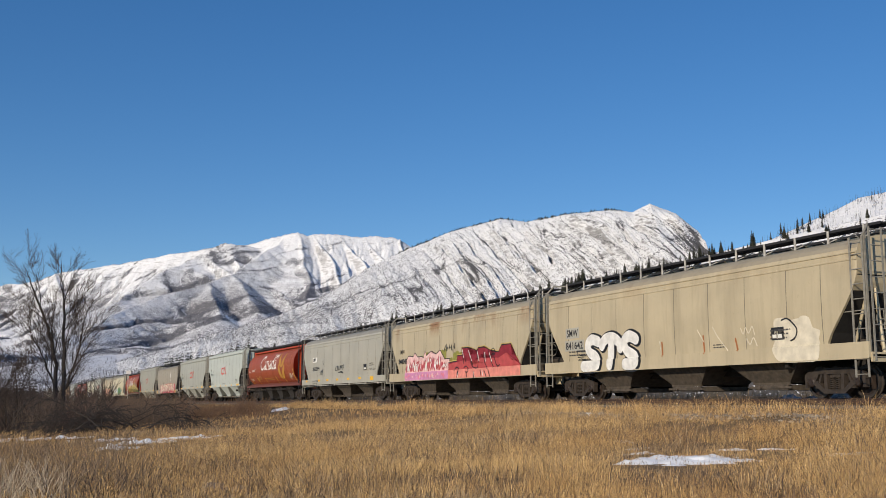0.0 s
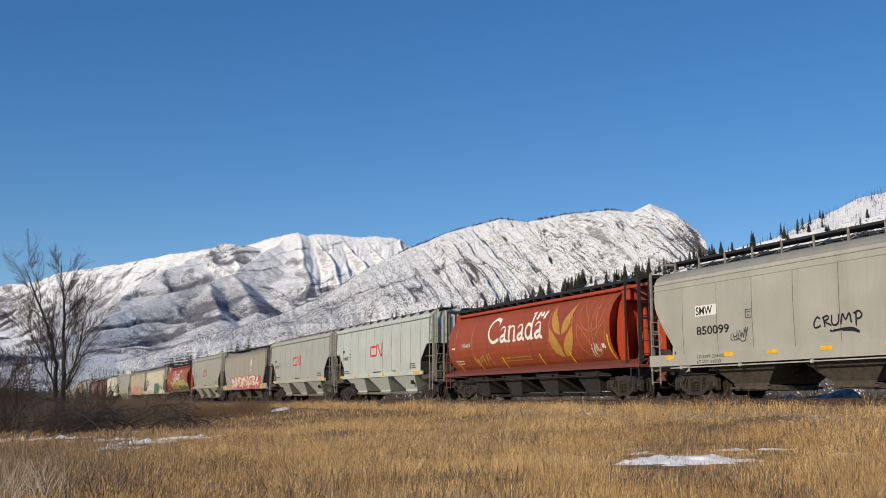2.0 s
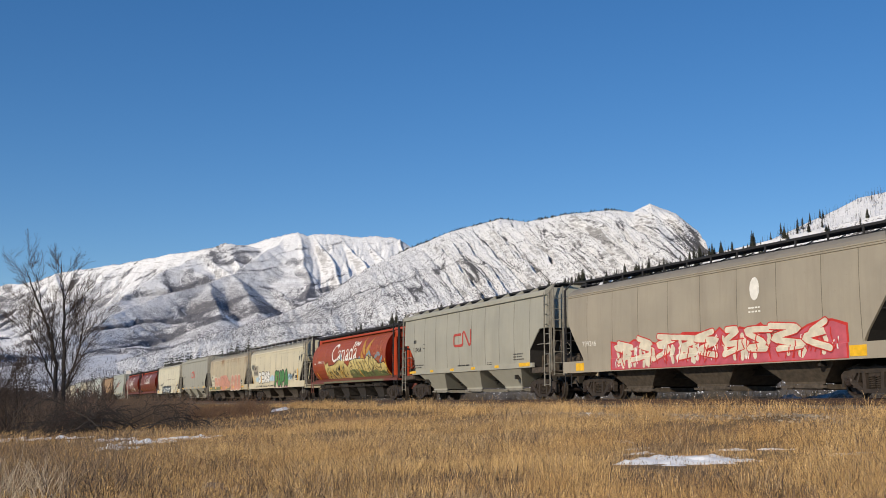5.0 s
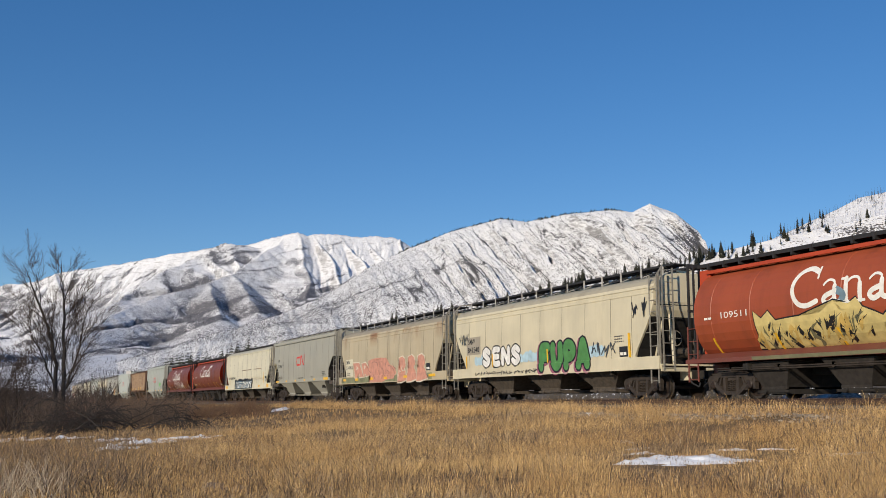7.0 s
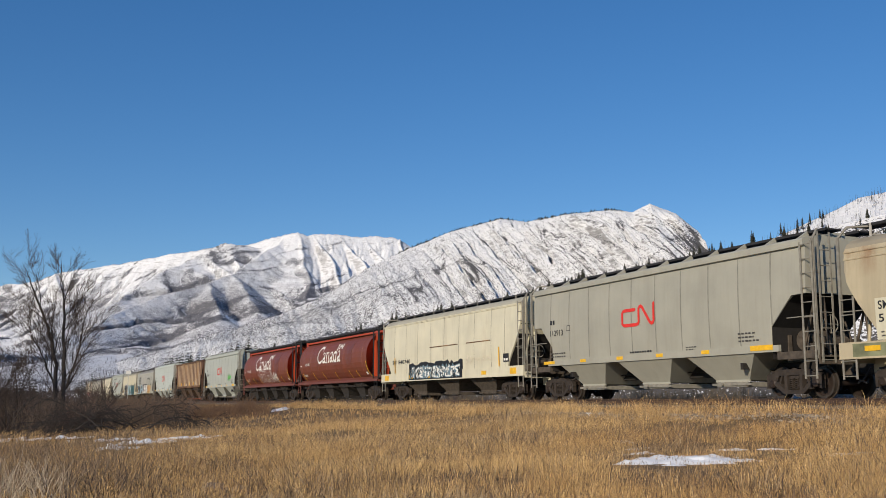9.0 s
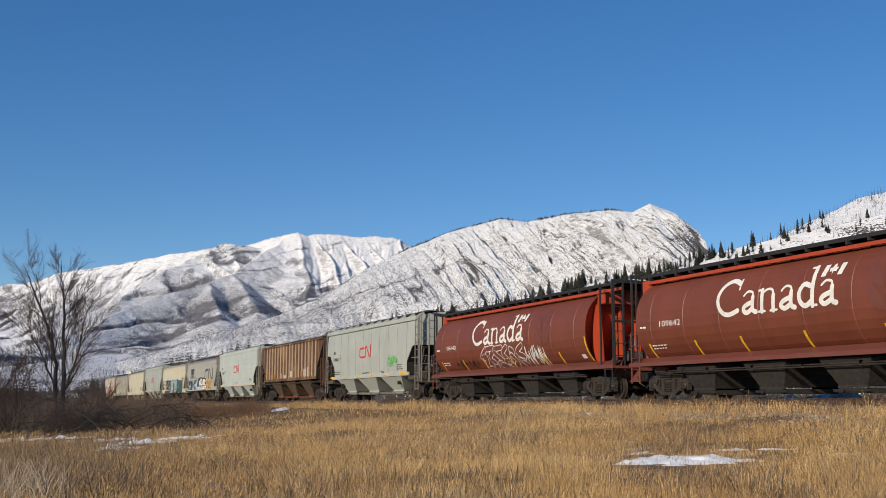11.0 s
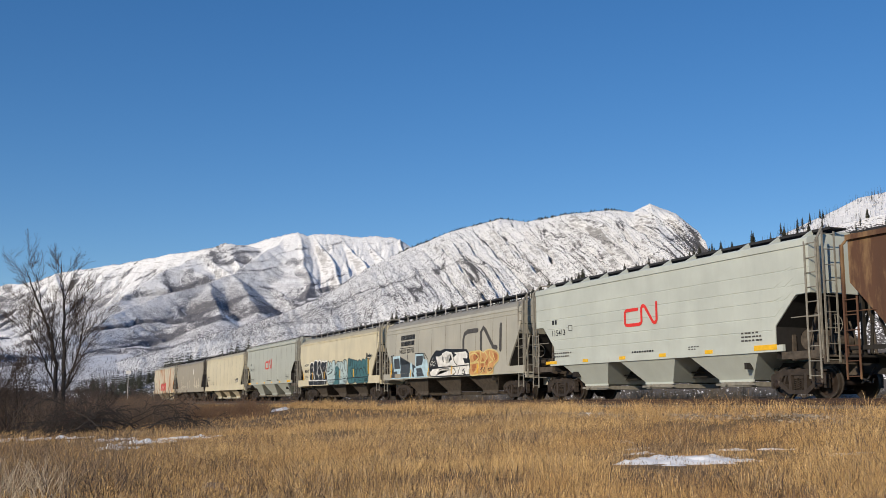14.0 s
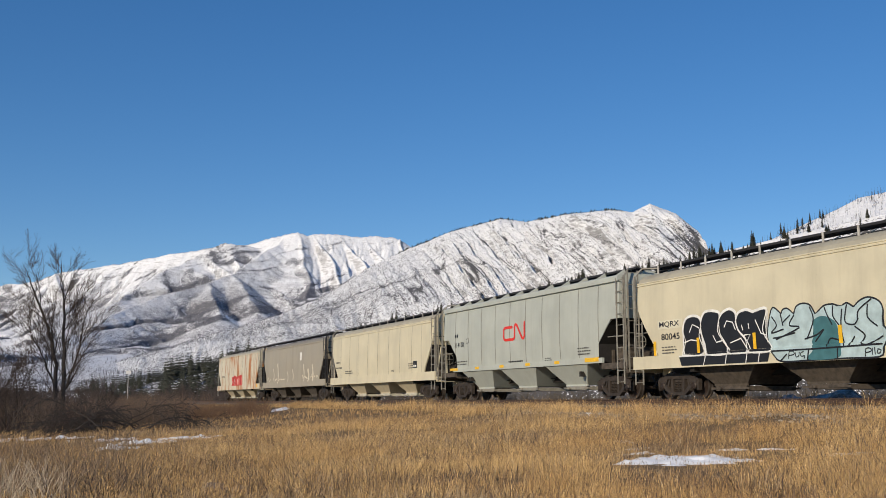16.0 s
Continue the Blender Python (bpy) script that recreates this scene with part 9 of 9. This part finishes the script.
    lines_on(car, w, [[(-5.49, 2.21), (-5.31, 2.45), (-4.98, 2.33), (-4.85, 2.07)], [(-5.79, 1.87), (-5.43, 1.95), (-5.02, 1.89)], [(-4.26, 2.02), (-4.11, 1.8), (-3.8, 1.84), (-3.54, 1.56)], [(-3.68, 2.27), (-3.55, 2.45), (-3.27, 2.39), (-3.15, 2.16)], [(-3.41, 1.75), (-2.91, 1.86), (-2.65, 1.53)], [(-2.84, 2.26), (-2.8, 2.12)], [(-2.53, 2.29), (-2.51, 2.15)], [(-2.76, 1.95), (-2.46, 1.96), (-2.63, 1.76), (-2.76, 1.95)], [(-2.2, 2.38), (-1.98, 1.97), (-1.75, 1.89), (-1.7, 1.7)], [(-6.06, 1.42), (-1.59, 1.4)], [(-4.67, 1.36), (-4.78, 1.1)], [(-3.61, 1.36), (-3.68, 1.1)], [(-2.63, 1.36), (-2.7, 1.1)], [(-2.06, 1.37), (-2.13, 1.1)]], 0.04, "white", 4, False)
    mass = [(-1.62, 2.17), (-1.49, 2.57), (-1.36, 2.67), (-1.08, 2.47), (-0.98, 2.58), (-0.78, 2.59), (-0.54, 2.42), (-0.42, 2.62), (-0.17, 2.69), (0.12, 2.62), (0.3, 2.36), (0.49, 2.45), (0.69, 2.56), (1.01, 2.57), (1.27, 2.48), (1.52, 2.56), (1.77, 2.44), (1.96, 2.57), (2.27, 2.65), (2.62, 2.53), (2.74, 2.28), (2.67, 1.95), (2.82, 1.75), (2.81, 1.5), (2.69, 1.31), (2.57, 1.1), (1.45, 1.1), (0.16, 1.1), (-1.07, 1.1), (-1.41, 1.28), (-1.59, 1.53), (-1.68, 1.87)]
    blob(car, w, mass, "black", 2.6, 0.05, True, "spray_outline")
    blob(car, w, mass, "milk", 3)
    blob(car, w, [(0.21, 2.14), (0.42, 2.28), (0.74, 2.27), (1.06, 2.1), (1.17, 1.81), (1.23, 1.39), (1.1, 1.1), (-0.04, 1.1), (0.18, 1.36), (0.12, 1.61), (0.3, 1.85)], "deepteal", 4)
    lines_on(car, w, [[(-1.47, 2.42), (-1.28, 2.15), (-1.52, 1.94), (-1, 2.02)], [(-0.53, 2.4), (-0.74, 2.12), (-0.33, 2.03), (-1.32, 1.74)], [(-1.46, 1.78), (-1.09, 1.81), (-0.53, 1.89)], [(0.12, 2.58), (0.24, 2.21), (-0.05, 1.69)], [(-0.14, 1.69), (0.33, 1.78), (0.62, 1.92), (0.27, 1.6)], [(0.69, 2.53), (0.77, 2.33), (0.94, 2.04)], [(1.01, 2.54), (1, 2.26), (1.19, 2.01)], [(1.34, 2.42), (1.27, 1.95), (1.35, 1.42)], [(1.52, 2.53), (1.43, 2.08), (1.75, 1.98), (1.9, 2.13)], [(2.26, 2.48), (2.24, 2.14), (2.54, 1.89)], [(1.77, 1.92), (2.1, 1.67), (1.97, 1.47), (2.23, 1.42), (2.7, 1.61)], [(0.71, 1.45), (0.85, 1.65), (1.23, 1.57)], [(1.53, 1.42), (1.73, 1.65)], [(-0.7, 2.41), (-1.02, 2.21)], [(-1.08, 2.47), (-1, 2.13)], [(2.39, 2.61), (1.95, 2.36), (1.88, 2.13)], [(-1.48, 1.4), (0.18, 1.39), (2.69, 1.41)], [(-1.14, 1.1), (-0.89, 1.28)], [(0.02, 1.39), (-0.05, 1.1)], [(1.12, 1.4), (1.1, 1.1)]], 0.045, "black", 5)
    lines_on(car, w, [[(-0.81, 1.16), (-0.77, 1.35), (-0.61, 1.35), (-0.58, 1.27), (-0.78, 1.24)], [(-0.53, 1.31), (-0.5, 1.19), (-0.39, 1.22), (-0.36, 1.32)], [(-0.2, 1.33), (-0.31, 1.29), (-0.29, 1.2), (-0.15, 1.21), (-0.18, 1.14)], [(2.1, 1.11), (2.13, 1.3), (2.28, 1.31), (2.3, 1.23), (2.13, 1.2)], [(2.35, 1.31), (2.34, 1.15)], [(2.43, 1.32), (2.44, 1.15)], [(2.54, 1.26), (2.51, 1.18), (2.6, 1.17), (2.64, 1.25), (2.54, 1.28)]], 0.03, "black", 6)
    mass = [(2.98, 2.64), (3.16, 2.66), (3.33, 2.68), (3.5, 2.59), (3.67, 2.63), (3.84, 2.56), (4.12, 2.58), (4.34, 2.5), (4.64, 2.52), (4.92, 2.41), (5.15, 2.53), (5.4, 2.48), (5.6, 2.36), (5.72, 2.52), (5.98, 2.54), (6.25, 2.45), (6.34, 2.33), (6.38, 2.53), (6.57, 2.59), (6.8, 2.53), (6.91, 2.39), (6.88, 1.98), (6.84, 1.5), (6.87, 1.25), (6.72, 1.11), (6.49, 1.1), (6.3, 1.22), (6.13, 1.1), (5.73, 1.1), (5.22, 1.1), (4.8, 1.1), (4.48, 1.2), (4.15, 1.13), (3.65, 1.11), (3.31, 1.11), (3.03, 1.23), (2.9, 1.43), (2.89, 2)]
    blob(car, w, mass, "black", 3, 0.05, True, "spray_outline")
    blob(car, w, mass, "deepteal", 4)
    lines_on(car, w, [[(3.07, 2.59), (3.19, 2.16), (3.49, 2.56)], [(3.49, 2.56), (3.42, 2.19), (3.69, 2.57)], [(3.85, 2.54), (3.87, 2.07)], [(3.47, 1.93), (3.7, 2.06), (4.09, 2.01), (4.32, 2.19), (4.33, 2.46)], [(3.5, 1.92), (3.8, 1.58), (4.19, 1.44)], [(4.32, 2.16), (4.26, 1.93), (4.35, 1.7), (4.67, 1.42)], [(4.93, 2.4), (4.98, 2.12), (4.83, 2)], [(5.6, 2.36), (5.54, 2.09), (5.7, 1.97)], [(4.62, 1.77), (4.9, 1.99), (5.21, 1.88), (5.39, 1.62), (5.4, 1.44)], [(5.1, 1.81), (5.33, 1.97), (5.68, 1.95), (5.97, 1.78), (6.11, 1.44)], [(5.92, 1.97), (6.07, 2.07), (6.24, 1.98), (6.37, 1.79), (6.57, 1.62), (6.82, 1.62)], [(6.34, 2.33), (6.33, 2.04), (6.49, 1.79)], [(4.36, 1.93), (4.59, 1.98), (4.71, 1.88), (4.58, 1.76), (4.82, 1.51)], [(2.9, 1.43), (4.28, 1.44), (5.45, 1.44), (6.85, 1.45)], [(3.72, 1.4), (3.65, 1.12)], [(4.28, 1.4), (4.46, 1.24), (4.67, 1.41)], [(5.24, 1.41), (4.97, 1.13)], [(5.97, 1.41), (5.73, 1.11)], [(6.19, 1.42), (6.3, 1.24)], [(5.28, 1.22), (5.52, 1.23)], [(6.42, 1.3), (6.6, 1.35), (6.55, 1.21), (6.4, 1.23), (6.42, 1.3)], [(6.71, 1.34), (6.63, 1.27), (6.72, 1.2)]], 0.05, "black", 5)
    lines_on(car, w, [[(4.52, 2.19), (4.61, 2.29), (4.76, 2.24), (4.75, 2.11), (4.6, 2.1), (4.54, 2.18), (4.65, 2.22), (4.69, 2.16)], [(5.22, 2.24), (5.25, 2.2), (5.22, 2.16)]], 0.035, "black", 5)
    lines_on(car, w, [[(6.53, 2.91), (6.48, 2.67), (6.64, 2.71), (6.55, 2.79), (6.67, 2.84), (6.53, 2.88)], [(6.75, 2.88), (6.71, 2.68)], [(6.8, 2.78), (6.81, 2.68), (6.89, 2.69), (6.91, 2.78)], [(7.05, 2.88), (7.02, 2.68), (6.95, 2.7), (6.97, 2.77), (7.05, 2.76)], [(7.12, 2.77), (7.1, 2.68), (7.17, 2.69), (7.18, 2.76), (7.12, 2.77)], [(7.31, 2.76), (7.23, 2.73), (7.27, 2.68), (7.33, 2.76), (7.3, 2.58), (7.22, 2.56)], [(7.41, 2.78), (7.37, 2.74), (7.44, 2.69), (7.38, 2.64)], [(6.85, 2.57), (7.09, 2.57), (7.16, 2.51), (7.08, 2.45)], [(6.38, 2.66), (6.42, 2.65)], [(7.53, 2.73), (7.57, 2.72)]], 0.045, "black", 2)
    yellow_slats(car, w, [-7.48, -5.04, -2.28, 1.23, 4.06], 1.5, 2.0, 0.07)
    yellow_slats(car, w, [6.88], 1.6, 2.55, 0.07)
    pale_car(21, MAT["cn_grey"], "114128", "pale grey ribbed hopper car near the train's tail")
    # plain cream car with painted hoppers
    car = start_car(22, "plain cream hopper car with painted hopper bays")
    w = smooth_hopper(car, MAT["cream"], 8.75, hop=MAT["tan_rusty"], hop_yt=1.5, beads=(4.1, 4.2, 4.26))
    bars(car, w, -7.8, -6.9, 2.45, 2.65, 4, "faded", seed=2)
    bars(car, w, -7.8, -6.6, 2.1, 2.3, 5, "faded", seed=3)
    small_print(car, w, -6.0, 8.2, 4, "faded")
    white_box(car, w, 6.0, 1.75)
    # taupe car with pale scrawls
    car = start_car(23, "taupe hopper car with tall pale scrawls")
    w = smooth_hopper(car, MAT["taupe"], 8.6, ribs=False, beads=(4.1, 4.16, 4.2), post=MAT["black"])
    for x, z0, z1, wd in ((-5.2, 1.6, 2.5, 0.16), (-3.9, 1.5, 2.9, 0.24), (-0.9, 1.55, 2.2, 0.14), (0.6, 1.6, 2.3, 0.18), (3.6, 1.5, 2.6, 0.2), (4.8, 1.5, 2.2, 0.3), (5.9, 1.5, 2.5, 0.26)):
        bm = bmesh.new()
        ribbon(bm, curve_pts([(x, z0), (x + 0.1, (z0 + z1) / 2), (x - 0.08, z1)]), wd)
        settle(bm, w, 1, "spray_stroke", INKS["faded_white"], car)
    scribble(car, w, -7.4, -1.6, 1.5, 1.9, 5, "faded_white", 121, 0.06)
    scribble(car, w, 3.0, 7.4, 1.5, 1.9, 6, "faded_white", 122, 0.06)
    patch(car, w, 2.55, 2.95, 3.0, 3.6, MAT["white"], 1, "round_emblem")
    # rust-streaked white car at the tail
    car = start_car(24, "rust-streaked white hopper car at the tail")
    w = smooth_hopper(car, MAT["rusty_white"], 8.55, hop=MAT["tan"], hop_yt=1.5, beads=(4.1, 4.16, 4.2))
    wild_style(car, w, -2.1, 2.2, 1.45, 2.4, 5, "red", "red", "salmon", None, 131, jag=0.3)
    bars(car, w, -6.6, -5.4, 2.3, 2.5, 4, "faded", 2, seed=4)
    dashes(car, [8.0], 1.2, 1.42, 1.63, w=0.2)


INKS["maroon_fill"] = MAT["maroon"]
build_train()


# ---------------------------------------------------------------- motion of the train
def motions():
    for car, x in cars:
        walk(car, [(0.0, pose(x, TRACK_Y, RAIL_Z)), (16.0, pose(x + SPEED * 16, TRACK_Y, RAIL_Z))])
    # the wheels turn a little under a quarter from picture to picture
    for w, x in wheelsets:
        walk(w, [(i / FPS, pose(x, 0, 0.457, 0, 89.0 * i, 0)) for i in range(0, 481)])


motions()
